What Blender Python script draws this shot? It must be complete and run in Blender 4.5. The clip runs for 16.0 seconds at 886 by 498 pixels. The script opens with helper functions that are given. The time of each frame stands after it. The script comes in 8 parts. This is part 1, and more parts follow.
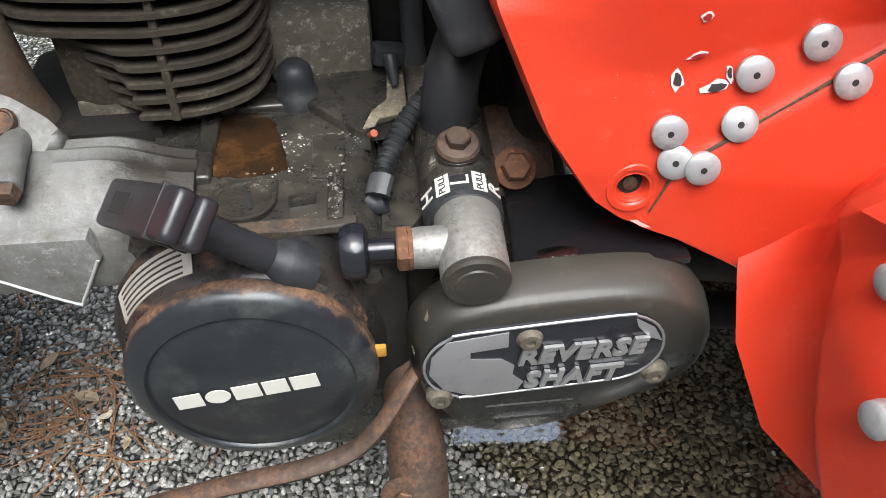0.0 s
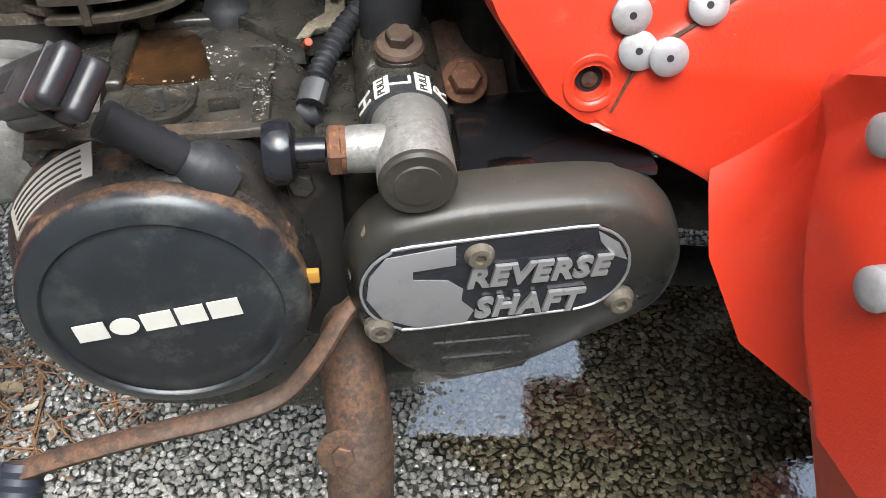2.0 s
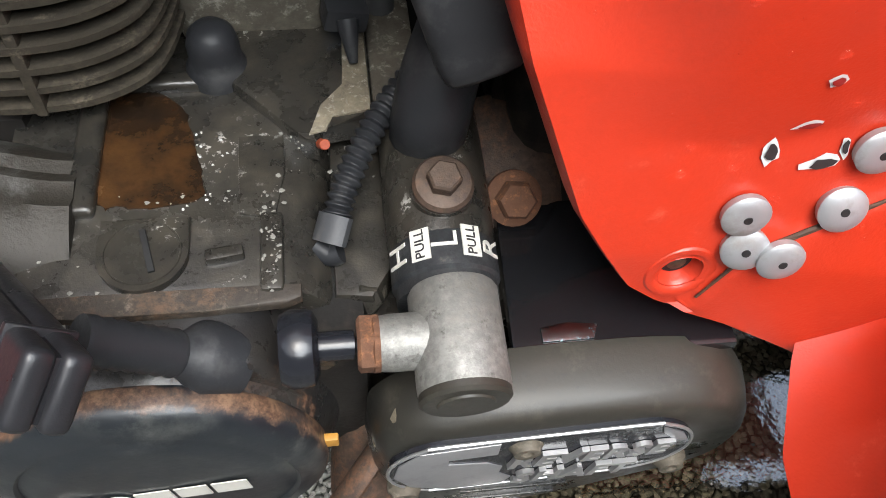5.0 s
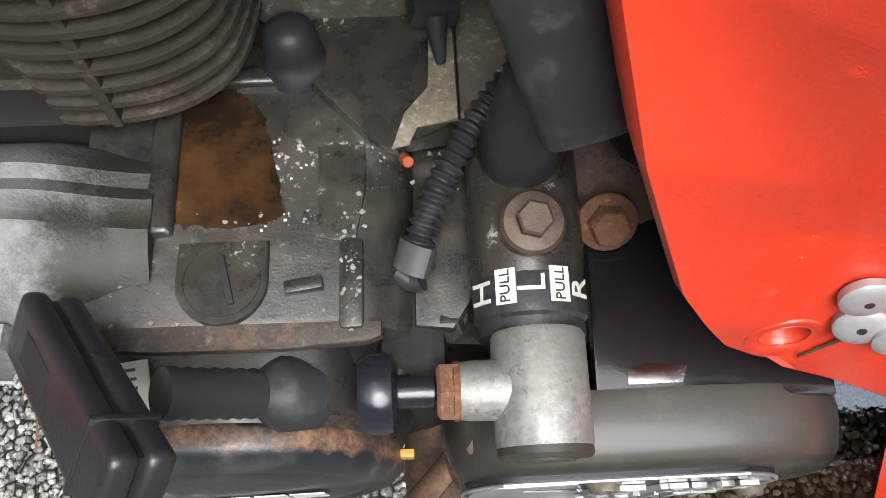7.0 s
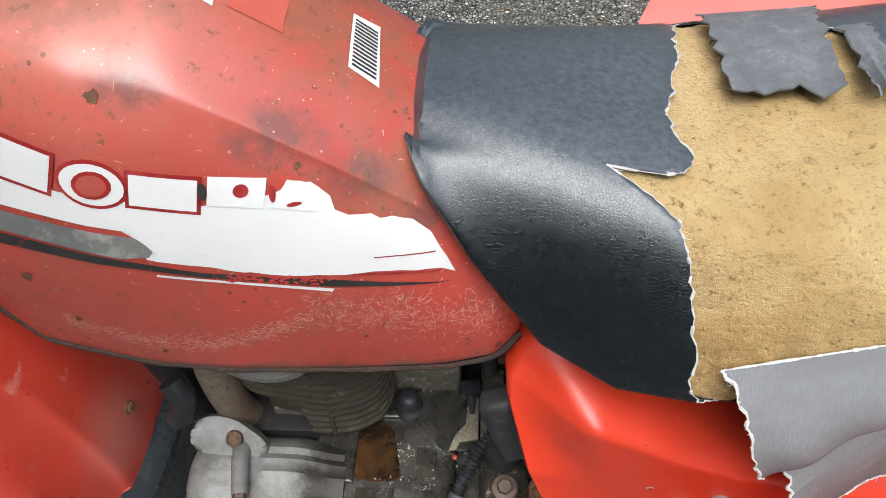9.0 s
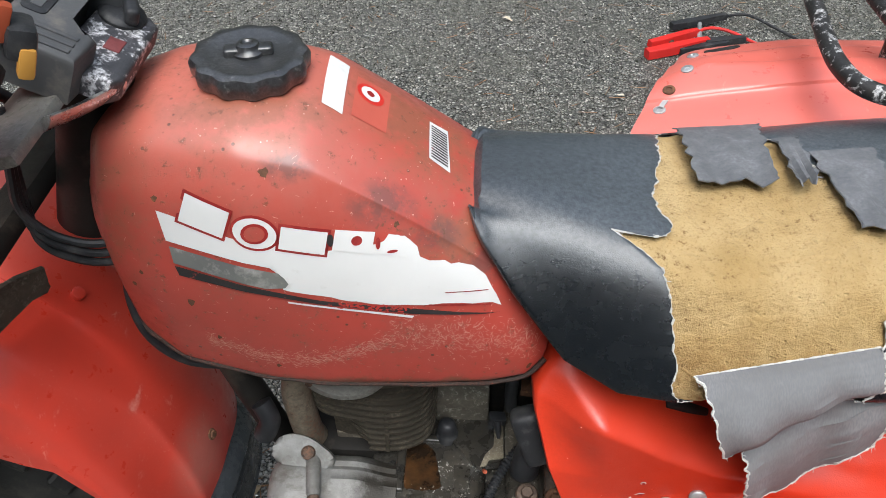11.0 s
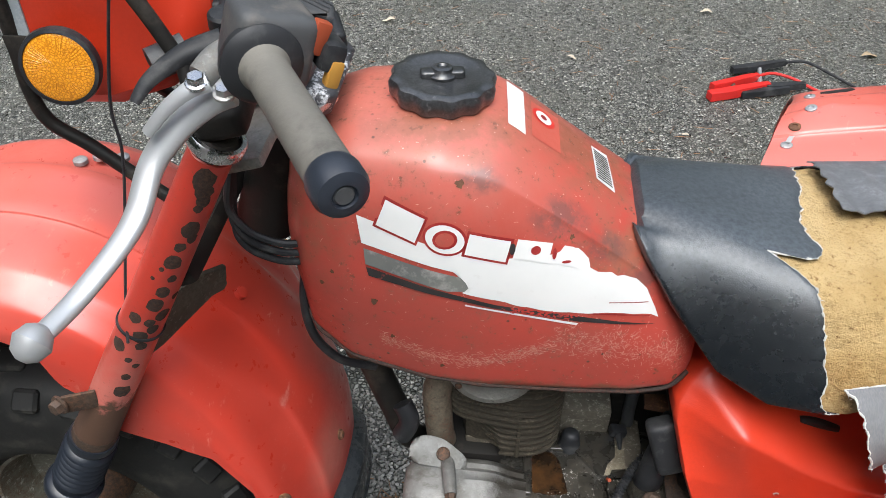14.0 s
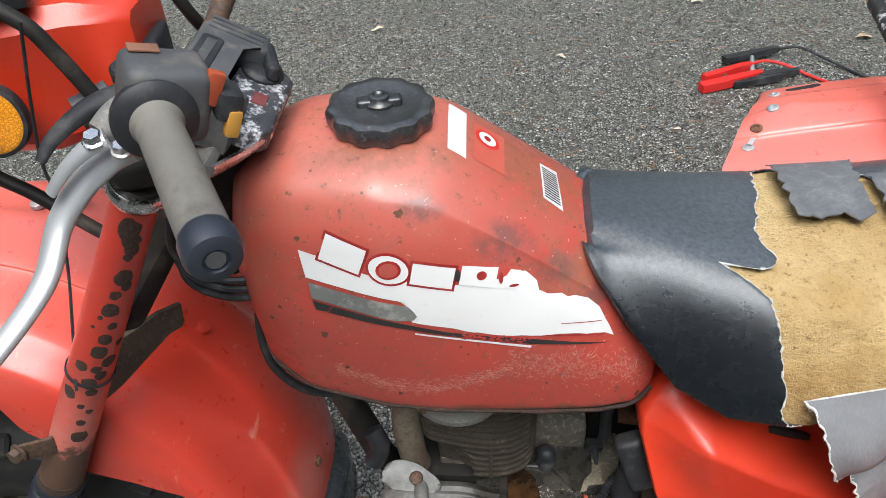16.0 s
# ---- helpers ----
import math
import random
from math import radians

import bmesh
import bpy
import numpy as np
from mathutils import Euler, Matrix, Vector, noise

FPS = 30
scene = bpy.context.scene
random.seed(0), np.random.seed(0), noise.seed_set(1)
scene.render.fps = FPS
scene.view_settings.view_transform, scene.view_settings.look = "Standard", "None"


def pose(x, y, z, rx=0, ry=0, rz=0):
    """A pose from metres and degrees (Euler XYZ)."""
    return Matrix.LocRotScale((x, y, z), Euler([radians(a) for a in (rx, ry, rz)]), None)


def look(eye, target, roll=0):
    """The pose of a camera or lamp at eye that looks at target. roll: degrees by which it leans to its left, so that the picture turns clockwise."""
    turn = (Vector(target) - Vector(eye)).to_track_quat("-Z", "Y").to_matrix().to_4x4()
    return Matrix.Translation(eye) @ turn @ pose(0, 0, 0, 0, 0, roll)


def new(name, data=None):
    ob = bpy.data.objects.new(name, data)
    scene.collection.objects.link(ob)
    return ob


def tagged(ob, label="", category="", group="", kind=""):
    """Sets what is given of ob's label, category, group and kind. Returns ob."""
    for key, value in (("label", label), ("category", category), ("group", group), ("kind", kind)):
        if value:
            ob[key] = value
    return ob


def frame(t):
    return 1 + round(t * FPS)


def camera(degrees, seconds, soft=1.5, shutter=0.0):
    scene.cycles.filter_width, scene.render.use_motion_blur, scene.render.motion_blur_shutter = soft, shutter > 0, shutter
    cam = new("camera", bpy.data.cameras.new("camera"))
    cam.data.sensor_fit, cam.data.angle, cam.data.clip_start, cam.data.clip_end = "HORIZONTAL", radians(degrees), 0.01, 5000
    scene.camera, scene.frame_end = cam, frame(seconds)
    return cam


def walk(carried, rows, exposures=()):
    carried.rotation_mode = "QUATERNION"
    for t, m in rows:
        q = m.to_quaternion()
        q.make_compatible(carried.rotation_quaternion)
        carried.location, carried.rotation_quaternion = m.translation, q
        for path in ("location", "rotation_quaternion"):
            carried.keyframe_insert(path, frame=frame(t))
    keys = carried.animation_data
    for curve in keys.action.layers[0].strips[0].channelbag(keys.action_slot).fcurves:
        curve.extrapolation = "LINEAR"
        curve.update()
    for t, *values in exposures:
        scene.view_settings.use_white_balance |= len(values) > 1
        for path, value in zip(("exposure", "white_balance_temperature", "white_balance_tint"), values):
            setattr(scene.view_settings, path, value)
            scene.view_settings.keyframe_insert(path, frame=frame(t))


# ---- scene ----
from mathutils.bvhtree import BVHTree

cam = camera(56.5, 16.0, 0.85)
PATH = [
    (0, (-0.0188, -0.533, 0.7708), (0.0865, 0.8337, -0.5161), -1.6),
    (0.5, (-0.0179, -0.5368, 0.7003), (0.0912, 0.8788, -0.532), -0.4),
    (1, (-0.016, -0.5434, 0.6655), (0.1203, 0.8807, -0.5537), -0.0),
    (1.5, (-0.0103, -0.5434, 0.673), (0.1542, 0.877, -0.5471), 0.1),
    (2, (-0.0056, -0.5415, 0.6843), (0.1748, 0.8788, -0.5349), 0.1),
    (2.5, (-0.0019, -0.534, 0.6824), (0.2303, 0.8488, -0.5696), 0.9),
    (3, (-0.0066, -0.5199, 0.7219), (0.2623, 0.8177, -0.5715), 4.0),
    (3.5, (-0.0479, -0.4842, 0.8084), (0.282, 0.766, -0.5565), 6.1),
    (3.7, (-0.0639, -0.4748, 0.8498), (0.2811, 0.7322, -0.549), 6.5),
    (5.8, (-0.0019, -0.2811, 0.7172), (0.094, 0.5151, -0.9832), 2.8),
    (6, (-0.0038, -0.2717, 0.7182), (0.0686, 0.4662, -1.0096), 1.5),
    (6.5, (-0.0094, -0.2651, 0.7257), (0.0893, 0.4699, -1.0011), 3.7),
    (7, (-0.0226, -0.2764, 0.7811), (0.0254, 0.4577, -0.9494), 1.3),
    (7.5, (-0.047, -0.3103, 0.8902), (-0.0978, 0.5057, -0.8028), -2.4),
    (8, (-0.0197, -0.3573, 1.0359), (-0.1701, 0.5874, -0.5828), -6.1),
    (8.5, (0.0085, -0.4118, 1.1459), (-0.1307, 0.6955, -0.3666), -4.5),
    (10.8, (-0.0357, -0.6853, 1.3564), (-0.0517, 0.7002, 0.0855), 0.4),
    (11, (-0.0442, -0.6787, 1.3555), (-0.1241, 0.7181, 0.0996), -0.5),
    (11.5, (-0.0921, -0.6975, 1.3978), (-0.2538, 0.7538, 0.2143), -1.6),
    (12, (-0.1184, -0.7304, 1.3893), (-0.2989, 0.7322, 0.2228), -1.2),
    (12.5, (-0.1673, -0.7577, 1.3677), (-0.3732, 0.6467, 0.1344), -0.7),
    (13, (-0.1748, -0.769, 1.3574), (-0.3281, 0.6382, 0.1203), 0.7),
    (13.5, (-0.1636, -0.7577, 1.4062), (-0.2698, 0.6871, 0.2087), 0.8),
    (14, (-0.1974, -0.7558, 1.3799), (-0.313, 0.689, 0.1833), 1.1),
    (14.5, (-0.1927, -0.7652, 1.3978), (-0.3205, 0.7031, 0.2303), 1.6),
    (15, (-0.157, -0.7756, 1.4034), (-0.2905, 0.7237, 0.2773), 1.2),
    (15.5, (-0.1241, -0.769, 1.3978), (-0.282, 0.7049, 0.2406), -0.5),
    (16, (-0.125, -0.7239, 1.3959), (-0.2848, 0.7162, 0.1974), -3.1),
]
walk(cam, [(t, look(eye, target, roll)) for t, eye, target, roll in PATH],
     exposures=[(0, 1.6), (2.0, 1.78), (3.5, 1.62), (6, 1.3), (7, 1.5), (7.5, 1.95), (8.0, 2.15), (8.5, 1.18), (10.8, 0.92), (13.5, 1.08), (16, 1.05)])

# ---------------------------------------------------------------- light
world = bpy.data.worlds.new("overcast_sky")
scene.world = world
world.use_nodes = True
_wn = world.node_tree
_sky = _wn.nodes.new("ShaderNodeTexSky")
_sky.sky_type = "NISHITA"
_sky.sun_disc = False
_sky.sun_elevation, _sky.sun_rotation = radians(70), radians(190)
_sky.air_density, _sky.dust_density, _sky.ozone_density = 2.0, 5.0, 3.5
_grey = _wn.nodes.new("ShaderNodeHueSaturation")
_grey.inputs["Saturation"].default_value = 0.72
_wn.links.new(_sky.outputs[0], _grey.inputs["Color"])
_wn.links.new(_grey.outputs[0], _wn.nodes["Background"].inputs[0])
_wn.nodes["Background"].inputs[1].default_value = 0.13

sun = new("sun", bpy.data.lights.new("sun", "SUN"))
sun.data.energy, sun.data.angle, sun.data.color = 1.6, radians(40), (0.90, 0.96, 1.0)
sun.matrix_world = look((0.5, -2.4, 4.2), (0, 0, 0))


# ---------------------------------------------------------------- materials
class Nodes:
    """A small wrapper round a material's node tree."""

    def __init__(self, name):
        self.m = bpy.data.materials.new(name)
        self.m.use_nodes = True
        self.t = self.m.node_tree
        self.b = self.t.nodes["Principled BSDF"]
        self.co = self.t.nodes.new("ShaderNodeTexCoord").outputs["Object"]

    def node(self, kind, **sets):
        n = self.t.nodes.new(kind)
        for k, v in sets.items():
            n.inputs[k.replace("_", " ")].default_value = v
        return n

    def noise(self, scale, detail=4.0, rough=0.6, stretch=None):
        n = self.node("ShaderNodeTexNoise", Scale=scale, Detail=detail, Roughness=rough)
        src = self.co
        if stretch:
            mp = self.t.nodes.new("ShaderNodeMapping")
            mp.inputs["Scale"].default_value = stretch
            self.t.links.new(self.co, mp.inputs["Vector"])
            src = mp.outputs[0]
        self.t.links.new(src, n.inputs["Vector"])
        return n.outputs["Fac"]

    def voronoi(self, scale, feature="F1", out="Distance"):
        n = self.t.nodes.new("ShaderNodeTexVoronoi")
        n.feature = feature
        n.inputs["Scale"].default_value = scale
        self.t.links.new(self.co, n.inputs["Vector"])
        return n.outputs[out]

    def ramp(self, fac, lo, hi, a=0.0, b=1.0):
        n = self.t.nodes.new("ShaderNodeMapRange")
        n.inputs["From Min"].default_value, n.inputs["From Max"].default_value = lo, hi
        n.inputs["To Min"].default_value, n.inputs["To Max"].default_value = a, b
        self.t.links.new(fac, n.inputs["Value"])
        return n.outputs[0]

    def mix(self, fac, a, b):
        n = self.t.nodes.new("ShaderNodeMix")
        n.data_type = "RGBA"
        self.t.links.new(fac, n.inputs[0])
        for v, i in ((a, 6), (b, 7)):
            if isinstance(v, tuple):
                n.inputs[i].default_value = (*v, 1)
            else:
                self.t.links.new(v, n.inputs[i])
        return n.outputs[2]

    def math(self, op, a, b):
        n = self.t.nodes.new("ShaderNodeMath")
        n.operation = op
        for v, i in ((a, 0), (b, 1)):
            if isinstance(v, (int, float)):
                n.inputs[i].default_value = v
            else:
                self.t.links.new(v, n.inputs[i])
        return n.outputs[0]

    def axis(self, i):
        """One coordinate of the surface, in metres."""
        s = self.t.nodes.new("ShaderNodeSeparateXYZ")
        self.t.links.new(self.co, s.inputs[0])
        return s.outputs[i]

    def blob(self, centre, radii):
        """1 at a point, falling to 0 at the given radii: the home of one stain."""
        mp = self.t.nodes.new("ShaderNodeMapping")
        mp.inputs["Location"].default_value = [-c / r for c, r in zip(centre, radii)]
        mp.inputs["Scale"].default_value = [1 / r for r in radii]
        self.t.links.new(self.co, mp.inputs["Vector"])
        ln = self.t.nodes.new("ShaderNodeVectorMath")
        ln.operation = "LENGTH"
        self.t.links.new(mp.outputs[0], ln.inputs[0])
        return self.ramp(ln.outputs["Value"], 0.0, 1.0, 1.0, 0.0)

    def set(self, key, v):
        if isinstance(v, tuple):
            self.b.inputs[key].default_value = (*v, 1)
        elif isinstance(v, (int, float)):
            self.b.inputs[key].default_value = v
        else:
            self.t.links.new(v, self.b.inputs[key])
        return self

    def bump(self, height, strength=0.3, distance=0.001):
        n = self.node("ShaderNodeBump", Strength=strength, Distance=distance)
        self.t.links.new(height, n.inputs["Height"])
        self.t.links.new(n.outputs[0], self.b.inputs["Normal"])
        return self


def worn(name, base, second, dirt, scale=18.0, rough=(0.35, 0.7), metal=0.0, dirt_at=(0.52, 0.68), bump=0.25, grain=420.0, coat=0.0, dist=0.0006):
    """Paint, plastic or metal with a slow colour drift, dirt patches and a fine grain."""
    n = Nodes(name)
    slow, mid, fine = n.noise(scale * 0.35, 5), n.noise(scale, 8, 0.65), n.noise(grain, 3)
    col = n.mix(n.ramp(slow, 0.35, 0.65), base, second)
    mask = n.ramp(mid, *dirt_at)
    col = n.mix(mask, col, dirt)
    n.set("Base Color", col).set("Metallic", n.ramp(mid, dirt_at[0], dirt_at[1], metal, metal * 0.3) if metal else 0.0)
    n.set("Roughness", n.ramp(n.math("ADD", mid, n.math("MULTIPLY", fine, 0.3)), 0.45, 0.85, *rough))
    n.bump(n.math("ADD", n.math("MULTIPLY", mid, 0.6), fine), bump, dist)
    if coat:
        n.set("Coat Weight", coat).set("Coat Roughness", 0.2)
    return n.m


def two_stage(name, base, spots, spot_scale, spot_at, speck, speck_at, rough=0.4, metal=0.0, salt=0.62, coat=0.0):
    """A finish with large worn patches and small specks."""
    n = Nodes(name)
    big, mid, fine = n.noise(spot_scale, 7, 0.7), n.noise(spot_scale * 6, 6, 0.7), n.noise(700, 2)
    drift = n.noise(spot_scale * 0.4, 3)
    a = n.mix(n.ramp(drift, 0.3, 0.7), base, tuple(c * 0.82 for c in base))
    m1 = n.ramp(big, spot_at[0] - 0.03, spot_at[1] - 0.06)
    a = n.mix(m1, a, spots)
    m2 = n.ramp(mid, speck_at[0] - 0.08, speck_at[1] - 0.10)
    a = n.mix(m2, a, speck)
    a = n.mix(n.ramp(n.noise(260, 4, 0.7), 0.38, 0.62), a, tuple(c * salt for c in base))
    n.set("Base Color", a).set("Metallic", metal)
    n.set("Roughness", n.ramp(n.math("ADD", big, n.math("MULTIPLY", mid, 0.5)), 0.5, 1.0, rough, min(1, rough + 0.35)))
    n.bump(n.math("ADD", n.math("MULTIPLY", mid, 0.8), n.math("MULTIPLY", fine, 0.5)), 0.45, 0.0009)
    if coat:
        n.set("Coat Weight", coat).set("Coat Roughness", 0.22)
    return n.m




def tank_paint():
    """Old red paint: chalked pink on the crown, brown film, dark scuffs and rust freckles."""
    n = Nodes("aged_red_tank_paint")
    slow, mid, small, fine = n.noise(7, 6, 0.65), n.noise(34, 8, 0.7), n.noise(110, 6, 0.7), n.noise(650, 2)
    col = n.mix(n.ramp(slow, 0.35, 0.65), (0.44, 0.052, 0.036), (0.36, 0.056, 0.040))
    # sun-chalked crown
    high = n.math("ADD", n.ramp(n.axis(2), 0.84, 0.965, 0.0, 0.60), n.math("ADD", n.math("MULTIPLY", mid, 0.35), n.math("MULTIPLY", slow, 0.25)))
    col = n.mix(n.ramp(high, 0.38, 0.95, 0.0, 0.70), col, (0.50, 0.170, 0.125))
    # brown film at the nose and behind the labels
    for c, r in (((-0.40, -0.02, 0.86), (0.09, 0.16, 0.12)), ((-0.10, 0.02, 0.90), (0.12, 0.10, 0.08)), ((-0.06, -0.10, 0.84), (0.07, 0.07, 0.05)), ((-0.24, -0.06, 0.96), (0.12, 0.06, 0.05))):
        m = n.math("MULTIPLY", n.blob(c, r), n.ramp(mid, 0.38, 0.62))
        col = n.mix(n.ramp(m, 0.0, 0.45, 0.0, 0.75), col, (0.27, 0.095, 0.055))
    # charcoal rub along the rear crease
    for c, r in (((-0.135, -0.090, 0.880), (0.055, 0.030, 0.026)), ((-0.085, -0.092, 0.848), (0.050, 0.026, 0.022)), ((-0.035, -0.095, 0.815), (0.045, 0.026, 0.024)), ((-0.215, -0.098, 0.925), (0.03, 0.02, 0.02)), ((0.005, -0.085, 0.785), (0.03, 0.04, 0.03))):
        m = n.math("MULTIPLY", n.blob(c, r), n.ramp(n.noise(60, 7, 0.7), 0.32, 0.6))
        col = n.mix(n.ramp(m, 0.05, 0.50, 0.0, 0.65), col, (0.10, 0.058, 0.052))
    # rust freckles and pale chips
    rust = n.math("MULTIPLY", n.ramp(small, 0.58, 0.66), n.ramp(mid, 0.44, 0.54))
    col = n.mix(n.ramp(rust, 0.0, 1.0, 0.0, 0.8), col, (0.12, 0.052, 0.026))
    grime = n.math("MULTIPLY", n.ramp(n.noise(17, 7, 0.7), 0.50, 0.66), n.ramp(small, 0.40, 0.60))
    col = n.mix(n.ramp(grime, 0.0, 1.0, 0.0, 0.45), col, (0.24, 0.090, 0.060))
    chips = n.math("MULTIPLY", n.ramp(n.noise(230, 5, 0.75), 0.66, 0.69), n.ramp(slow, 0.46, 0.6))
    col = n.mix(chips, col, (0.66, 0.36, 0.29))
    # crisp dark pits and pale flecks
    pits = n.math("MULTIPLY", n.ramp(n.voronoi(75), 0.16, 0.10, 0.0, 1.0), n.ramp(n.noise(9, 5, 0.7), 0.50, 0.58))
    col = n.mix(n.ramp(pits, 0.0, 1.0, 0.0, 0.85), col, (0.085, 0.038, 0.024))
    fleck = n.math("MULTIPLY", n.ramp(n.voronoi(140), 0.13, 0.08, 0.0, 1.0), n.ramp(n.noise(13, 5, 0.7), 0.54, 0.62))
    col = n.mix(n.ramp(fleck, 0.0, 1.0, 0.0, 0.8), col, (0.66, 0.38, 0.31))
    # rust eating in along the lower seam and the nose
    seam = n.math("ADD", n.ramp(n.axis(2), 0.695, 0.672, 0.0, 0.36), n.math("ADD", n.ramp(n.axis(0), -0.405, -0.440, 0.0, 0.40), n.math("MULTIPLY", n.noise(55, 8, 0.75), 0.7)))
    col = n.mix(n.ramp(seam, 0.56, 0.70, 0.0, 0.85), col, n.mix(n.ramp(small, 0.4, 0.6), (0.09, 0.040, 0.024), (0.20, 0.085, 0.045)))
    n.set("Base Color", col).set("Roughness", n.ramp(n.math("ADD", mid, n.math("MULTIPLY", small, 0.4)), 0.4, 1.0, 0.24, 0.62))
    n.bump(n.math("ADD", n.math("MULTIPLY", n.math("SUBTRACT", rust, pits), 1.5), n.math("ADD", n.math("MULTIPLY", mid, 0.4), n.math("MULTIPLY", fine, 0.35))), 0.3, 0.0006)
    n.set("Coat Weight", 0.35).set("Coat Roughness", 0.2)
    return n.m


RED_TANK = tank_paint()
RED_PLASTIC = two_stage("red_plastic", (0.60, 0.038, 0.012), (0.53, 0.037, 0.014), 5.0, (0.5, 0.7), (0.70, 0.10, 0.05), (0.70, 0.86), 0.27, salt=0.90, coat=0.35)


def fender_mat():
    """Red plastic: bright below, crown painted pink for sky sheen and chalk, fine scuffs."""
    n = Nodes("faded_red_plastic")
    slow, mid, small = n.noise(5, 6, 0.6), n.noise(40, 7, 0.7), n.noise(300, 5, 0.7)
    col = n.mix(n.ramp(slow, 0.35, 0.65), (0.60, 0.047, 0.027), (0.52, 0.050, 0.031))
    sheen_chalk = n.math("ADD", n.ramp(n.axis(2), 0.66, 0.80, 0.0, 0.6), n.math("MULTIPLY", slow, 0.45))
    col = n.mix(n.ramp(sheen_chalk, 0.40, 0.85, 0.0, 0.75), col, (0.66, 0.185, 0.15))
    scuff = n.math("MULTIPLY", n.ramp(n.noise(55, 6, 0.75, (1.0, 0.3, 0.25)), 0.60, 0.66), n.ramp(mid, 0.48, 0.60))
    col = n.mix(n.ramp(scuff, 0.0, 1.0, 0.0, 0.5), col, (0.72, 0.30, 0.24))
    dust = n.math("MULTIPLY", n.ramp(small, 0.62, 0.68), n.ramp(slow, 0.48, 0.6))
    col = n.mix(n.ramp(dust, 0.0, 1.0, 0.0, 0.45), col, (0.66, 0.28, 0.22))
    # dull scuffed patch round the flap bolt
    haze = n.math("MULTIPLY", n.blob((-0.405, -0.055, 0.415), (0.06, 0.065, 0.085)), n.ramp(n.math("ADD", mid, n.math("MULTIPLY", small, 0.4)), 0.45, 0.85, 0.35, 1.0))
    col = n.mix(n.ramp(haze, 0.05, 0.5, 0.0, 0.6), col, (0.42, 0.16, 0.125))
    n.set("Base Color", col).set("Roughness", n.ramp(n.math("ADD", mid, n.math("MULTIPLY", haze, 0.4)), 0.35, 0.9, 0.26, 0.60))
    n.bump(n.math("ADD", mid, n.math("MULTIPLY", small, 0.3)), 0.2, 0.0005)
    n.set("Coat Weight", 0.3).set("Coat Roughness", 0.2)
    return n.m


RED_FADED = fender_mat()
RUST = two_stage("rust", (0.17, 0.075, 0.038), (0.10, 0.050, 0.030), 30.0, (0.45, 0.62), (0.32, 0.14, 0.06), (0.6, 0.75), 0.75)
RUSTY_STEEL = two_stage("rusty_steel", (0.105, 0.070, 0.050), (0.15, 0.075, 0.042), 22.0, (0.45, 0.6), (0.045, 0.03, 0.025), (0.58, 0.7), 0.5, 0.3)


def case_mat():
    """Oily black casting: satin brown-black film, a few chalky flakes, fine pits."""
    n = Nodes("grimy_black_crankcase")
    slow, mid, small, fine = n.noise(16, 6, 0.6), n.noise(55, 7, 0.65), n.noise(230, 5, 0.7), n.noise(900, 2)
    col = n.mix(n.ramp(slow, 0.36, 0.64), (0.014, 0.0135, 0.0125), (0.040, 0.036, 0.029))
    col = n.mix(n.ramp(mid, 0.50, 0.72, 0.0, 0.55), col, (0.072, 0.060, 0.043))
    col = n.mix(n.ramp(small, 0.55, 0.70, 0.0, 0.45), col, (0.010, 0.009, 0.008))
    flake = n.math("MULTIPLY", n.ramp(small, 0.57, 0.60), n.ramp(slow, 0.53, 0.60))
    flake = n.math("MULTIPLY", flake, n.ramp(mid, 0.50, 0.56))
    col = n.mix(flake, col, (0.34, 0.33, 0.30))
    n.set("Base Color", col).set("Roughness", n.ramp(n.math("ADD", mid, n.math("MULTIPLY", flake, 0.5)), 0.35, 0.85, 0.20, 0.52))
    n.bump(n.math("ADD", n.math("MULTIPLY", mid, 0.7), n.math("ADD", n.math("MULTIPLY", small, 0.45), n.math("ADD", n.math("MULTIPLY", flake, 0.5), n.math("MULTIPLY", fine, 0.3)))), 0.40, 0.0009)
    return n.m


CASE_BLACK = case_mat()
for _k, _v in (("Coat Weight", 0.25), ("Coat Roughness", 0.18)):
    CASE_BLACK.node_tree.nodes["Principled BSDF"].inputs[_k].default_value = _v
COVER_BLACK = two_stage("scuffed_black_cover", (0.022, 0.024, 0.027), (0.040, 0.042, 0.043), 9.0, (0.46, 0.70), (0.10, 0.088, 0.072), (0.70, 0.80), 0.30, coat=0.3)


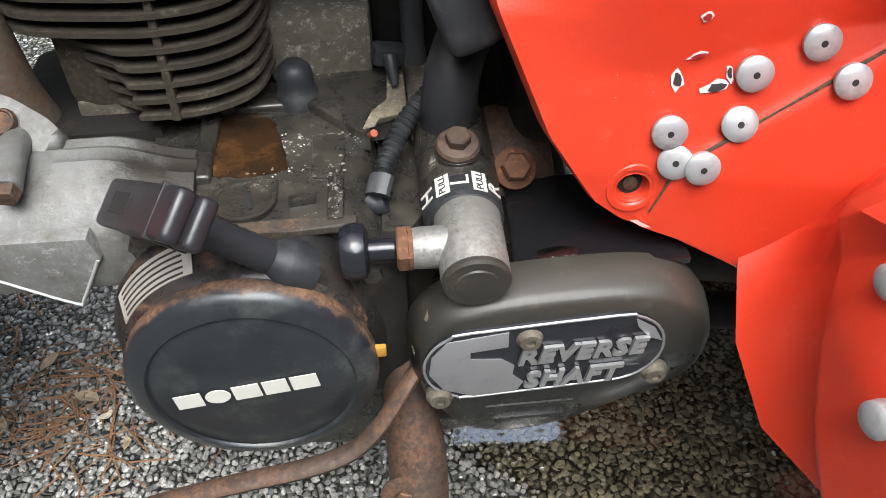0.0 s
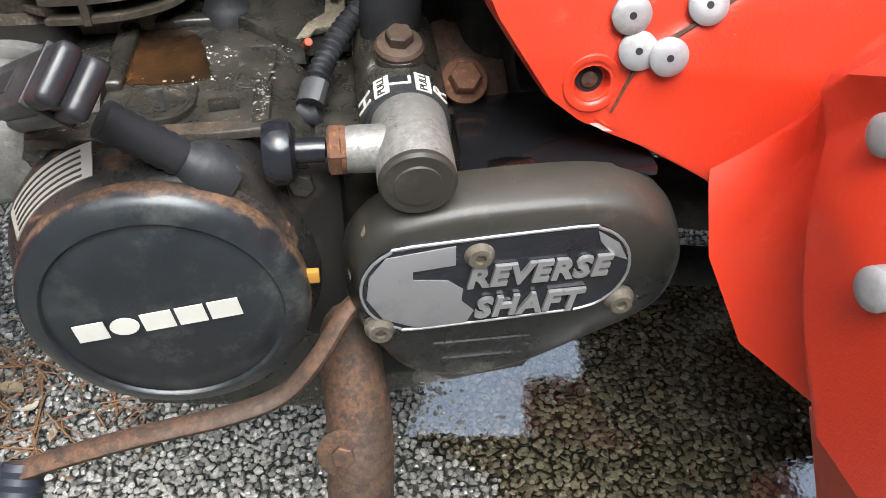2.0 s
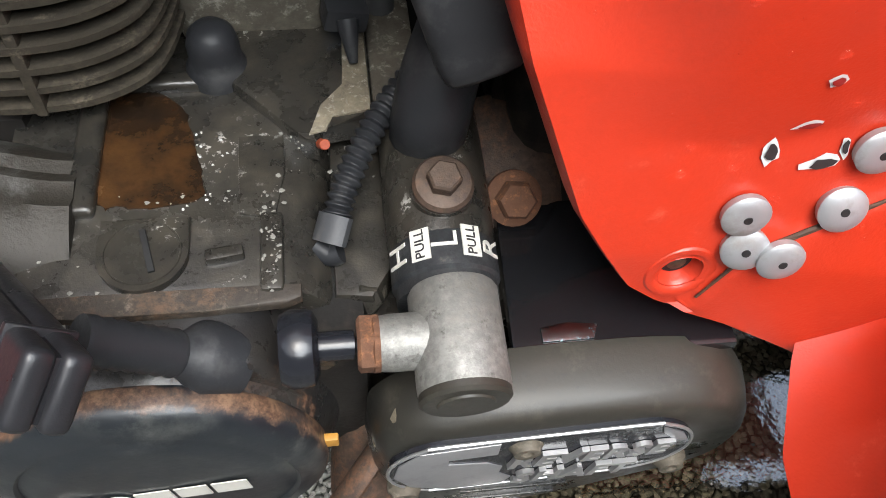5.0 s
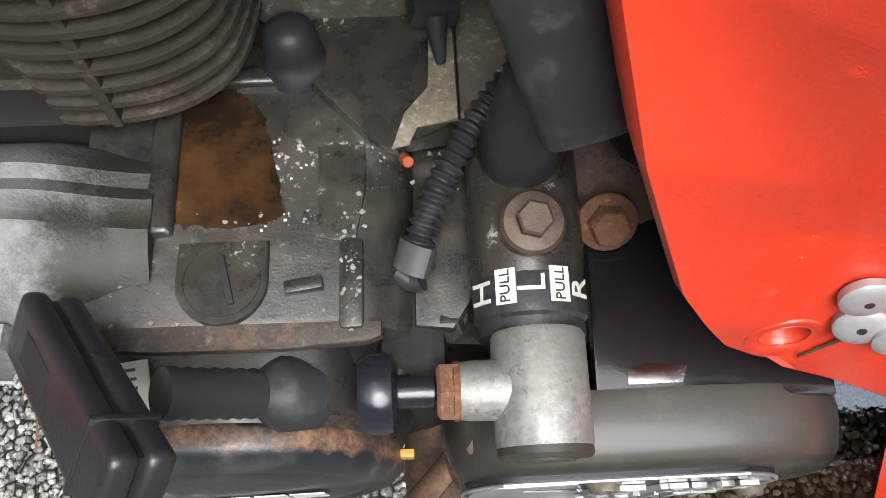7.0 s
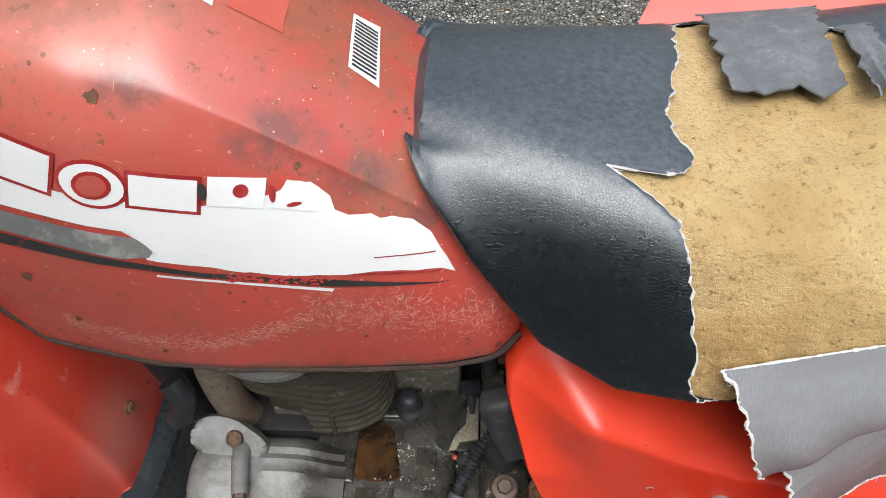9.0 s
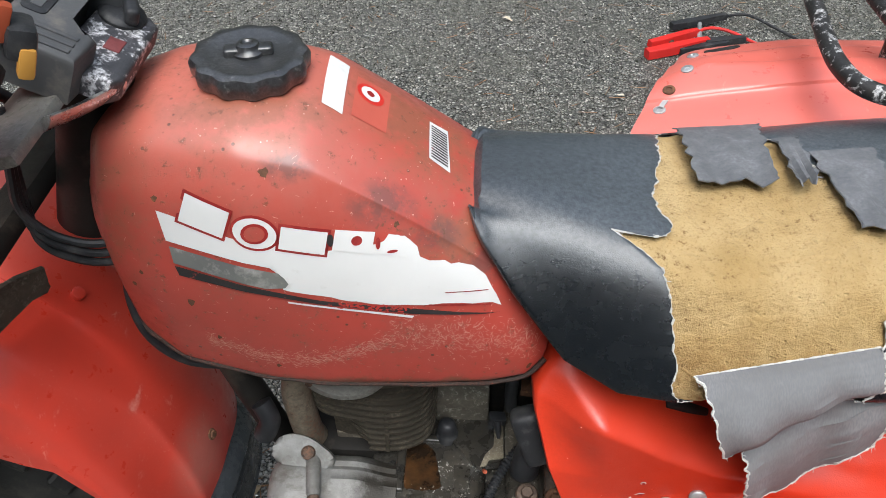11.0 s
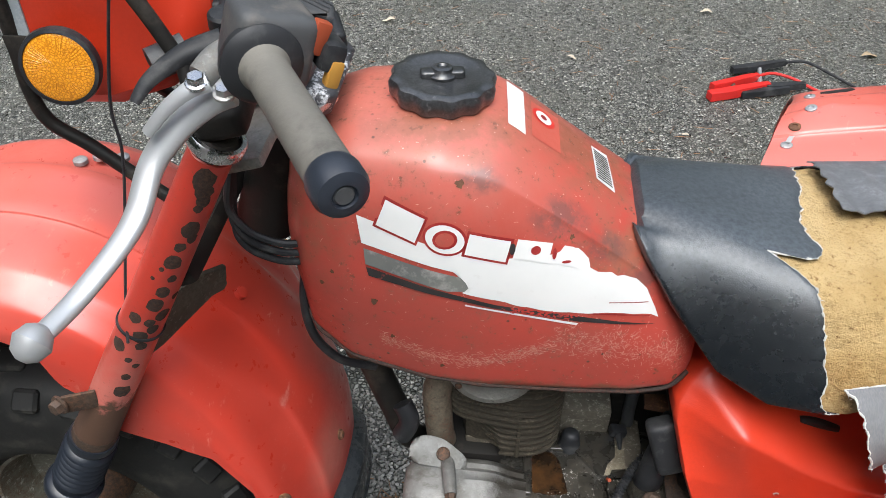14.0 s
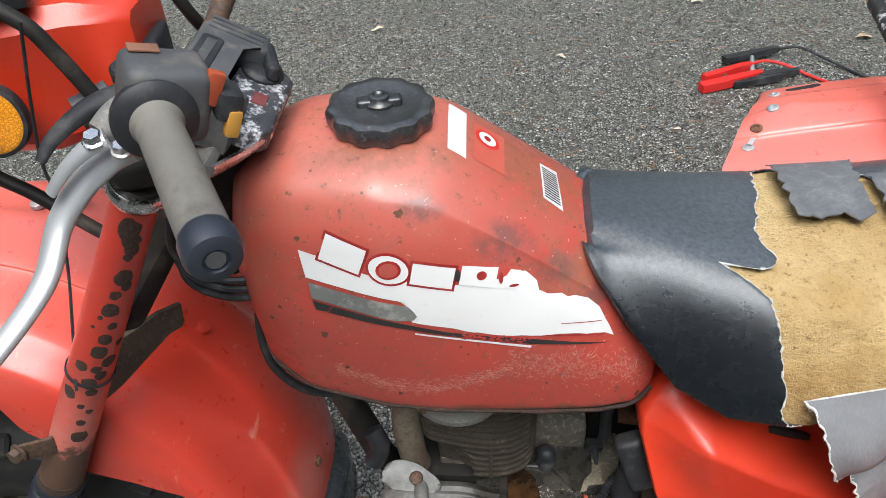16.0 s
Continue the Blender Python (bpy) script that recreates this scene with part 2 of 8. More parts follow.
def starter_cover_mat():
    """Blue-black paint with water stains, rust creeping in from the rim."""
    n = Nodes("stained_starter_cover")
    slow, mid, small = n.noise(16, 6, 0.7), n.noise(60, 7, 0.72), n.noise(260, 5, 0.7)
    col = n.mix(n.ramp(slow, 0.38, 0.62), (0.008, 0.0105, 0.0135), (0.016, 0.0195, 0.023))
    stain = n.math("MULTIPLY", n.ramp(n.noise(30, 8, 0.78), 0.50, 0.64), n.ramp(n.noise(11, 4), 0.42, 0.58))
    col = n.mix(n.ramp(stain, 0.0, 1.0, 0.0, 0.75), col, (0.075, 0.078, 0.072))
    dx, dz = n.math("ADD", n.axis(0), 0.109), n.math("SUBTRACT", n.axis(2), 0.383)
    r = n.math("POWER", n.math("ADD", n.math("MULTIPLY", dx, dx), n.math("MULTIPLY", dz, dz)), 0.5)
    rim = n.math("ADD", n.ramp(r, 0.0690, 0.0745, 0.0, 0.45), n.math("MULTIPLY", mid, 0.6))
    rust = n.ramp(rim, 0.62, 0.76)
    col = n.mix(n.ramp(rust, 0.0, 1.0, 0.0, 0.85), col, n.mix(n.ramp(small, 0.4, 0.6), (0.085, 0.040, 0.022), (0.22, 0.125, 0.070)))
    n.set("Base Color", col).set("Roughness", n.ramp(n.math("ADD", n.math("ADD", slow, rust), n.math("MULTIPLY", mid, 0.6)), 0.5, 1.2, 0.24, 0.62))
    n.bump(n.math("ADD", n.math("MULTIPLY", mid, 0.6), n.math("ADD", n.math("MULTIPLY", small, 0.4), n.math("MULTIPLY", rust, 0.5))), 0.35, 0.0008)
    n.set("Coat Weight", 0.3).set("Coat Roughness", 0.2)
    return n.m


STARTER_COVER = starter_cover_mat()


def shaft_cover_mat():
    """Black alloy under a dry olive-brown film that thins in streaks."""
    n = Nodes("worn_black_alloy_cover")
    slow, mid, small = n.noise(13, 6, 0.65, (0.5, 1.0, 1.2)), n.noise(48, 7, 0.7), n.noise(240, 5, 0.7)
    film = n.ramp(n.math("ADD", n.ramp(n.axis(2), 0.385, 0.440, 0.0, 0.30), n.math("ADD", n.math("MULTIPLY", slow, 0.7), n.math("MULTIPLY", mid, 0.25))), 0.45, 0.80)
    col = n.mix(film, (0.009, 0.0095, 0.009), (0.030, 0.027, 0.020))
    col = n.mix(n.ramp(n.noise(34, 7, 0.75), 0.56, 0.68, 0.0, 0.5), col, (0.075, 0.066, 0.050))
    col = n.mix(n.ramp(small, 0.58, 0.68, 0.0, 0.5), col, (0.020, 0.020, 0.018))
    n.set("Base Color", col).set("Roughness", n.ramp(n.math("ADD", film, mid), 0.4, 1.4, 0.24, 0.60))
    n.bump(n.math("ADD", mid, n.math("MULTIPLY", small, 0.5)), 0.35, 0.0008)
    n.set("Coat Weight", 0.25).set("Coat Roughness", 0.2)
    return n.m


SHAFT_COVER = shaft_cover_mat()


def recoil_mat():
    """Black paint gone to brown rust round the rope tower and along the rim."""
    n = Nodes("rusted_black_housing")
    slow, mid, small = n.noise(20, 6, 0.65), n.noise(75, 7, 0.7), n.noise(300, 5, 0.7)
    col = n.mix(n.ramp(slow, 0.36, 0.64), (0.013, 0.013, 0.0135), (0.034, 0.030, 0.026))
    rust = None
    for c, r in (((-0.066, -0.205, 0.436), (0.034, 0.030, 0.028)), ((-0.048, -0.205, 0.405), (0.016, 0.030, 0.040)), ((-0.165, -0.185, 0.440), (0.040, 0.040, 0.040)), ((-0.120, -0.200, 0.462), (0.060, 0.020, 0.012)), ((-0.190, -0.170, 0.385), (0.020, 0.030, 0.050))):
        b = n.blob(c, r)
        rust = b if rust is None else n.math("MAXIMUM", rust, b)
    rust = n.ramp(n.math("ADD", n.math("MULTIPLY", rust, 0.22), n.math("MULTIPLY", mid, 0.80)), 0.53, 0.68)
    col = n.mix(n.ramp(rust, 0.0, 1.0, 0.0, 0.85), col, n.mix(n.ramp(small, 0.38, 0.62), (0.10, 0.040, 0.018), (0.24, 0.120, 0.062)))
    n.set("Base Color", col).set("Roughness", n.ramp(n.math("ADD", mid, n.math("MULTIPLY", rust, 0.6)), 0.4, 1.1, 0.26, 0.75))
    n.bump(n.math("ADD", n.math("MULTIPLY", mid, 0.6), n.math("ADD", n.math("MULTIPLY", small, 0.4), n.math("MULTIPLY", rust, 0.5))), 0.40, 0.0009)
    return n.m


RECOIL_SIDE = recoil_mat()
ALLOY = two_stage("weathered_alloy", (0.34, 0.335, 0.31), (0.21, 0.195, 0.17), 22.0, (0.45, 0.7), (0.12, 0.11, 0.10), (0.64, 0.76), 0.45, 0.55)
ALLOY_DIRTY = two_stage("dirty_cast_alloy", (0.30, 0.30, 0.29), (0.15, 0.138, 0.118), 18.0, (0.46, 0.62), (0.40, 0.40, 0.385), (0.64, 0.74), 0.55, 0.35)
FIN_METAL = two_stage("oily_finned_iron", (0.046, 0.039, 0.029), (0.088, 0.073, 0.052), 9.0, (0.42, 0.66), (0.15, 0.125, 0.092), (0.66, 0.80), 0.62, 0.0, salt=0.85)
BRONZE_DIRT = two_stage("dirt_on_alloy", (0.15, 0.130, 0.098), (0.075, 0.062, 0.046), 14.0, (0.45, 0.65), (0.27, 0.23, 0.18), (0.62, 0.75), 0.6, 0.2)
LEDGE_BROWN = two_stage("brown_worn_ledge", (0.050, 0.040, 0.031), (0.10, 0.060, 0.036), 30.0, (0.48, 0.62), (0.15, 0.12, 0.09), (0.62, 0.74), 0.5)
PALE_CAST = two_stage("dusty_tan_casting", (0.17, 0.150, 0.115), (0.085, 0.073, 0.056), 22.0, (0.45, 0.62), (0.36, 0.34, 0.29), (0.62, 0.74), 0.6, 0.15)
RUBBER = worn("black_rubber", (0.016, 0.017, 0.019), (0.028, 0.029, 0.032), (0.06, 0.06, 0.06), 30, (0.35, 0.6), bump=0.2)
GREY_PLASTIC = worn("dark_grey_plastic", (0.050, 0.052, 0.056), (0.075, 0.077, 0.08), (0.13, 0.12, 0.11), 30, (0.4, 0.65), bump=0.2)
GRIP = worn("dusty_grey_rubber", (0.20, 0.188, 0.160), (0.125, 0.117, 0.102), (0.075, 0.07, 0.062), 14, (0.6, 0.85), bump=0.35, dirt_at=(0.55, 0.7))
CHROME = worn("bright_steel", (0.62, 0.62, 0.63), (0.50, 0.50, 0.51), (0.30, 0.28, 0.25), 40, (0.16, 0.4), metal=1.0, bump=0.1)
SILVER = worn("silver_cast_lever", (0.52, 0.53, 0.54), (0.46, 0.47, 0.48), (0.34, 0.33, 0.31), 30, (0.36, 0.55), metal=0.6, bump=0.15, dirt_at=(0.6, 0.75))
WASHER = worn("grey_zinc", (0.44, 0.45, 0.46), (0.38, 0.39, 0.40), (0.27, 0.25, 0.23), 60, (0.35, 0.6), metal=0.55, bump=0.2)
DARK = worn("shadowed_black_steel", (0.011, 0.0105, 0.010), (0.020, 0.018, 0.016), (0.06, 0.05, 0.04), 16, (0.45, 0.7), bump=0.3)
WHITE_INK = worn("white_decal", (0.66, 0.67, 0.66), (0.61, 0.62, 0.61), (0.50, 0.49, 0.46), 24, (0.35, 0.55), bump=0.06, dirt_at=(0.62, 0.8))
GREY_INK = worn("grey_decal", (0.12, 0.125, 0.12), (0.16, 0.165, 0.15), (0.30, 0.30, 0.28), 45, (0.4, 0.6), bump=0.1)
BLACK_INK = worn("black_decal", (0.018, 0.017, 0.017), (0.03, 0.028, 0.028), (0.30, 0.05, 0.04), 50, (0.4, 0.6), bump=0.1, dirt_at=(0.62, 0.68))
RED_INK = worn("dark_red_decal_edge", (0.22, 0.012, 0.012), (0.28, 0.016, 0.014), (0.4, 0.05, 0.04), 40, (0.4, 0.6), bump=0.1)


def vinyl_mat():
    n = Nodes("black_vinyl")
    cells, slow, fine = n.voronoi(420, "DISTANCE_TO_EDGE"), n.noise(9, 5), n.noise(60, 6)
    wrinkle = n.math("ABSOLUTE", n.math("SUBTRACT", n.noise(130, 4, 0.6), 0.5), 0.0)
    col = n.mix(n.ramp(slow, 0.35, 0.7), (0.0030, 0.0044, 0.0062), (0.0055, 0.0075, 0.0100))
    # pale bluish crown by height: sky sheen and rubbed wear, painted in
    sheen_chalk = n.math("ADD", n.ramp(n.axis(2), 0.785, 0.850, 0.0, 0.75), n.math("MULTIPLY", slow, 0.25))
    sheen_chalk = n.math("MULTIPLY", n.ramp(sheen_chalk, 0.45, 0.85), n.ramp(n.axis(0), -0.03, 0.12, 0.6, 1.0))
    col = n.mix(n.ramp(sheen_chalk, 0.0, 1.0, 0.0, 0.85), col, n.mix(n.ramp(n.noise(190, 6, 0.75), 0.36, 0.64), (0.042, 0.052, 0.062), (0.115, 0.132, 0.148)))
    # pale crackle in the grain
    crack = n.math("MULTIPLY", n.ramp(wrinkle, 0.0, 0.007, 1.0, 0.0), n.ramp(n.noise(14, 4), 0.52, 0.66))
    col = n.mix(n.ramp(crack, 0.0, 1.0, 0.0, 0.35), col, (0.10, 0.108, 0.115))
    n.set("Base Color", col)
    n.set("Roughness", n.ramp(n.math("ADD", fine, n.math("MULTIPLY", sheen_chalk, 0.4)), 0.3, 0.95, 0.24, 0.34))
    n.bump(n.math("ADD", n.ramp(cells, 0.0, 0.12), n.math("ADD", n.math("MULTIPLY", fine, 0.3), n.ramp(wrinkle, 0.0, 0.012, -0.25, 0.0))), 0.22, 0.0005)
    return n.m


def foam_mat():
    n = Nodes("yellowed_seat_foam")
    slow, mid, fine = n.noise(11, 6, 0.65), n.noise(48, 8, 0.7), n.noise(900, 3)
    pits = n.voronoi(130)
    col = n.mix(n.ramp(slow, 0.35, 0.66), (0.55, 0.395, 0.190), (0.42, 0.275, 0.105))
    # browner towards the lower edge, broken up by noise
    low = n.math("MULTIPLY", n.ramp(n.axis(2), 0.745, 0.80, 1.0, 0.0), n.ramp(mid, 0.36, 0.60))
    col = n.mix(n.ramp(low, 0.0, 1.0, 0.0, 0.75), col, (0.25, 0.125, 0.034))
    spots = n.math("MULTIPLY", n.ramp(n.noise(120, 6, 0.75), 0.56, 0.66), n.ramp(n.noise(7, 4), 0.46, 0.60))
    col = n.mix(spots, col, (0.20, 0.105, 0.032))
    crumb = n.math("MULTIPLY", n.ramp(n.noise(320, 4, 0.7), 0.56, 0.66), 0.6)
    col = n.mix(crumb, col, (0.26, 0.150, 0.050))
    n.set("Base Color", col).set("Roughness", 0.92)
    h = n.math("ADD", n.math("MULTIPLY", mid, 2.0), n.math("ADD", n.ramp(pits, 0.0, 0.22, -0.5, 0.0), n.math("MULTIPLY", fine, 0.35)))
    n.bump(n.math("ADD", h, n.math("MULTIPLY", n.noise(22, 5, 0.6), 3.0)), 0.9, 0.0045)
    return n.m


def cloth_mat():
    n = Nodes("grey_backing_cloth")
    weave = n.noise(800, 2, 0.5, (1, 0.25, 0.25))
    slow = n.noise(16, 5)
    col = n.mix(n.ramp(slow, 0.35, 0.7), (0.19, 0.192, 0.198), (0.14, 0.14, 0.14))
    n.set("Base Color", n.mix(n.ramp(weave, 0.4, 0.6, 0.0, 0.7), col, (0.14, 0.142, 0.148))).set("Roughness", 0.85)
    n.bump(weave, 0.3, 0.0006)
    return n.m


def asphalt_mat():
    n = Nodes("wet_chip_asphalt")
    ce = n.t.nodes.new("ShaderNodeTexVoronoi")
    ce.inputs["Scale"].default_value = 105
    n.t.links.new(n.co, ce.inputs["Vector"])
    edge = n.voronoi(105, "DISTANCE_TO_EDGE")
    sep = n.t.nodes.new("ShaderNodeSeparateColor")
    n.t.links.new(ce.outputs["Color"], sep.inputs[0])
    stone = n.mix(sep.outputs[0], (0.080, 0.081, 0.074), (0.40, 0.395, 0.355))
    light = n.mix(n.ramp(sep.outputs[1], 0.88, 0.92), stone, (0.55, 0.54, 0.50))
    slow, wide = n.noise(2.2, 6, 0.6), n.noise(0.7, 4)
    col = n.mix(n.ramp(edge, 0.04, 0.20), (0.014, 0.014, 0.013), light)
    col = n.mix(n.ramp(slow, 0.45, 0.75, 0.0, 0.5), col, (0.10, 0.10, 0.078))
    n.set("Base Color", col)
    n.set("Roughness", n.ramp(n.math("ADD", n.math("MULTIPLY", sep.outputs[2], 0.5), wide), 0.5, 1.2, 0.22, 0.55))
    n.bump(n.math("ADD", n.ramp(edge, 0.0, 0.25), n.math("MULTIPLY", sep.outputs[1], 0.5)), 0.9, 0.004)
    return n.m


def pebble_mat():
    n = Nodes("wet_stone_chips")
    isl = n.t.nodes.new("ShaderNodeNewGeometry").outputs["Random Per Island"]
    fine = n.noise(500, 4)
    col = n.mix(isl, (0.13, 0.124, 0.112), (0.52, 0.49, 0.44))
    col = n.mix(n.ramp(isl, 0.9, 0.96), col, (0.48, 0.465, 0.43))
    n.set("Base Color", n.mix(n.ramp(fine, 0.4, 0.7, 0, 0.5), col, (0.06, 0.06, 0.057)))
    n.set("Roughness", n.ramp(fine, 0.3, 0.7, 0.16, 0.4)).set("Coat Weight", n.ramp(n.noise(3.5, 3), 0.40, 0.55)).set("Coat Roughness", 0.04)
    n.bump(fine, 0.3, 0.0006)
    return n.m


def water_mat():
    n = Nodes("muddy_puddle_water")
    slow, rip = n.noise(9, 5), n.noise(60, 3)
    n.set("Base Color", n.mix(n.ramp(slow, 0.35, 0.65), (0.36, 0.28, 0.16), (0.48, 0.38, 0.22)))
    n.set("Roughness", 0.03).set("IOR", 1.33).set("Transmission Weight", 1.0).set("Specular IOR Level", 1.0).set("Coat Weight", 1.0).set("Coat IOR", 2.4).set("Coat Roughness", 0.02)
    n.bump(n.math("ADD", rip, n.math("MULTIPLY", n.noise(170, 3), 0.3)), 0.25, 0.0010)
    b = n.t.nodes["Principled BSDF"]
    n.t.links.new(b.inputs["Normal"].links[0].from_socket, b.inputs["Coat Normal"])
    return n.m


def oil_mat():
    n = Nodes("oily_rust_water")
    slow = n.noise(40, 6)
    n.set("Base Color", n.mix(n.ramp(slow, 0.35, 0.7), (0.014, 0.009, 0.006), (0.075, 0.034, 0.012)))
    n.set("Roughness", n.ramp(slow, 0.4, 0.7, 0.05, 0.30))
    n.bump(n.math("ADD", n.noise(220, 4), n.noise(70, 4)), 0.5, 0.0009)
    return n.m


def tyre_mat():
    return worn("tyre_rubber", (0.011, 0.011, 0.011), (0.018, 0.018, 0.017), (0.045, 0.042, 0.036), 22, (0.5, 0.75), bump=0.3)


def amber_mat():
    n = Nodes("amber_reflector_plastic")
    grid = n.voronoi(330, "DISTANCE_TO_EDGE")
    n.set("Base Color", n.mix(n.ramp(grid, 0.0, 0.2), (0.50, 0.17, 0.010), (0.80, 0.33, 0.02)))
    n.set("Roughness", 0.22).set("Coat Weight", 0.6).set("Coat Roughness", 0.08)
    n.bump(grid, 0.6, 0.001)
    return n.m


def plain(name, col, rough=0.5, metal=0.0):
    return worn(name, col, tuple(c * 0.85 for c in col), tuple(c * 0.6 for c in col), 35, (rough, min(1, rough + 0.2)), metal=metal, bump=0.15, dirt_at=(0.6, 0.78))


VINYL, FOAM, CLOTH, ASPHALT, PEBBLE, WATER, OIL, TYRE, AMBER = (f() for f in (
    vinyl_mat, foam_mat, cloth_mat, asphalt_mat, pebble_mat, water_mat, oil_mat, tyre_mat, amber_mat))
for _m, _s in ((RUBBER, 0.28), (DARK, 0.2), (TYRE, 0.22), (VINYL, 0.7), (GREY_PLASTIC, 0.35), (FIN_METAL, 0.25)):
    _m.node_tree.nodes["Principled BSDF"].inputs["Specular IOR Level"].default_value = _s
VINYL_EDGE = plain("frayed_white_edge", (0.55, 0.54, 0.51), 0.8)
PEELED = two_stage("peeled_vinyl_curl", (0.20, 0.206, 0.218), (0.10, 0.105, 0.114), 22.0, (0.45, 0.6), (0.16, 0.16, 0.165), (0.66, 0.74), 0.34)
PIPE_STEEL = two_stage("dusty_rusted_pipe", (0.17, 0.140, 0.100), (0.13, 0.062, 0.034), 20.0, (0.50, 0.62), (0.07, 0.045, 0.032), (0.62, 0.72), 0.6)
BARE_ALLOY = plain("bare_alloy", (0.50, 0.50, 0.49), 0.5, 0.4)
TAN_WORN = two_stage("bare_worn_edge", (0.24, 0.205, 0.145), (0.10, 0.083, 0.058), 40.0, (0.45, 0.62), (0.34, 0.32, 0.27), (0.62, 0.72), 0.45)
GLASS_GREY = plain("headlamp_glass_rim", (0.33, 0.36, 0.38), 0.15)
FLAP_RUBBER = plain("wet_black_flap", (0.030, 0.034, 0.038), 0.16)
WET_BLACK = worn("wet_black_paint", (0.006, 0.0065, 0.008), (0.010, 0.010, 0.011), (0.05, 0.045, 0.038), 30, (0.02, 0.10), bump=0.12, dirt_at=(0.66, 0.74), coat=1.0)
BADGE_BLACK = plain("black_badge", (0.016, 0.017, 0.021), 0.10)
HANDLE_BLACK = worn("scuffed_black_plastic", (0.014, 0.014, 0.016), (0.024, 0.024, 0.027), (0.07, 0.068, 0.066), 26, (0.26, 0.48), bump=0.2, dirt_at=(0.58, 0.72))
GAITER_RUBBER = plain("blue_black_gaiter", (0.013, 0.017, 0.025), 0.26)
BADGE_SILVER = plain("worn_badge_silver", (0.36, 0.36, 0.37), 0.3, 0.6)
LETTER_SILVER = plain("raised_silver_letters", (0.42, 0.42, 0.42), 0.3, 0.7)
CREAM = plain("cream_lettering", (0.60, 0.585, 0.53), 0.5)
PALE_LABEL = plain("pale_metal_label", (0.42, 0.40, 0.35), 0.45, 0.2)
WHITE_PAINT = plain("white_paint_flakes", (0.62, 0.62, 0.60), 0.6)
CLAMP_RED = plain("red_clamp_plastic", (0.62, 0.022, 0.018), 0.35)
BLUE_GREY_RUBBER = plain("blue_grey_rubber", (0.022, 0.027, 0.038), 0.32)
LEAF = plain("dry_leaf", (0.36, 0.27, 0.17), 0.8)
LEAF_PALE = plain("pale_dry_leaf", (0.56, 0.49, 0.38), 0.8)
NEEDLE = plain("brown_pine_needles", (0.27, 0.145, 0.075), 0.8)
# Near-black fill that stands for the shade inside holes and slots.
BLACK_HOLE = plain("shade_black", (0.012, 0.012, 0.012), 0.6)
ORANGE = plain("orange_button", (0.33, 0.060, 0.022), 0.45)
YELLOW = plain("yellow_button", (0.46, 0.23, 0.04), 0.45)


# ---------------------------------------------------------------- mesh tools
def part(name, bm, material, parent, label="", smooth=True, bevel=0.0):
    """Links a bmesh as one mesh object under a thing or a part."""
    bmesh.ops.recalc_face_normals(bm, faces=bm.faces)
    for f in bm.faces:
        f.smooth = smooth
    me = bpy.data.meshes.new(name)
    bm.to_mesh(me)
    bm.free()
    me.materials.append(material)
    if smooth:
        me.set_sharp_from_angle(angle=radians(38))
    ob = new(name, me)
    ob.parent = parent
    if label:
        tagged(ob, label)
    return ob


def V(*a):
    return Vector(a)


def frame_of(axis):
    z = Vector(axis).normalized()
    x = z.orthogonal().normalized()
    return x, z.cross(x), z


def lathe(origin, axis, profile, seg=32, wobble=None, bm=None):
    """Turns a profile of (distance along the axis, radius) round an axis."""
    bm = bm or bmesh.new()
    x, y, z = frame_of(axis)
    o = Vector(origin)
    rings = []
    for a, r in profile:
        if r <= 1e-6:
            rings.append([bm.verts.new(o + z * a)])
            continue
        ring = []
        for i in range(seg):
            t = 2 * math.pi * i / seg
            k = wobble(t, a, r) if wobble else 1.0
            ring.append(bm.verts.new(o + z * a + (x * math.cos(t) + y * math.sin(t)) * r * k))
        rings.append(ring)
    for p, q in zip(rings, rings[1:]):
        if len(p) == 1 and len(q) == 1:
            continue
        for i in range(seg):
            j = (i + 1) % seg
            if len(p) == 1:
                bm.faces.new((p[0], q[i], q[j]))
            elif len(q) == 1:
                bm.faces.new((p[i], p[j], q[0]))
            else:
                bm.faces.new((p[i], p[j], q[j], q[i]))
    return bm


def rod(p, q, r, r2=None, seg=16, bev=0.0, bm=None):
    """A round bar with closed, slightly rounded ends."""
    p, q = Vector(p), Vector(q)
    r2 = r if r2 is None else r2
    n = (q - p).length
    b = bev or min(r, r2, n / 2) * 0.15
    return lathe(p, q - p, [(0, 0), (0, r - b), (b, r), (n - b, r2), (n, r2 - b), (n, 0)], seg, None, bm)


def spline(pts, n=8):
    """A Catmull-Rom curve through points (any dimension)."""
    pts = [Vector(p) for p in pts]
    out = []
    for i in range(len(pts) - 1):
        a, b, c, d = pts[max(i - 1, 0)], pts[i], pts[i + 1], pts[min(i + 2, len(pts) - 1)]
        for k in range(n):
            t = k / n
            out.append(0.5 * (2 * b + (c - a) * t + (2 * a - 5 * b + 4 * c - d) * t * t + (3 * b - a - 3 * c + d) * t ** 3))
    out.append(pts[-1])
    return out


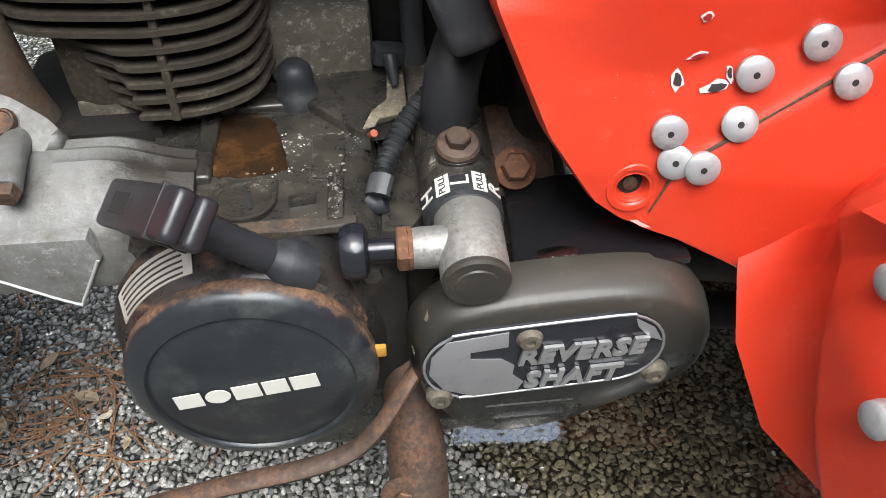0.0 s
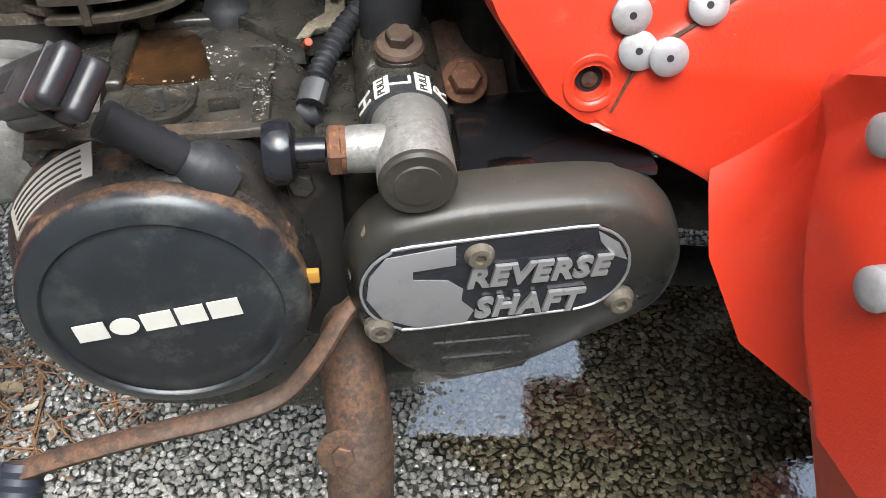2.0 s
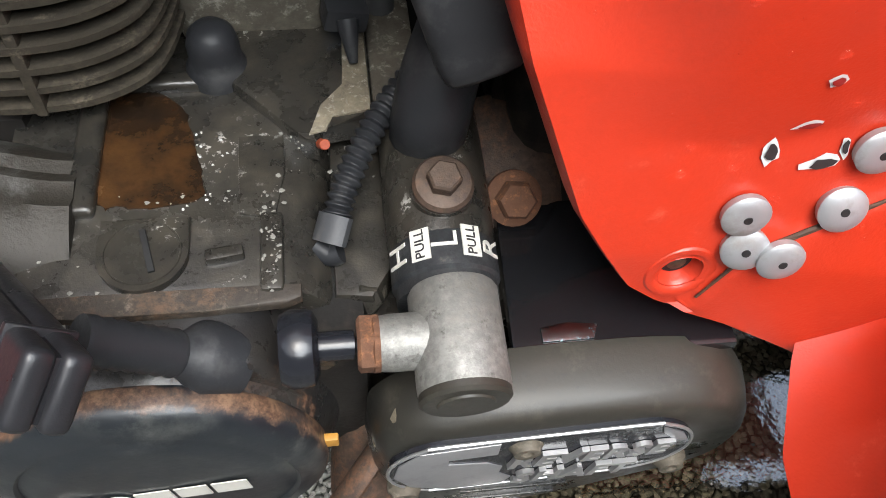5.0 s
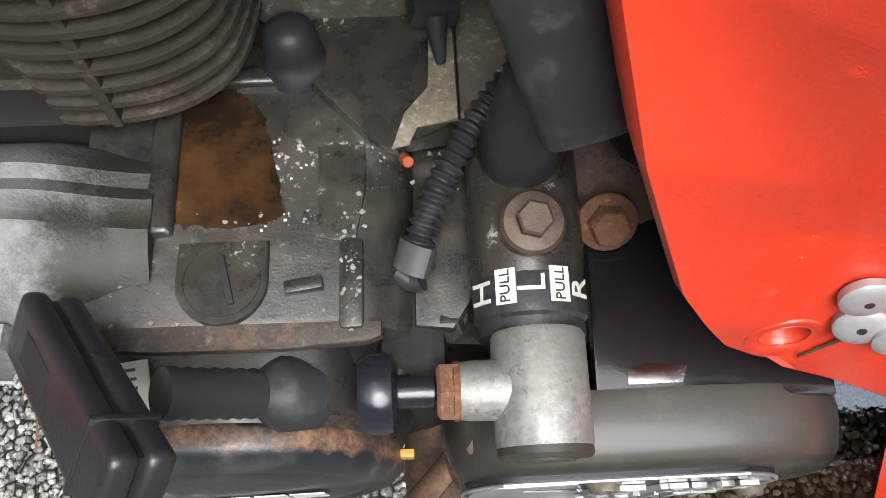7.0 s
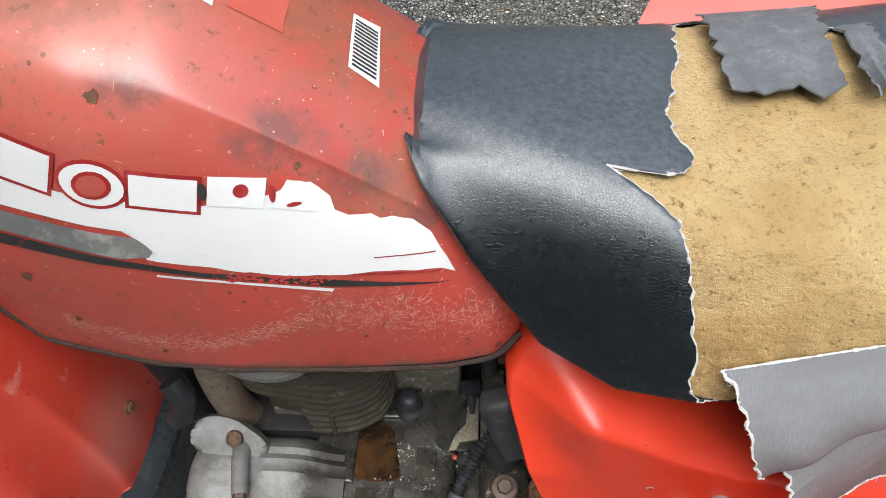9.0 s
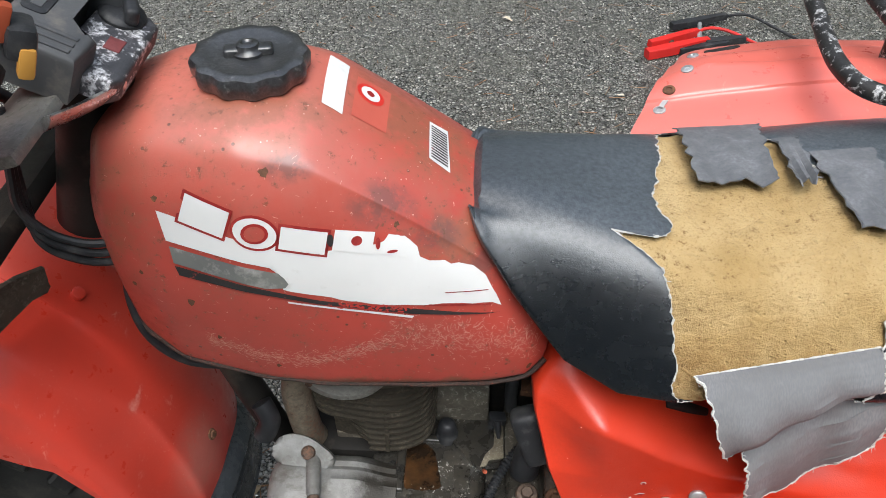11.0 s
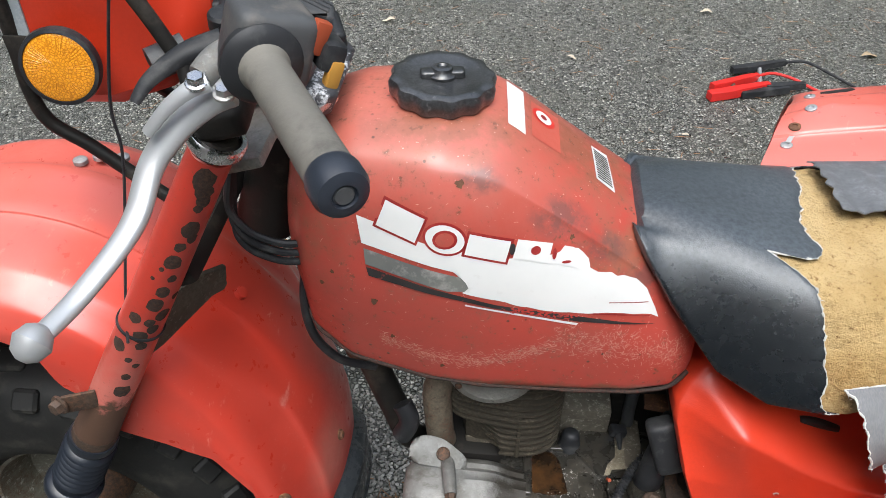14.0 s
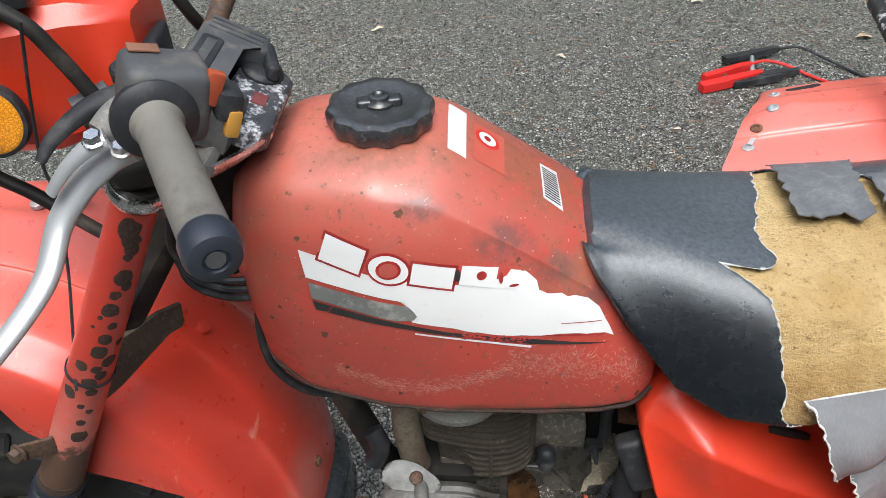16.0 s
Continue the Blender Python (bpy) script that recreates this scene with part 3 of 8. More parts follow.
def sweep(pts, radius, seg=10, bm=None, n=8, flat=1.0):
    """A tube along a smooth curve; radius is a number or a function of 0..1."""
    bm = bm or bmesh.new()
    c = spline(pts, n)
    rings, ref = [], None
    for i, p in enumerate(c):
        d = (c[min(i + 1, len(c) - 1)] - c[max(i - 1, 0)]).normalized()
        ref = d.orthogonal().normalized() if ref is None else (ref - d * ref.dot(d)).normalized()
        e = d.cross(ref)
        r = radius(i / (len(c) - 1)) if callable(radius) else radius
        rings.append([bm.verts.new(p + (ref * math.cos(t) + e * math.sin(t) * flat) * r) for t in (2 * math.pi * k / seg for k in range(seg))])
    for p, q in zip(rings, rings[1:]):
        for i in range(seg):
            bm.faces.new((p[i], p[(i + 1) % seg], q[(i + 1) % seg], q[i]))
    bm.faces.new(rings[0][::-1])
    bm.faces.new(rings[-1])
    return bm


def block(m, size, bev=0.003, seg=2, bm=None):
    """A box with rounded edges, at the pose m."""
    made = bmesh.new()
    bmesh.ops.create_cube(made, size=1.0)
    bmesh.ops.scale(made, vec=size, verts=made.verts)
    if bev:
        bmesh.ops.bevel(made, geom=made.edges[:], offset=min(bev, min(size) * 0.45), segments=seg, affect="EDGES", profile=0.6)
    bmesh.ops.transform(made, matrix=m, verts=made.verts)
    if bm is None:
        return made
    add(bm, made)
    return bm


def add(bm, other):
    me = bpy.data.meshes.new("tmp")
    other.to_mesh(me)
    other.free()
    bm.from_mesh(me)
    bpy.data.meshes.remove(me)


def slab(outline, m, depth, bev=0.002, seg=2, bm=None):
    """A plate: a 2D outline (counter-clockwise) drawn in m's x-y plane and raised along its z by depth."""
    made = bmesh.new()
    lo = [made.verts.new((x, y, 0)) for x, y in outline]
    hi = [made.verts.new((x, y, depth)) for x, y in outline]
    n = len(outline)
    made.faces.new(lo[::-1])
    top = made.faces.new(hi)
    for i in range(n):
        made.faces.new((lo[i], lo[(i + 1) % n], hi[(i + 1) % n], hi[i]))
    if bev:
        bmesh.ops.bevel(made, geom=list(top.edges), offset=bev, segments=seg, affect="EDGES", profile=0.6, clamp_overlap=True)
    bmesh.ops.transform(made, matrix=m, verts=made.verts)
    if bm is None:
        return made
    add(bm, made)
    return bm


def loft(sections, closed=True, caps=True, bm=None):
    """A skin over sections of equally many points."""
    bm = bm or bmesh.new()
    rows = [[bm.verts.new(p) for p in s] for s in sections]
    n = len(rows[0])
    for p, q in zip(rows, rows[1:]):
        for i in range(n if closed else n - 1):
            j = (i + 1) % n
            bm.faces.new((p[i], p[j], q[j], q[i]))
    if caps and closed:
        bm.faces.new(rows[0][::-1])
        bm.faces.new(rows[-1])
    return bm


def thick(bm, d):
    """Gives a sheet a thickness."""
    bmesh.ops.recalc_face_normals(bm, faces=bm.faces)
    bm.normal_update()
    rim = [e for e in bm.edges if e.is_boundary]
    twin = {v: bm.verts.new(v.co - v.normal * d) for v in bm.verts[:]}
    for f in bm.faces[:]:
        bm.faces.new([twin[v] for v in reversed(f.verts)])
    for e in rim:
        a, b = e.verts
        bm.faces.new((a, b, twin[b], twin[a]))
    return bm


def table(xs, rows):
    """Smoothly interpolates rows (key, values...) at xs."""
    rows = np.array(rows, float)
    out = []
    for x in xs:
        out.append([float(np.interp(x, rows[:, 0], rows[:, k])) for k in range(1, rows.shape[1])])
    return out


def hexbolt(name, at, axis, r, h, material, parent, washer=0.0, label=""):
    bm = lathe(at, axis, [(0, 0), (0, r * 1.0), (h * 0.85, r), (h, r * 0.86), (h, 0)], 6)
    if washer:
        lathe(at, axis, [(-0.0005, 0), (-0.0005, washer), (h * 0.22, washer), (h * 0.3, washer * 0.9), (h * 0.3, 0)], 24, None, bm)
    return part(name, bm, material, parent, label)


def text_mesh(words, size, m, depth=0.0008, spacing=1.0, wide=1.0, slant=0.0, bold=0.0):
    """Words as a mesh, in m's x-y plane."""
    cu = bpy.data.curves.new("words", "FONT")
    cu.body, cu.size, cu.extrude, cu.space_character = words, size, depth, spacing
    cu.align_x, cu.align_y = "CENTER", "CENTER"
    cu.resolution_u = 3
    cu.shear, cu.offset = slant, bold
    ob = bpy.data.objects.new("words", cu)
    scene.collection.objects.link(ob)
    me = bpy.data.meshes.new_from_object(ob.evaluated_get(bpy.context.evaluated_depsgraph_get()))
    bpy.data.objects.remove(ob)
    bpy.data.curves.remove(cu)
    bm = bmesh.new()
    bm.from_mesh(me)
    bpy.data.meshes.remove(me)
    bmesh.ops.scale(bm, vec=(wide, 1, 1), verts=bm.verts)
    bmesh.ops.transform(bm, matrix=m, verts=bm.verts)
    return bm


def jag(n, amp, seed):
    rnd = random.Random(seed)
    return [rnd.uniform(-amp, amp) for _ in range(n)]


def axes(o, x, y):
    """A pose at o whose x and y point along the given directions (z = x cross y)."""
    x = Vector(x).normalized()
    z = x.cross(Vector(y)).normalized()
    y = z.cross(x)
    return Matrix(((x.x, y.x, z.x, o[0]), (x.y, y.y, z.y, o[1]), (x.z, y.z, z.z, o[2]), (0, 0, 0, 1)))


def facing(o, roll=0.0):
    """A pose on the machine's left side: x to the rear, y up, z outwards."""
    return axes(o, (math.cos(roll), 0, math.sin(roll)), (-math.sin(roll), 0, math.cos(roll)))


# ---------------------------------------------------------------- ground
def build_ground():
    bm = bmesh.new()
    ring = [0.0, 1.0, 2.0, 4.0, 8.0, 20.0, 60.0, 200.0, 900.0]
    xs = sorted({s * r for r in ring for s in (-1, 1)})
    grid = [[bm.verts.new((x, y, 0.0)) for x in xs] for y in xs]
    for a, b in zip(grid, grid[1:]):
        for i in range(len(xs) - 1):
            bm.faces.new((a[i], a[i + 1], b[i + 1], b[i]))
    g = part("ground", bm, ASPHALT, None, smooth=False)
    tagged(g, "damp dark grey chip-seal asphalt drive", "ground", kind="structure")
    return g


ground = build_ground()
PUDDLE = (0.46, -0.08, 0.44, 0.32)


def puddle_radius(t):
    return 1 + 0.10 * math.sin(3 * t + 0.6) + 0.07 * math.sin(5 * t + 2.0) + 0.05 * math.sin(9 * t) + 0.03 * math.sin(17 * t + 1)


def build_puddle():
    cx, cy, a, b = PUDDLE
    bm = bmesh.new()
    n = 120
    mid = bm.verts.new((cx, cy, 0.0036))
    rings = []
    for k, z in ((0.6, 0.0036), (0.95, 0.0035), (1.0, 0.0005)):
        rings.append([bm.verts.new((cx + a * k * puddle_radius(t) * math.cos(t), cy + b * k * puddle_radius(t) * math.sin(t), z)) for t in (2 * math.pi * i / n for i in range(n))])
    for i in range(n):
        bm.faces.new((mid, rings[0][i], rings[0][(i + 1) % n]))
        for p, q in zip(rings, rings[1:]):
            bm.faces.new((p[i], q[i], q[(i + 1) % n], p[(i + 1) % n]))
    w = part("puddle", bm, WATER, None)
    w.visible_shadow = False
    tagged(w, "shallow muddy brown puddle on the asphalt", "puddle", kind="structure")


build_puddle()


def build_chips():
    """Loose and half-sunk stone chips of the surface round the machine."""
    rnd = random.Random(5)
    verts, faces = [], []
    cx, cy, a, b = PUDDLE
    step = 0.0078
    nx, ny = int(1.45 / step), int(0.62 / step)
    for iy in range(ny):
        for ix in range(nx):
            x, y = -0.75 + (ix + rnd.uniform(-0.4, 0.4)) * step, -0.20 + (iy + rnd.uniform(-0.4, 0.4)) * step
            t = math.atan2((y - cy) / b, (x - cx) / a)
            sunk = False
            if math.hypot((x - cx) / a, (y - cy) / b) < puddle_radius(t) * 0.97 and rnd.random() < 0.9:
                sunk = True
            r, h, turn = rnd.uniform(0.0028, 0.0052), rnd.uniform(0.0022, 0.0052), rnd.uniform(0, 6.28)
            if sunk:
                h *= 0.55 + 0.85 * max(0.0, noise.noise(Vector((x * 9, y * 9, 3.0)))) + 0.75 * max(0.0, 1 - (x - cx + a) / 0.16)
            o = len(verts)
            k = rnd.choice((5, 6))
            sx, sy = rnd.uniform(0.75, 1.25), rnd.uniform(0.75, 1.25)
            tip = [rnd.uniform(0.7, 1.0) for _ in range(k)]
            for lev, rr in ((-0.001, 1.0), (h * 0.55, 0.95), (h, 0.45)):
                for i in range(k):
                    u = turn + 2 * math.pi * i / k
                    q = rr * tip[i] * r
                    verts.append((x + q * math.cos(u) * sx, y + q * math.sin(u) * sy, lev * (1 if lev < 0 else tip[(i + 2) % k])))
            for lev in (0, 1):
                for i in range(k):
                    j = (i + 1) % k
                    faces.append((o + lev * k + i, o + lev * k + j, o + lev * k + k + j, o + lev * k + k + i))
            faces.append(tuple(o + 2 * k + i for i in range(k)))
    me = bpy.data.meshes.new("stone_chips")
    me.from_pydata(verts, [], faces)
    me.materials.append(PEBBLE)
    ob = new("stone_chips", me)
    tagged(ob, "wet dark grey stone chips in the asphalt surface", "gravel", kind="stuff")


build_chips()


def build_backdrop():
    """Added unseen dark ring: closes the place and blocks the low sky's light."""
    bm = bmesh.new()
    n = 72
    rnd = random.Random(6)
    rows = []
    for z, r in ((-0.02, 14.0), (5.0, 14.2), (13.0, 14.8)):
        rows.append([bm.verts.new((r * math.cos(6.28318 * i / n), r * math.sin(6.28318 * i / n), z + (rnd.uniform(-2.2, 2.2) if z > 6 else 0))) for i in range(n)])
    for p, q in zip(rows, rows[1:]):
        for i in range(n):
            bm.faces.new((p[i], p[(i + 1) % n], q[(i + 1) % n], q[i]))
    m = Nodes("dark_backdrop")
    m.set("Base Color", m.mix(m.ramp(m.noise(1.5, 8, 0.7), 0.4, 0.6), (0.020, 0.028, 0.014), (0.055, 0.065, 0.032))).set("Roughness", 0.9)
    ob = part("backdrop", bm, m.m, None)
    tagged(ob, "unseen dark ring that blocks the low sky", "hedge", kind="structure")


build_backdrop()

# ---------------------------------------------------------------- the machine
trike = new("three_wheeler")
tagged(trike, "weathered red three-wheeled motorcycle with torn black seat on asphalt", "three-wheeler")

# ---- fuel tank
# x, bottom, widest height, shoulder, top, half widths at bottom, widest, shoulder
TANK = [(-0.425, 0.775, 0.845, 0.885, 0.900, 0.030, 0.050, 0.028),
        (-0.416, 0.740, 0.835, 0.905, 0.922, 0.070, 0.090, 0.062),
        (-0.395, 0.712, 0.820, 0.922, 0.942, 0.105, 0.120, 0.086),
        (-0.350, 0.690, 0.805, 0.934, 0.957, 0.127, 0.140, 0.099),
        (-0.260, 0.672, 0.790, 0.940, 0.966, 0.136, 0.146, 0.104),
        (-0.200, 0.666, 0.780, 0.927, 0.957, 0.136, 0.143, 0.101),
        (-0.185, 0.666, 0.776, 0.918, 0.948, 0.136, 0.142, 0.101),
        (-0.100, 0.664, 0.755, 0.862, 0.888, 0.132, 0.136, 0.100),
        (-0.030, 0.664, 0.735, 0.814, 0.846, 0.127, 0.130, 0.100),
        (0.010, 0.668, 0.720, 0.777, 0.812, 0.120, 0.121, 0.094),
        (0.030, 0.680, 0.715, 0.750, 0.785, 0.104, 0.106, 0.080),
        (0.037, 0.695, 0.715, 0.735, 0.760, 0.075, 0.080, 0.057)]


def tank_section(x):
    zb, zm, zs, zt, wb, wm, ws = table([x], TANK)[0]
    # the shoulder is soft round the cap and creased down the rear slope
    r = float(np.interp(x, (-0.30, -0.19, -0.15, 0.0), (0.017, 0.012, 0.006, 0.006)))
    half = spline([(0, zb, 0), (wb * 0.8, zb, 0), (wb * 0.97, zb + 0.004, 0), (wb + 0.004, zb + 0.016, 0), (wm, zm, 0), (ws + 0.60 * (wm - ws), zs - 0.40 * (zs - zm), 0),
                   (ws + 0.55 * r, zs - 1.15 * r, 0), (ws - 0.7 * r, zs + 0.35 * r, 0), (ws * 0.5, zt - 0.004, 0), (0, zt, 0)], 5)
    pts = [(-p.x, p.y) for p in half] + [(p.x, p.y) for p in half[-2:0:-1]]
    return [(x, y + 0.006, z) for y, z in pts]


def build_tank():
    xs = [-0.425 + 0.462 * (0.5 - 0.5 * math.cos(math.pi * i / 56)) for i in range(57)]
    bm = loft([tank_section(x) for x in xs])
    bmesh.ops.smooth_vert(bm, verts=bm.verts, factor=0.35, use_axis_x=True, use_axis_y=True, use_axis_z=True)
    bvh = BVHTree.FromBMesh(bm)
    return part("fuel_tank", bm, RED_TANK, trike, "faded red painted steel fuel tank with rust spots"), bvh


tank, TANK_BVH = build_tank()


def on_tank(bm, lift=0.0006, way=(0, 1, 0), cut=0.008):
    """Drapes a flat mesh over the tank along way."""
    way = Vector(way).normalized()
    for _ in range(3):
        long = [e for e in bm.edges if e.calc_length() > cut]
        if not long:
            break
        bmesh.ops.subdivide_edges(bm, edges=long, cuts=1, use_grid_fill=True)
    bmesh.ops.triangulate(bm, faces=bm.faces)
    dead = []
    for v in bm.verts:
        hit, nor, _, _ = TANK_BVH.ray_cast(v.co - way * 0.6, way)
        if hit is None:
            dead.append(v)
        else:
            v.co = hit - way * lift
    bmesh.ops.delete(bm, geom=dead, context="VERTS")
    return bm


def flat_shape(outline):
    """A filled outline of (x, z), ready to be draped over the tank's left side."""
    bm = bmesh.new()
    vs = [bm.verts.new((x, -0.4, z)) for x, z in outline]
    bm.faces.new(vs)
    bmesh.ops.triangulate(bm, faces=bm.faces)
    return bm


def rag(a, b, n, amp, seed):
    """A ragged line from a to b."""
    j = jag(n, amp, seed)
    a, b = Vector(a), Vector(b)
    d = (b - a).normalized()
    nrm = Vector((-d.y, d.x))
    return [tuple(a + (b - a) * ((i + 0.5) / n) + nrm * j[i]) for i in range(n)]


def build_tank_decal():
    # white band, torn along its upper edge towards the rear
    band = [(-0.3352, 0.8876), (-0.3298, 0.8590), (-0.2855, 0.8471), (-0.2300, 0.8328)]
    band += rag((-0.2290, 0.8310), (-0.2203, 0.8171), 3, 0.0020, 31) + [(-0.2260, 0.8100)]
    band += rag((-0.2240, 0.8095), (-0.1400, 0.7890), 9, 0.0012, 3) + rag((-0.1380, 0.7885), (-0.0240, 0.7795), 12, 0.0010, 4)
    band += [(-0.0196, 0.7740), (-0.0250, 0.7860)] + rag((-0.0290, 0.7910), (-0.0420, 0.8130), 4, 0.0018, 8)
    band += rag((-0.0450, 0.8150), (-0.0930, 0.8310), 7, 0.0013, 9) + [(-0.0985, 0.8340), (-0.1010, 0.8430), (-0.1080, 0.8500), (-0.1126, 0.8539), (-0.1200, 0.8550), (-0.1266, 0.8582), (-0.1310, 0.8530), (-0.1376, 0.8511)]
    band += [(-0.1900, 0.8490), (-0.2275, 0.8563), (-0.2700, 0.8655), (-0.3128, 0.8810)]
    part("decal_band", on_tank(flat_shape(band), 0.0010), WHITE_INK, tank, "torn white decal band")
    part("decal_stripe", on_tank(flat_shape([(-0.3276, 0.8540), (-0.3258, 0.8365), (-0.2423, 0.8120), (-0.2240, 0.8120), (-0.2203, 0.8165), (-0.2255, 0.8190), (-0.2235, 0.8225), (-0.2310, 0.8250), (-0.2290, 0.8285), (-0.2850, 0.8425)]), 0.0014), GREY_INK, tank, "worn grey decal stripe")
    dark = [(-0.3254, 0.8340), (-0.3225, 0.8234), (-0.2427, 0.8045), (-0.1915, 0.7920), (-0.1051, 0.7755), (-0.0600, 0.7705), (-0.0204, 0.7680), (-0.0600, 0.7735), (-0.1053, 0.7820), (-0.1500, 0.7890), (-0.1915, 0.7965), (-0.2422, 0.8105)]
    part("decal_stripe", on_tank(flat_shape(dark), 0.0016), BLACK_INK, tank, "chipped black decal stripe")
    part("decal_line", on_tank(flat_shape([(-0.2232, 0.7960), (-0.2230, 0.7940), (-0.1060, 0.7705), (-0.1040, 0.7730)]), 0.0011), WHITE_INK, tank, "thin white decal line")
    part("decal_line", on_tank(flat_shape([(-0.0900, 0.7835), (-0.0300, 0.7775), (-0.0290, 0.7787), (-0.0900, 0.7850)]), 0.0015), RED_INK, tank, "thin red decal line")
    part("decal_line", on_tank(flat_shape([(-0.0750, 0.7955), (-0.0330, 0.7925), (-0.0330, 0.7933), (-0.0750, 0.7963)]), 0.0015), RED_INK, tank, "thin red decal line")
    # flecks where the black stripe is rubbed through to red
    rnd = random.Random(51)
    fleck = bmesh.new()
    for _ in range(90):
        x = rnd.triangular(-0.195, -0.105, -0.150)
        z = float(np.interp(x, (-0.1915, -0.1053), (0.7950, 0.7800))) + rnd.uniform(-0.0045, 0.0035)
        r = rnd.uniform(0.0006, 0.0022)
        fleck.faces.new([fleck.verts.new((x + r * rnd.uniform(0.5, 1.5) * math.cos(t), -0.4, z + r * rnd.uniform(0.4, 0.9) * math.sin(t))) for t in (2 * math.pi * k / 7 for k in range(7))])
    tagged(part("rubbed_fleck", on_tank(fleck, 0.0020, cut=1.0), plain("rubbed_red_ink", (0.50, 0.045, 0.035), 0.5), tank, "red flecks in the stripe"), kind="stuff")
    # the maker's mark: five plain slabs, white with dark red edges
    slabs = [(-0.2910, 0.8850, 0.042, 0.027, -0.36, True), (-0.2462, 0.8700, 0.040, 0.029, -0.30, True), (-0.2035, 0.8610, 0.042, 0.022, -0.20, True), (-0.1585, 0.8560, 0.036, 0.020, -0.20, False), (-0.1230, 0.8480, 0.026, 0.018, -0.25, False)]
    for i, (x, z, w, h, tilt, edged) in enumerate(slabs):
        for grow, m, lift in ((0.0026, RED_INK, 0.0013), (0.0, WHITE_INK, 0.0017)):
            if m is RED_INK and not edged:
                continue
            w2, h2 = w / 2 + grow, h / 2 + grow
            raw = [(-w2, -h2), (w2, -h2), (w2, -h2 * 0.45), (w2 * 0.84, -h2 * 0.35), (w2 * 0.84, h2 * 0.35), (w2, h2 * 0.45), (w2, h2), (-w2, h2), (-w2, h2 * 0.45), (-w2 * 0.84, h2 * 0.35), (-w2 * 0.84, -h2 * 0.35), (-w2, -h2 * 0.45)]
            if i == 4:
                raw = [(-w2, -h2), (w2 * 1.2, -h2), (w2 * 0.3, h2), (-w2 * 0.5, h2)]
            if i == 1:
                raw = [(w2 * math.cos(t), h2 * math.sin(t)) for t in (2 * math.pi * k / 24 for k in range(24))]
            out = [(x + a * math.cos(tilt) - b * math.sin(tilt), z + a * math.sin(tilt) + b * math.cos(tilt)) for a, b in raw]
            part("emblem_block" if m is WHITE_INK else "emblem_edge", on_tank(flat_shape(out), lift), m, tank, "white block of the maker's mark" if m is WHITE_INK else "dark red outline")
    for x, z, w, h, m in ((-0.2462, 0.8700, 0.0125, 0.0100, RED_INK), (-0.2462, 0.8700, 0.0095, 0.0075, RED_TANK), (-0.1555, 0.8570, 0.0050, 0.0045, RED_INK), (-0.1790, 0.8600, 0.0030, 0.0060, BLACK_INK), (-0.1365, 0.8520, 0.0022, 0.0055, RED_INK), (-0.1235, 0.8430, 0.0050, 0.0014, RED_INK)):
        out = [(x + w * math.cos(t), z + h * math.sin(t)) for t in (2 * math.pi * k / 16 for k in range(16))]
        part("emblem_eye", on_tank(flat_shape(out), 0.0024 if m is RED_TANK else 0.0021), m, tank, "red eye of the mark")


build_tank_decal()


def top_label(corners, material, lift, name, label, nu=8):
    """A label on the tank's top, given by its corners (x, y)."""
    a, b, c, d = (Vector((*p, 1.3)) for p in corners)
    bm = loft([[a.lerp(b, i / nu).lerp(d.lerp(c, i / nu), j / nu) for j in range(nu + 1)] for i in range(nu + 1)], closed=False)
    return part(name, on_tank(bm, lift, (0, 0, -1)), material, tank, label)


SEAM_RUST = two_stage("dark_seam_rust", (0.030, 0.017, 0.012), (0.065, 0.026, 0.017), 30.0, (0.45, 0.60), (0.15, 0.035, 0.02), (0.66, 0.76), 0.55)


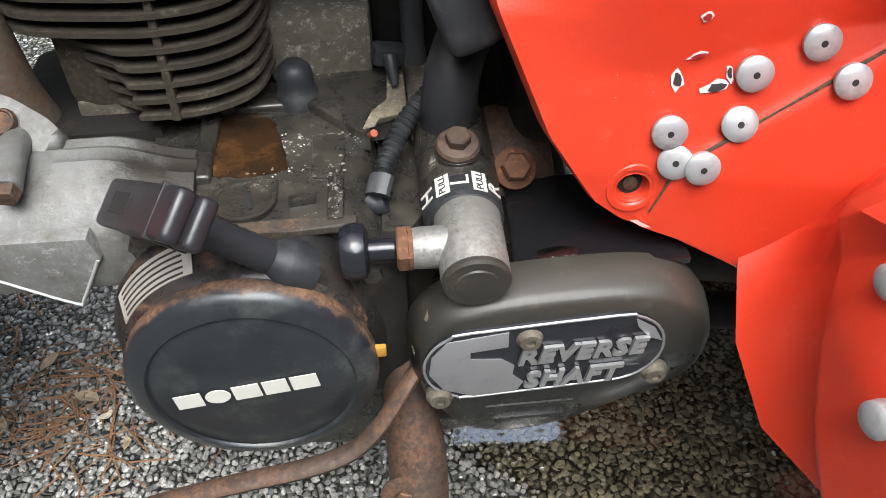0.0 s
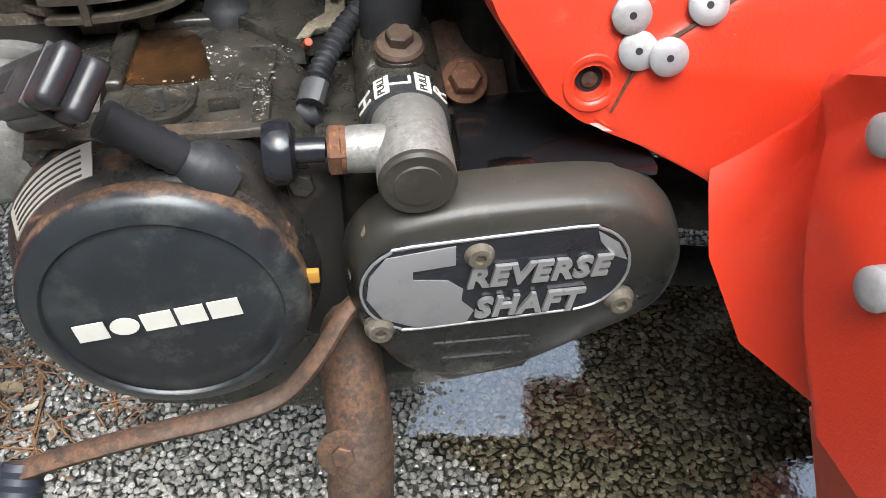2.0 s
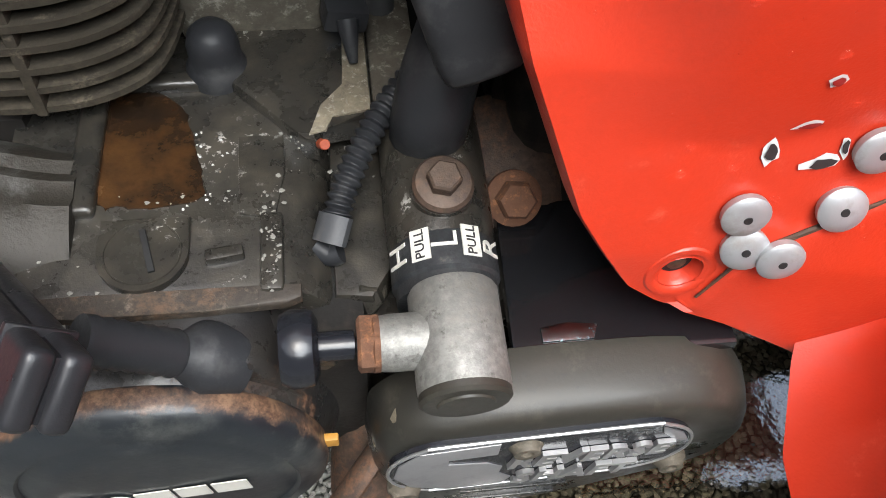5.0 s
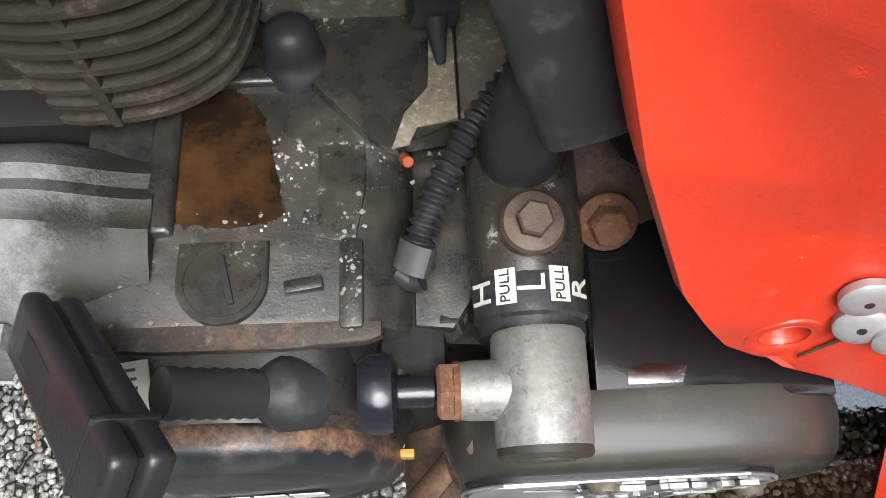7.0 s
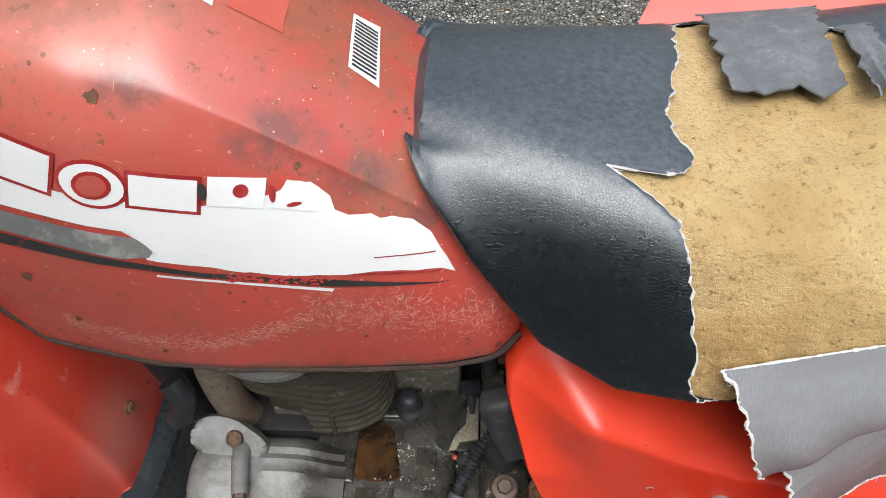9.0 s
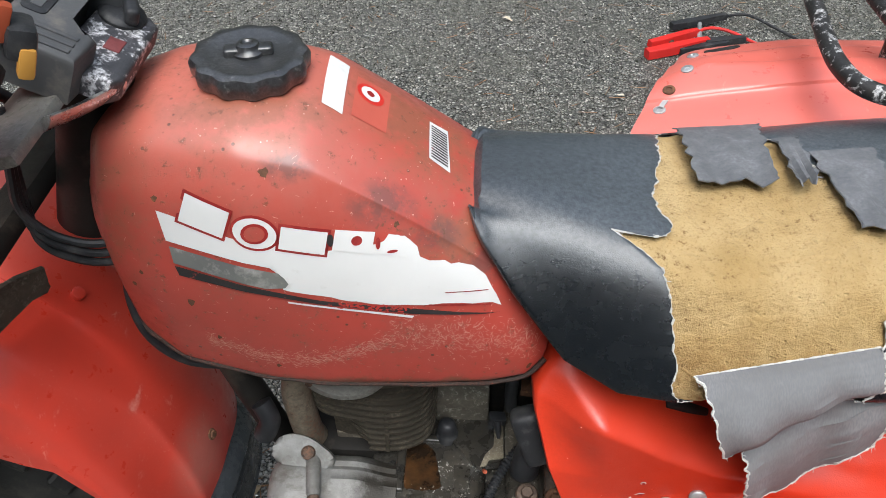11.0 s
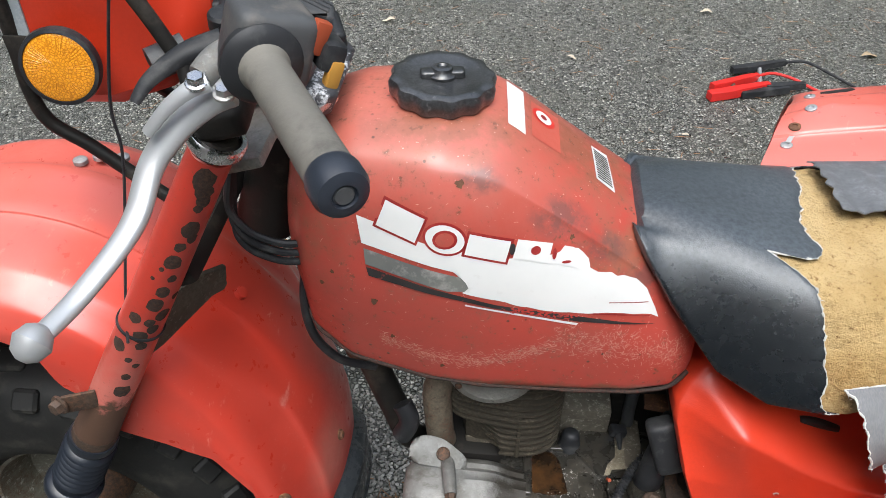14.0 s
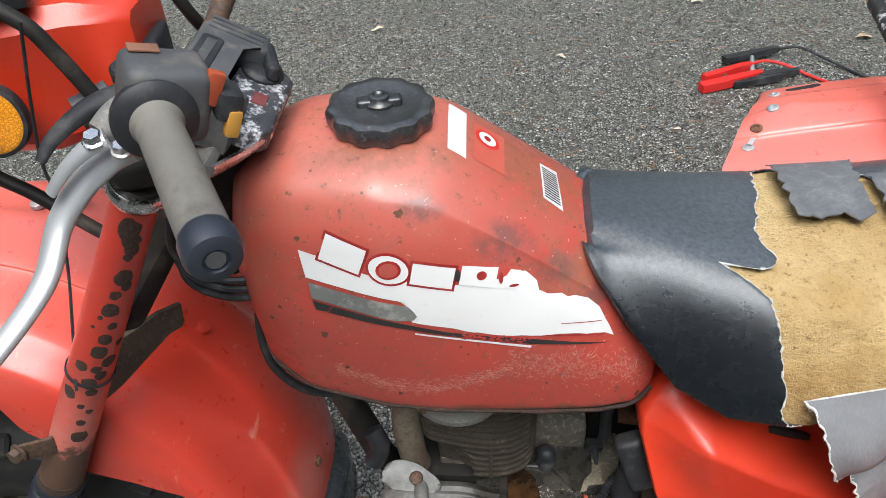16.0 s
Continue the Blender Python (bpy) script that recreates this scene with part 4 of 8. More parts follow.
def build_tank_labels():
    top_label([(-0.1918, -0.0320), (-0.1735, -0.0330), (-0.1775, 0.0520), (-0.1966, 0.0550)], WHITE_INK, 0.0010, "label", "blank white sticker")
    top_label([(-0.1665, -0.0260), (-0.1352, -0.0235), (-0.1370, 0.0480), (-0.1685, 0.0420)], plain("worn_red_sticker", (0.50, 0.100, 0.070), 0.35), 0.0010, "label", "worn red warning sticker")
    for k, (r, m) in enumerate(((0.0125, plain("fresh_red_disc", (0.58, 0.030, 0.022), 0.3)), (0.0088, WHITE_INK), (0.0035, RED_INK))):
        c = (-0.1540, 0.0220)
        disc = bmesh.new()
        disc.faces.new([disc.verts.new((c[0] + r * math.cos(t), c[1] + 1.25 * r * math.sin(t), 1.3)) for t in (2 * math.pi * q / 20 for q in range(20))])
        part("label_mark", on_tank(disc, 0.0014 + 0.0004 * k, (0, 0, -1)), m, tank, "round mark of the red sticker")
    top_label([(-0.0944, -0.0225), (-0.0735, -0.0290), (-0.0790, 0.0380), (-0.0978, 0.0390)], WHITE_INK, 0.0010, "label", "small sticker with rows of print")
    for k in range(13):
        y = -0.0195 + k * 0.0042
        top_label([(-0.0925 - 0.00024 * k, y), (-0.0760 - 0.00030 * k, y - 0.004), (-0.0760 - 0.00030 * k, y - 0.0016), (-0.0925 - 0.00024 * k, y + 0.0024)], BLACK_INK, 0.0015, "print_line", "line of unreadable print", 3)
    # rust freckles, flat and irregular
    rnd = random.Random(11)
    for x, z, r in ((-0.318, 0.79, 0.0045), (-0.245, 0.70, 0.003), (-0.235, 0.922, 0.0045), (-0.30, 0.74, 0.003), (-0.12, 0.865, 0.003), (0.012, 0.690, 0.004),
                    (-0.375, 0.80, 0.0035), (-0.362, 0.82, 0.0025), (-0.335, 0.898, 0.003)):
        out = [(x + r * rnd.uniform(0.5, 1.2) * math.cos(t), z + r * rnd.uniform(0.5, 1.2) * math.sin(t)) for t in (2 * math.pi * k / 11 for k in range(11))]
        part("rust_spot", on_tank(flat_shape(out), 0.0008), RUST, tank, "small brown rust spot")
    # rolled seam along the lower edge
    seam = [p for p in ((x, None) for x in np.linspace(-0.405, 0.030, 30))]
    pts = []
    for x, _ in seam:
        zb, zm, zs, zt, wb, wm, ws = table([x], TANK)[0]
        pts.append((x, -(wb + 0.001) + 0.006, zb + 0.002))
    part("seam", sweep(pts, lambda t: 0.0026 + 0.0006 * math.sin(37 * t) * math.sin(11 * t), 8, n=3), SEAM_RUST, tank, "rusty rolled lower seam")


build_tank_labels()


CAP_BLACK = two_stage("sun_bleached_black_cap", (0.026, 0.027, 0.029), (0.046, 0.047, 0.050), 20.0, (0.45, 0.66), (0.10, 0.10, 0.10), (0.66, 0.76), 0.22, coat=0.7)


def build_fuel_cap():
    o, ax = V(-0.262, 0.002, 0.957), (0.03, -0.02, 1)
    rim = lambda t, a, r: 1.0 if r < 0.045 else 1 + 0.035 * math.cos(12 * t)
    prof = [(0, 0), (0, 0.046), (0.004, 0.050), (0.009, 0.0535), (0.020, 0.0545), (0.025, 0.052), (0.027, 0.047), (0.0265, 0.040), (0.0245, 0.034), (0.0245, 0.014), (0.0245, 0)]
    cap = part("fuel_cap", lathe(o, ax, prof, 112, rim), CAP_BLACK, tank, "scuffed black plastic fuel cap with scalloped rim")
    knob = block(pose(-0.262, 0.002, 0.984, 0, 0, 12), (0.046, 0.015, 0.009), 0.004, 3)
    lathe((-0.262, 0.002, 0.981), (0, 0, 1), [(0, 0), (0, 0.015), (0.003, 0.015), (0.005, 0.012), (0.010, 0.010), (0.011, 0.006), (0.009, 0.004), (0.009, 0)], 20, None, knob)
    part("cap_knob", knob, CAP_BLACK, cap, "vent knob")


build_fuel_cap()

# ---- seat
# x, top height, half width of the flat top, half width at the skirt, skirt height
SEAT = [(-0.054, 0.852, 0.040, 0.062, 0.846), (-0.045, 0.866, 0.060, 0.090, 0.838), (-0.008, 0.866, 0.066, 0.118, 0.790), (0.042, 0.858, 0.078, 0.146, 0.736), (0.095, 0.848, 0.092, 0.168, 0.716),
        (0.160, 0.840, 0.108, 0.184, 0.722), (0.250, 0.842, 0.116, 0.190, 0.735), (0.350, 0.852, 0.122, 0.190, 0.745), (0.500, 0.866, 0.124, 0.182, 0.758), (0.620, 0.872, 0.118, 0.172, 0.766), (0.680, 0.862, 0.100, 0.150, 0.785)]


def seat_half(x, inset=0.0):
    zt, wt, wl, zl = table([x], SEAT)[0]
    return spline([(0, zt - inset, 0), (wt * 0.6, zt - 0.001 - inset, 0), (wt - inset * 0.5, zt - 0.010 - inset, 0), (wt + 0.40 * (wl - wt) - inset, zt - 0.3 * (zt - zl), 0), (wl - inset, zl + 0.012, 0), (wl - 0.004 - inset, zl, 0)], 6)


def seat_point(x, v, inset=0.0):
    """A point of the seat's skin: v runs from -1 (left skirt) over 0 (crown) to 1 (right skirt)."""
    h = seat_half(x, inset)
    k = min(abs(v), 1.0) * (len(h) - 1)
    i = min(int(k), len(h) - 2)
    p = h[i].lerp(h[i + 1], k - i)
    return Vector((x, math.copysign(p.x, v), p.y))


# outline of the tear on the seat: for each v, the x where the cover stops and where it starts again
TEAR_V = [-1.0, -0.9, -0.8, -0.74, -0.66, -0.55, -0.48, -0.43, -0.39, -0.345, -0.325, -0.30, -0.27, -0.2, -0.13, -0.05, 0.08, 0.2, 0.3, 0.4]
TEAR_A = [0.165, 0.152, 0.145, 0.143, 0.137, 0.134, 0.131, 0.116, 0.106, 0.088, 0.083, 0.120, 0.136, 0.140, 0.129, 0.132, 0.141, 0.146, 0.150, 0.152]
TEAR_B = [0.300, 0.312, 0.318, 0.320, 0.324, 0.326, 0.326, 0.328, 0.331, 0.336, 0.338, 0.340, 0.342, 0.345, 0.338, 0.326, 0.304, 0.282, 0.262, 0.240]


def build_seat():
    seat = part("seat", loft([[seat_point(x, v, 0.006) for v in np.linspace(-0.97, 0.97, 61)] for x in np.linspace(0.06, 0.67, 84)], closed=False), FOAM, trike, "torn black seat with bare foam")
    me = seat.data
    bm = bmesh.new()
    bm.from_mesh(me)
    for v in bm.verts:
        v.co += v.normal * 0.0035 * (noise.noise(v.co * 22) + 0.7 * noise.noise(v.co * 60) + 0.3 * noise.noise(v.co * 150))
    thick(bm, 0.006)
    bm.to_mesh(me)
    bm.free()
    rnd = random.Random(21)
    wob, wa, wb = {}, 0.0, 0.0
    for v in np.linspace(-1, 1, 161):
        wa, wb = 0.75 * wa + rnd.uniform(-0.0022, 0.0022), 0.75 * wb + rnd.uniform(-0.003, 0.003)
        wob[round(v, 4)] = (wa, wb)

    def limits(v):
        a, b = float(np.interp(v, TEAR_V, TEAR_A)), float(np.interp(v, TEAR_V, TEAR_B))
        ja, jb = wob[round(v, 4)]
        return a + ja, b + jb

    vs = [round(v, 4) for v in np.linspace(-1, 1, 161)]
    for name, front in (("cover_front", True), ("cover_rear", False)):
        rows = []
        for v in vs:
            if v <= 0.42:
                a, b = limits(v)
            else:
                k = min((v - 0.42) / 0.08, 1)
                a = b = 0.150 + (0.260 - 0.150) * (1 - k) * (0 if front else 1)
            x0, x1 = (-0.054, a) if front else (b, 0.68)
            rows.append([seat_point(x0 + (x1 - x0) * i / 34, v, 0.0 - (0.0012 if 0 < i < 34 else 0)) for i in range(35)])
        bm = loft(rows, closed=False)
        bmesh.ops.remove_doubles(bm, verts=bm.verts, dist=1e-5)
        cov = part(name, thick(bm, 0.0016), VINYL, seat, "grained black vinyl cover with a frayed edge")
        edge = [r[-1] if front else r[0] for r, v in zip(rows, vs) if v <= 0.42]
        fray = bmesh.new()
        for p, q in zip(edge, edge[1:]):
            r = rnd.choice((0.0003, 0.0004, 0.0007, 0.0012))
            rod(p, q, r, r * rnd.uniform(0.6, 1.2), 5, 0.0001, fray)
            if rnd.random() < 0.16:
                o = Vector(p) + Vector((rnd.uniform(-0.006, 0.006), rnd.uniform(-0.002, 0.002), rnd.uniform(-0.002, 0.005)))
                rod(p, o, 0.0005, 0.0002, 4, 0.0001, fray)
        part("frayed_edge", fray, VINYL_EDGE, cov, "frayed white fabric edge")
    # loose tongues of vinyl left on the crown
    for pts, w, seed in (([(0.172, 0.40), (0.172, 0.20), (0.176, -0.02)], 0.092, 1), ([(0.268, 0.22), (0.270, 0.10), (0.272, -0.04)], 0.024, 2), ([(0.300, 0.14), (0.304, -0.04), (0.312, -0.22)], 0.062, 3)):
        r2 = random.Random(seed)
        rows = []
        n = 16
        for i in range(n + 1):
            t = i / n
            x = float(np.interp(t, (0, 0.5, 1), [p[0] for p in pts]))
            v = float(np.interp(t, (0, 0.5, 1), [p[1] for p in pts]))
            j1, j2 = r2.uniform(-0.004, 0.004), r2.uniform(-0.004, 0.004)
            rows.append([seat_point(x + (w * k / 10 + (j1 if k == 0 else j2 if k == 10 else 0)) * (1 - 0.15 * t), v + (r2.uniform(-0.02, 0.02) if i == n else 0), -0.007 - 0.004 * t * (1 + math.sin(k * 1.3 + seed))) for k in range(11)])
        part("vinyl_tongue", thick(loft(rows, closed=False), 0.0016), PEELED, seat, "cracked grey tongue of peeling vinyl")
    return seat


seat = build_seat()


def build_flap():
    """The torn cover hanging down: a roll along the seat's side, then a loose lower piece."""
    prof = spline([(a, b, 0) for a, b in ((-0.006, 0.004), (0.010, 0.004), (0.024, -0.005), (0.034, -0.020), (0.035, -0.037), (0.026, -0.049), (0.014, -0.052), (0.012, -0.058),
                                          (0.022, -0.066), (0.027, -0.080), (0.027, -0.100), (0.025, -0.116))], 5)
    n = len(prof)
    rnd = random.Random(4)
    a0, a1 = V(0.160, -0.186, 0.752), V(0.325, -0.168, 0.786)
    rows = []
    for i, p in enumerate(prof):
        t = i / (n - 1)
        left = float(np.interp(t, (0, 0.3, 0.55, 0.62, 1), (0.0, 0.020, 0.046, 0.056, 0.068))) + rnd.uniform(-0.0025, 0.0025)
        right = float(np.interp(t, (0, 0.4, 0.55, 0.66, 0.85, 1), (0.0, -0.004, -0.006, 0.012, 0.020, 0.016))) + rnd.uniform(-0.003, 0.003)
        row = []
        for k in range(45):
            s = k / 44
            base = a0.lerp(a1, s)
            hang = max(0.0, (t - 0.62) / 0.38)
            low = -0.034 * math.sin(math.pi * min(1, s * 1.15)) ** 1.3 * hang + (rnd.uniform(-0.002, 0.002) if i == n - 1 else 0)
            fold = 0.004 * math.sin(5 * s + 3 * t) + 0.0022 * math.sin(17 * s - 6 * t) + 0.006 * hang * math.sin(7 * s + 1)
            drop = max(p.y, -0.052) * (1.30 - 0.75 * s) + min(0.0, p.y + 0.052) * 1.15
            row.append((base.x + left * (1 - s) + right * s, base.y - p.x * (1.15 - 0.35 * s) - fold * min(1, t * 4), base.z + drop + low))
        rows.append(row)
    bm = thick(loft(rows, closed=False), 0.0018)
    flap = part("torn_flap", bm, CLOTH, seat, "hanging torn cover, grey cloth backing outwards")
    fray = bmesh.new()
    edge = [r[0] for r in rows] + list(rows[-1]) + [r[-1] for r in reversed(rows)] + list(reversed(rows[0]))
    for p, q in zip(edge, edge[1:]):
        r = rnd.uniform(0.0005, 0.0015)
        rod(p, q, r, r * rnd.uniform(0.6, 1.2), 5, 0.0002, fray)
        if rnd.random() < 0.3:
            o = Vector(p) + Vector((rnd.uniform(-0.006, 0.004), -0.001, rnd.uniform(-0.008, 0.002)))
            rod(p, o, 0.0004, 0.0002, 4, 0.0001, fray)
    part("frayed_edge", fray, VINYL_EDGE, flap, "frayed white threads")


build_flap()

# ---- red side cover
COVER_FRONT = [(0.420, 0.184), (0.427, 0.176), (0.434, 0.164), (0.450, 0.135),
               (0.462, 0.105), (0.476, 0.088), (0.518, 0.061), (0.58, 0.036), (0.636, 0.019), (0.655, 0.018), (0.675, 0.028), (0.695, 0.046), (0.71, 0.066)]
COVER_Y = [(0.0, -0.205), (0.25, -0.203), (0.40, -0.198), (0.50, -0.190), (0.58, -0.170), (0.64, -0.134), (0.67, -0.116), (0.695, -0.104), (0.71, -0.090)]


def soft(v, lo, hi):
    k = max(0.0, min(1.0, (v - lo) / (hi - lo)))
    return k * k * (3 - 2 * k)


def seam_z(x):
    """Height of the overlapping seam at x."""
    return 0.497 + (x - 0.135) * (0.62 if x > 0.135 else 2.5)


def cover_y(x, z):
    y = float(np.interp(z + 0.09 * max(0.0, x - 0.05), *zip(*COVER_Y)))
    y -= 0.030 * max(0.0, min(1.0, (x - 0.12) / 0.25)) * (1 if z < 0.6 else max(0.0, (0.68 - z) / 0.08))
    # flat face up to a ridge, then a shelf sloping in under the seat
    edge = float(np.interp(x, (0.02, 0.05, 0.088, 0.16, 0.21, 0.40), (0.700, 0.684, 0.668, 0.628, 0.606, 0.560)))
    side = soft(x - cover_front_x(z), 0.0, 0.075)
    k = 1 - soft(z, edge - 0.010, edge + 0.026)
    y += (min(y, -0.177 - 0.03 * max(0.0, x - 0.1)) - y) * side * k + 0.012 * (1 - k) * side
    # overlapping seam: the lower panel stands a little proud
    run = 0.62 if x > 0.135 else 2.5
    y -= 0.0035 * soft((seam_z(x) - z) / math.hypot(1, run), -0.0015, 0.0015)
    return y


def cover_front_x(z):
    return float(np.interp(z, *zip(*COVER_FRONT)))


FIX_HOLE = (0.113, 0.483)


def build_side_cover():
    rows = []
    for z in np.linspace(0.420, 0.71, 100):
        x0 = cover_front_x(z)
        row = []
        for k, back in enumerate((0.045, 0.030, 0.014, 0.005, 0.0)):
            row.append((x0 + (0.0, 0.0002, 0.0008, 0.002, 0.0045)[k], cover_y(x0, z) + back, z))
        for s in np.linspace(0, 1, 130)[1:]:
            x = x0 + 0.0045 + (0.80 - x0) * s ** 1.25
            row.append((x, cover_y(x, z), z))
        rows.append(row)
    bm = thick(loft(rows, closed=False), 0.003)
    hx, hz = FIX_HOLE
    for v in bm.verts:
        d = math.hypot(v.co.x - hx, v.co.z - hz)
        if 0.0060 < d < 0.0125:
            v.co.x, v.co.z = hx + (v.co.x - hx) * 0.0095 / d, hz + (v.co.z - hz) * 0.0095 / d
    inner = [f for f in bm.faces if math.hypot(f.calc_center_median().x - hx, f.calc_center_median().z - hz) < 0.0090]
    bmesh.ops.delete(bm, geom=inner, context="FACES")
    return part("side_cover", bm, RED_PLASTIC, trike, "bright red plastic side cover, cracked and riveted")


side_cover = build_side_cover()


def on_cover(x, z, out=0.0):
    e = 0.004
    y = cover_y(x, z)
    n = Vector((-(cover_y(x + e, z) - cover_y(x - e, z)) / (2 * e), 1, -(cover_y(x, z + e) - cover_y(x, z - e)) / (2 * e))).normalized()
    if n.y > 0:
        n = -n
    if n.length < 0.5 or abs(n.z) > 0.7 or abs(n.x) > 0.6:
        n = Vector((0, -1, 0.2)).normalized()
    return Vector((x, y, z)) + n * out, n


RIVETS = [(0.169, 0.546), (0.200, 0.561), (0.217, 0.543), (0.129, 0.516), (0.165, 0.519), (0.134, 0.499), (0.147, 0.498), (0.262, 0.517)]


def build_rivets():
    for x, z in RIVETS:
        p, n = on_cover(x, z, 0.004)
        n = (n + V(0, -0.3, 0.05)).normalized()
        prof = [(-0.003, 0), (-0.003, 0.0092), (0.0002, 0.0096), (0.0012, 0.0086), (0.0020, 0.0052), (0.0023, 0.0026), (0.0023, 0)]
        rv = part("rivet", lathe(p, n, prof, 24), WASHER, side_cover, "grey domed washer rivet")
        part("rivet_hole", lathe(p + n * 0.0022, n, [(0, 0), (0, 0.0019), (0.0004, 0.0016), (0.0002, 0)], 12), BLACK_HOLE, rv, "dark rivet hole")
    part("seat_slot", sweep([(0.160, -0.1245, 0.6450), (0.1735, -0.1235, 0.6415), (0.190, -0.1235, 0.6370), (0.206, -0.1245, 0.6335)], lambda t: 0.0040 + 0.002 * math.sin(math.pi * t), 10), BLACK_HOLE, side_cover, "black slot below the seat")
    # recessed fixing hole in a red dimple
    p, n = on_cover(FIX_HOLE[0], FIX_HOLE[1], 0.0)
    p, n = V(p.x, p.y - 0.0008, p.z), V(0.0, -1, 0.12).normalized()
    cup = [(-0.0012, 0.0156), (0.0001, 0.0146), (0.0003, 0.0125), (-0.0001, 0.0112), (-0.0012, 0.0099), (-0.0040, 0.0088), (-0.0072, 0.0078), (-0.0080, 0.0064), (-0.0080, 0.0)]
    hole = part("fixing_hole", lathe(p, n, cup, 32), RED_PLASTIC, side_cover, "deep red moulded dimple of the fixing hole")
    # Black disc painted in for the shade deep in the dimple.
    part("hole_bottom", lathe(p, n, [(-0.0078, 0.0072), (-0.0070, 0.0070), (-0.0070, 0.0)], 28), BLACK_HOLE, hole, "black disc for the dark bottom of the hole")
    part("fixing_screw", lathe(p - n * 0.0070, n, [(0, 0), (0, 0.0040), (0.0012, 0.0042), (0.0020, 0.0026), (0.0020, 0)], 18), RUSTY_STEEL, hole, "worn screw head")
    # scraps of an old sticker
    rnd = random.Random(9)
    for x, z, w, h in ((0.140, 0.577, 0.007, 0.006), (0.140, 0.556, 0.012, 0.004), (0.131, 0.543, 0.007, 0.012), (0.151, 0.539, 0.014, 0.007), (0.157, 0.546, 0.004, 0.010)):
        for i in range(2):
            p, n = on_cover(x, z, 0.0008 + 0.0006 * i)
            k = 9
            bm = bmesh.new()
            vs = [bm.verts.new((w * (0.6 - 0.22 * i) * rnd.uniform(0.6, 1.1) * math.cos(t), h * (0.6 - 0.22 * i) * rnd.uniform(0.6, 1.1) * math.sin(t), 0)) for t in (6.283 * q / k for q in range(k))]
            bm.faces.new(vs)
            bmesh.ops.transform(bm, matrix=axes(p, (1, 0, 0.2), Vector((0, 0, 1)) - n * n.z), verts=bm.verts)
            part("sticker_scrap", bm, WHITE_INK if i == 0 else (BLACK_INK if rnd.random() < 0.6 else RED_INK), side_cover, "scrap of torn sticker")
    # the slot under the seat
    p, n = on_cover(0.165, 0.668, 0.001)
    part("slot", block(axes(p, (1, 0, 0.05), (0, 0, 1)), (0.060, 0.012, 0.006), 0.002), BLACK_HOLE, side_cover, "dark slot under the seat")
    # cracked seam with a dirty lip
    pts = [on_cover(x, seam_z(x) - 0.0005, 0.0006)[0] for x in np.linspace(0.1235, 0.30, 40)]
    part("crack", sweep(pts, lambda t: 0.0006 + 0.0007 * abs(math.sin(9 * t)), 6, n=2), RUSTY_STEEL, side_cover, "dirty crack across the panel")


build_rivets()


def build_drops():
    """Rain drops standing on the side cover."""
    rnd = random.Random(41)
    water = Nodes("clear_rain_water")
    water.set("Base Color", (1.0, 1.0, 1.0)).set("Roughness", 0.02).set("IOR", 1.33).set("Transmission Weight", 1.0)
    bm = bmesh.new()
    for _ in range(46):
        z = rnd.uniform(0.50, 0.66)
        x = cover_front_x(z) + rnd.uniform(0.012, 0.16)
        p, n = on_cover(x, z, 0.0)
        r = rnd.choice((0.0008, 0.0010, 0.0013, 0.0022))
        lathe(p - n * 0.0002, n, [(0, 0), (0, r), (r * 0.28, r * 0.85), (r * 0.45, r * 0.5), (r * 0.5, 0)], 10, None, bm)
    ob = part("rain_drop", bm, water.m, side_cover, "clear rain drops")
    ob.visible_shadow = False
    tagged(ob, kind="stuff")


build_drops()

# ---- front wall of the rear mudguard, flaring out beside the side cover
# y, then x and z of its lower edge, of its shoulder and of its rear end
GUARD = [(-0.204, 0.182, 0.436, 0.235, 0.486, 0.70, 0.60), (-0.212, 0.176, 0.431, 0.228, 0.484, 0.70, 0.60), (-0.250, 0.165, 0.415, 0.204, 0.515, 0.70, 0.63), (-0.299, 0.163, 0.405, 0.190, 0.540, 0.70, 0.65),
         (-0.354, 0.171, 0.422, 0.187, 0.558, 0.70, 0.66), (-0.48, 0.176, 0.430, 0.190, 0.575, 0.70, 0.67)]


